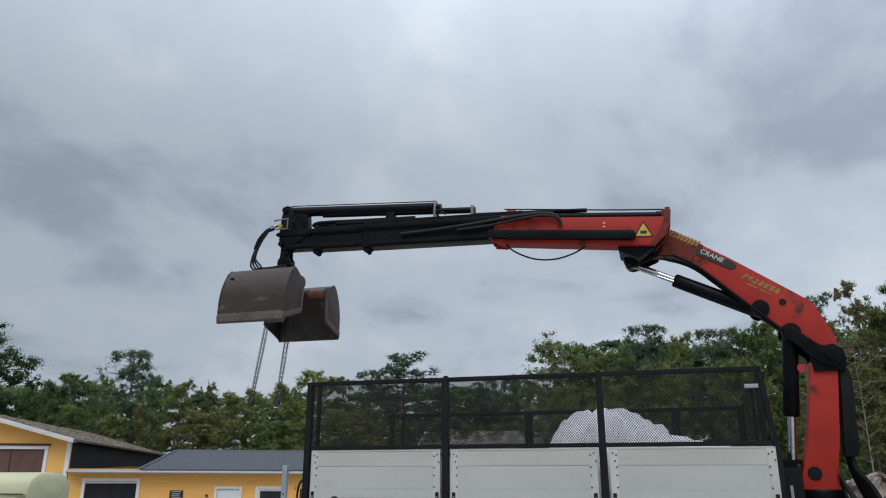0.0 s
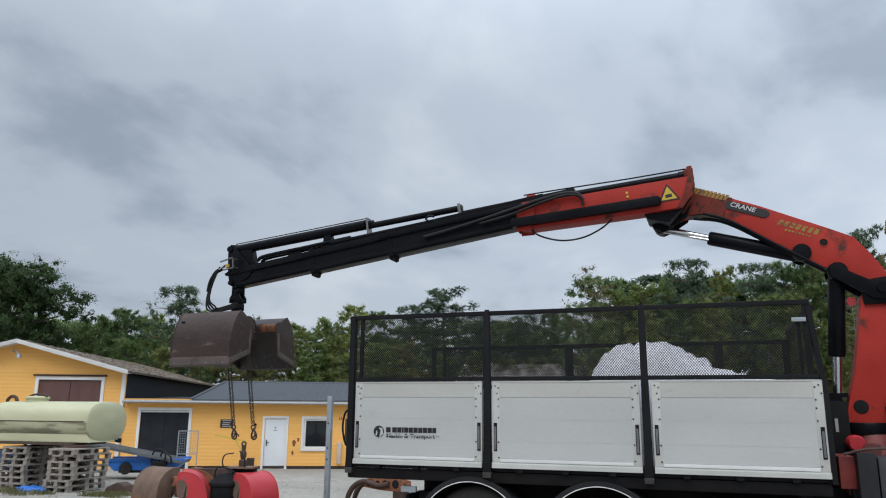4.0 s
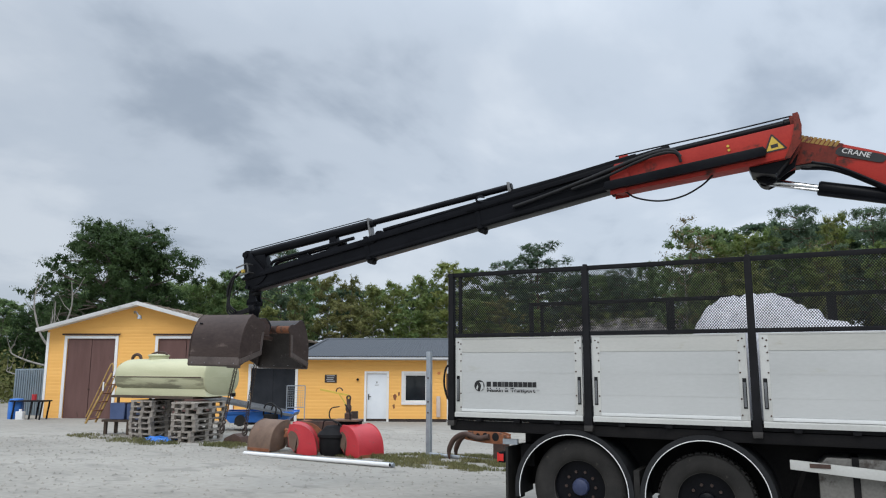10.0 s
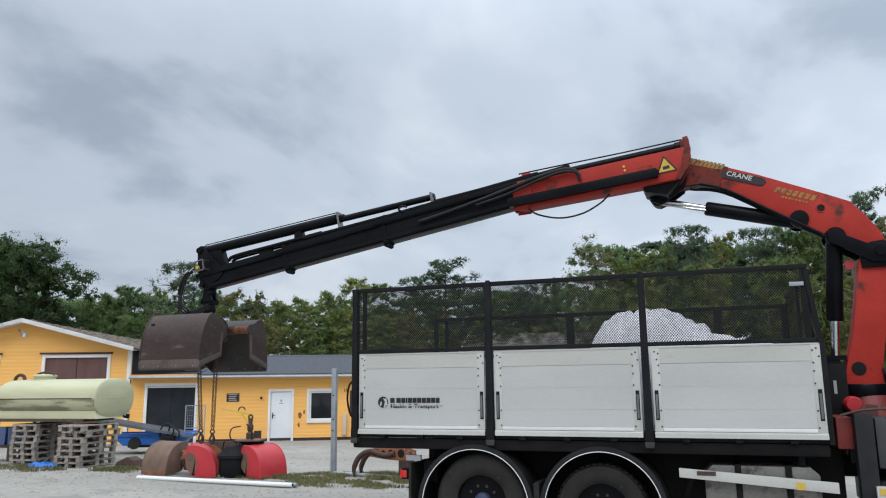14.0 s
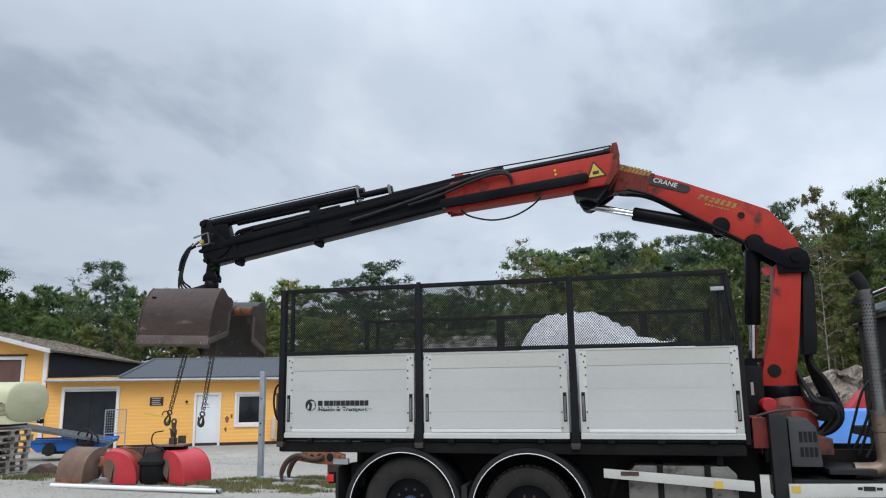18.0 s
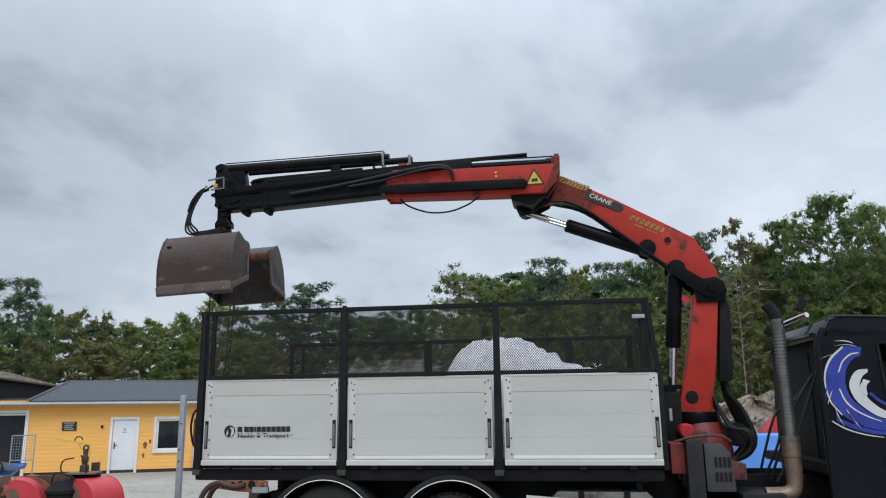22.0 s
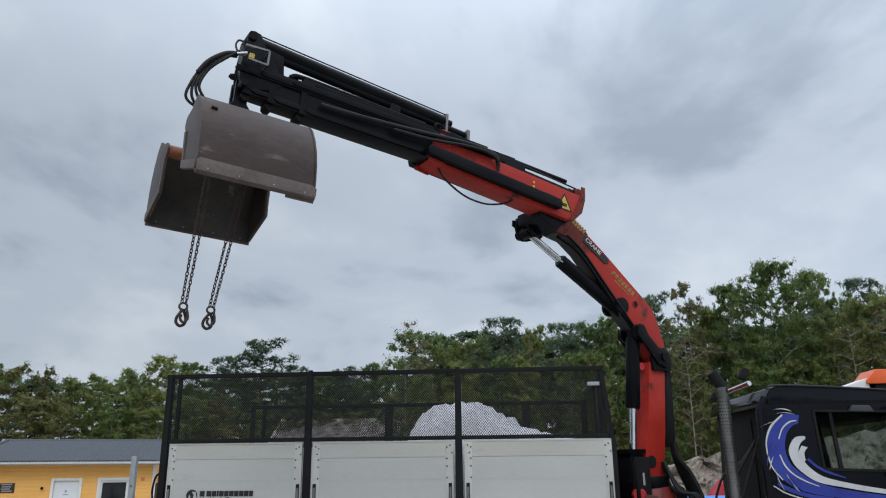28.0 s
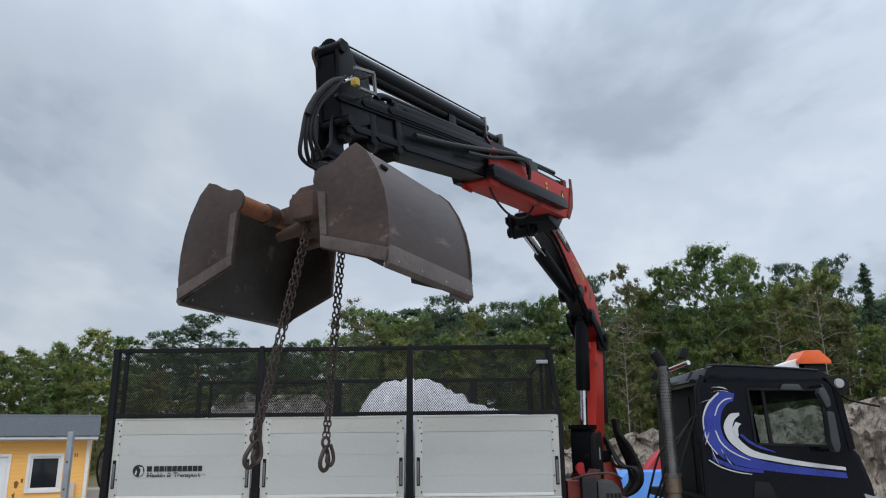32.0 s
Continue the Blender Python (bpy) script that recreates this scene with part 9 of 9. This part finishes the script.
CHAIN_B = [
    (0, -4.5, 1.3), (1, 7.2, -4.3), (2, -3.4, 1.1), (3, 2.3, -1.9), (5.5, 5.7, -5.1), (7, -9.7, 2.7), (9, -15.4, 9.2),
    (10.5, 0.1, -0.9), (11, -16.9, -2.5), (14, -1.6, -1.9), (16.5, 0.6, 4.3), (17, 2.7, -5), (17.5, -3.3, -8),
    (18, -9.7, -9.4), (18.5, -9.2, -6), (19, -2.3, -14.9), (19.5, 2, -14.5), (20, -4.9, -7.1), (20.5, -4.3, 7.6),
    (22.5, -10.1, -8.6), (23, -11.8, -11.2), (24, 10.1, 4.4), (24.5, 21, 10.9), (25, -5, 12.3), (25.5, -23.7, 1.7),
    (27.5, -16.4, -14.9), (28, -4.7, -11.7), (28.5, 15, 0.1), (29, 20, 12.2), (29.5, 4.3, -5.4), (30, -7.2, -9),
    (30.5, -3.6, 4.4), (31, 13.5, -0.5), (31.5, 4.1, 6.1), (32, -2.3, -3.4),
]
# seconds, yaw, pitch and roll of the hanging grab (degrees)
GRAB = [
    (0, -3.2, -1.0, -0.6), (0.5, -2.8, -0.5, -1.2), (1, -2.6, -0.6, -0.5), (1.5, -2.6, 1.3, -0.4), (2, -2.6, -1.5, 0.3),
    (2.5, -0.7, -0.2, -0.1), (3, -0.9, 0.2, 0.6), (3.5, -1.5, 0.4, -1.8), (5.5, -2.0, -0.7, 0.3), (6, -2.5, -0.8, -0.0),
    (6.5, -2.0, -1.0, -0.1), (7, -2.0, -0.4, 0.2), (7.5, -2.0, -0.0, 0.4), (8, -2.0, -0.2, 0.3), (8.5, -2.0, -0.1, 0.2),
    (9, -2.6, 0.4, 1.8), (9.5, -2.0, -0.2, 0.6), (10, -2.0, -1.1, 1.4), (10.5, -2.0, -0.5, 0.4), (11, -2.0, -0.3, 0.4),
    (11.5, -2.0, 0.8, 1.0), (12, -2.0, 0.3, 0.9), (12.5, -2.0, -0.1, 0.5), (13, -2.3, 0.9, -0.1), (13.5, -2.0, 0.1, 0.9),
    (14, -2.0, 0.0, 0.7), (14.5, -2.0, -0.2, 0.9), (16.5, 1.2, 3.5, 2.9), (17, 1.4, 2.4, 2.0), (17.5, 0.1, 1.2, 1.5),
    (18, 0.8, -2.2, 3.2), (18.5, -1.0, -0.7, 1.9), (19, -0.9, 0.1, 1.4), (19.5, -2.0, 0.1, 1.0), (20, -1.8, -0.8, 0.6),
    (20.5, -3.0, -1.9, 0.8), (21, -2.3, -1.0, 0.2), (21.5, -2.6, 1.0, -0.7), (22, -2.8, 2.0, -2.8), (22.5, 1.6, -3.6, -3.0),
    (23, -0.3, -4.3, -4.4), (23.5, -0.3, 3.4, 1.1), (24, 1.3, 5.7, 6.0), (24.5, 1.2, -4.1, -1.2), (25, 0.8, -3.6, -7.2),
    (25.5, -0.7, 2.6, -2.1), (27.5, 2.0, 0.9, -1.0), (28, 1.4, -1.9, 0.1), (28.5, -0.1, -1.2, -0.6), (29, -2.3, -0.2, -1.6),
    (29.5, 2.4, 2.2, 0.5), (30, 2.7, -1.0, 4.1), (30.5, 3.4, -5.9, 1.4), (31, 2.5, -1.1, -4.2), (31.5, -1.1, 0.3, -1.7),
    (32, 1.8, -1.1, 2.1),
]
# seconds, slew, main boom, outer boom (degrees), reach of the boom tip (metres)
CRANE = [
    (0, -0.05, 49.63, 1.83, 5.319),
    (0.5, -0.35, 49.64, 1.96, 5.475),
    (1, -0.42, 49.22, 1.63, 5.612),
    (1.5, -0.17, 47.78, -0.32, 5.748),
    (2, 0.81, 46.49, -1.59, 5.827),
    (2.5, 0.18, 44.65, -3.50, 6.009),
    (3, 0.02, 42.82, -4.95, 6.166),
    (3.5, -1.59, 40.79, -6.51, 6.429),
    (5.5, 0.77, 37.43, -10.10, 6.798),
    (6, 0.72, 37.20, -10.11, 6.943),
    (6.5, 0.75, 37.34, -10.03, 7.077),
    (7, 0.75, 37.12, -10.22, 7.216),
    (7.5, 0.76, 37.26, -10.09, 7.355),
    (8, 0.75, 37.19, -10.35, 7.485),
    (8.5, 0.77, 37.34, -10.33, 7.638),
    (9, 0.73, 37.22, -10.38, 7.779),
    (9.5, 0.75, 37.41, -10.42, 7.914),
    (10, 0.77, 37.21, -10.53, 7.982),
    (10.5, 0.75, 37.23, -10.55, 7.936),
    (11, 0.76, 37.20, -10.39, 7.776),
    (11.5, 0.76, 37.13, -10.49, 7.651),
    (12, 0.77, 37.42, -10.45, 7.527),
    (12.5, 0.77, 37.53, -10.49, 7.383),
    (13, 0.69, 37.50, -10.37, 7.245),
    (13.5, 0.76, 37.62, -10.47, 7.081),
    (14, 0.75, 37.56, -10.39, 6.937),
    (14.5, 0.77, 37.64, -10.41, 6.773),
    (16.5, 0.76, 37.45, -10.29, 6.126),
    (17, 0.72, 37.69, -10.20, 5.978),
    (17.5, 0.75, 37.70, -10.27, 5.809),
    (18, 0.93, 37.67, -10.19, 5.623),
    (18.5, 0.68, 38.24, -9.67, 5.484),
    (19, 0.57, 38.78, -9.01, 5.340),
    (19.5, 0.56, 39.66, -8.15, 5.168),
    (20, 0.02, 40.62, -7.22, 5.027),
    (20.5, -0.15, 41.76, -6.06, 4.865),
    (21, -0.65, 42.49, -5.21, 4.728),
    (21.5, -0.50, 43.42, -4.34, 4.579),
    (22, -0.18, 44.58, -2.97, 4.524),
    (22.5, 3.42, 45.66, -1.78, 4.348),
    (23, 6.77, 48.40, 1.12, 4.283),
    (23.5, 10.01, 50.32, 3.72, 4.280),
    (24, 13.75, 50.43, 3.62, 4.278),
    (24.5, 16.80, 50.57, 4.03, 4.282),
    (25, 19.64, 50.94, 4.06, 4.289),
    (25.5, 22.30, 51.27, 4.19, 4.291),
    (27.5, 34.91, 52.61, 5.01, 4.266),
    (28, 38.72, 52.37, 4.79, 4.254),
    (28.5, 42.49, 52.15, 4.93, 4.271),
    (29, 46.35, 51.75, 4.96, 4.284),
    (29.5, 49.33, 50.52, 3.32, 4.283),
    (30, 52.03, 46.95, -0.42, 4.306),
    (30.5, 53.83, 43.86, -3.39, 4.287),
    (31, 55.83, 42.52, -4.79, 4.278),
    (31.5, 58.02, 42.74, -6.33, 4.277),
    (32, 60.39, 42.84, -9.47, 4.282),
]


# seconds, distance of the second stage's bracket from the knuckle (metres)
STAGE = [(0, 2.54), (1, 2.68), (2, 2.78), (3, 2.90), (5.5, 3.13), (7, 3.28), (8, 3.37), (9, 3.46), (10, 3.54), (11, 3.48), (12, 3.42), (13, 3.37), (14, 3.30), (16.5, 3.10), (17, 3.06), (18, 2.94), (19, 2.80), (20, 2.48), (21, 2.16), (22, 1.92), (23, 1.74), (25, 1.72), (32, 1.72)]


def frame_of(slew, r, z, tilt, lat=0.0, turn=0.0):
    """A frame in the plane of the boom: x outwards and up by tilt, y to the near side, in the crane's space."""
    return pose(0, 0, 0, 0, 0, 180 + slew) @ pose(r, lat, z, 0, -tilt, turn)


def motions():
    rows = {ob: [] for ob in (column, main_boom, outer, stage_one, stage_two, stage_three, lift_barrel, lift_rod, fold_barrel, fold_rod, grab)}
    for t, slew, lift_a, out_a, reach in CRANE:
        a, b = radians(lift_a), radians(out_a)
        rk, zk = R_P + L_MAIN * math.cos(a), Z_P + L_MAIN * math.sin(a)

        def on_main(p, q):
            return R_P + p * math.cos(a) - q * math.sin(a), Z_P + p * math.sin(a) + q * math.cos(a)

        def on_outer(p, q):
            return rk + p * math.cos(b) - q * math.sin(b), zk + p * math.sin(b) + q * math.cos(b)

        rows[column].append((t, frame_of(slew, 0, 0, 0)))
        rows[main_boom].append((t, frame_of(slew, R_P, Z_P, lift_a)))
        rows[outer].append((t, frame_of(slew, rk, zk, out_a, SIDE, TOE)))
        second = 2.1 + float(np.interp(t, [q[0] for q in STAGE], [q[1] for q in STAGE]))
        for ob, p in ((stage_one, min(4.05, second - 0.14)), (stage_two, min(second, reach - 0.13)), (stage_three, reach - 0.03)):
            rows[ob].append((t, frame_of(slew, *on_outer(p, 0), out_a, SIDE + p * math.sin(radians(TOE)), TOE)))
        for barrel, rod, pin_a, pin_b in ((lift_barrel, lift_rod, on_main(0.45, -0.10), (0.33, 1.58)), (fold_barrel, fold_rod, on_main(0.84, -0.13), on_outer(0.53, -0.565))):
            d = math.degrees(math.atan2(pin_b[1] - pin_a[1], pin_b[0] - pin_a[0]))
            rows[barrel].append((t, frame_of(slew, *pin_a, d)))
            rows[rod].append((t, frame_of(slew, *pin_b, d + 180)))
        r, z = on_outer(reach - 0.020, -0.178)
        yaw, nod, roll = (float(np.interp(t, [g[0] for g in GRAB], [g[k] for g in GRAB])) for k in (1, 2, 3))
        rows[grab].append((t, pose(XC, YC, 0) @ frame_of(slew, r, z, 0, SIDE - 0.058 + reach * math.sin(radians(TOE))) @ pose(0, 0, 0, roll, nod, yaw)))
    for ob, keys in rows.items():
        walk(ob, keys)
    for ob, x, swing in ((chain_a, 0.17, CHAIN_A), (chain_b, -0.17, CHAIN_B)):
        walk(ob, [(t, pose(x, 0.0, HZ - 0.06, lat, fore, 0)) for t, fore, lat in swing])


motions()
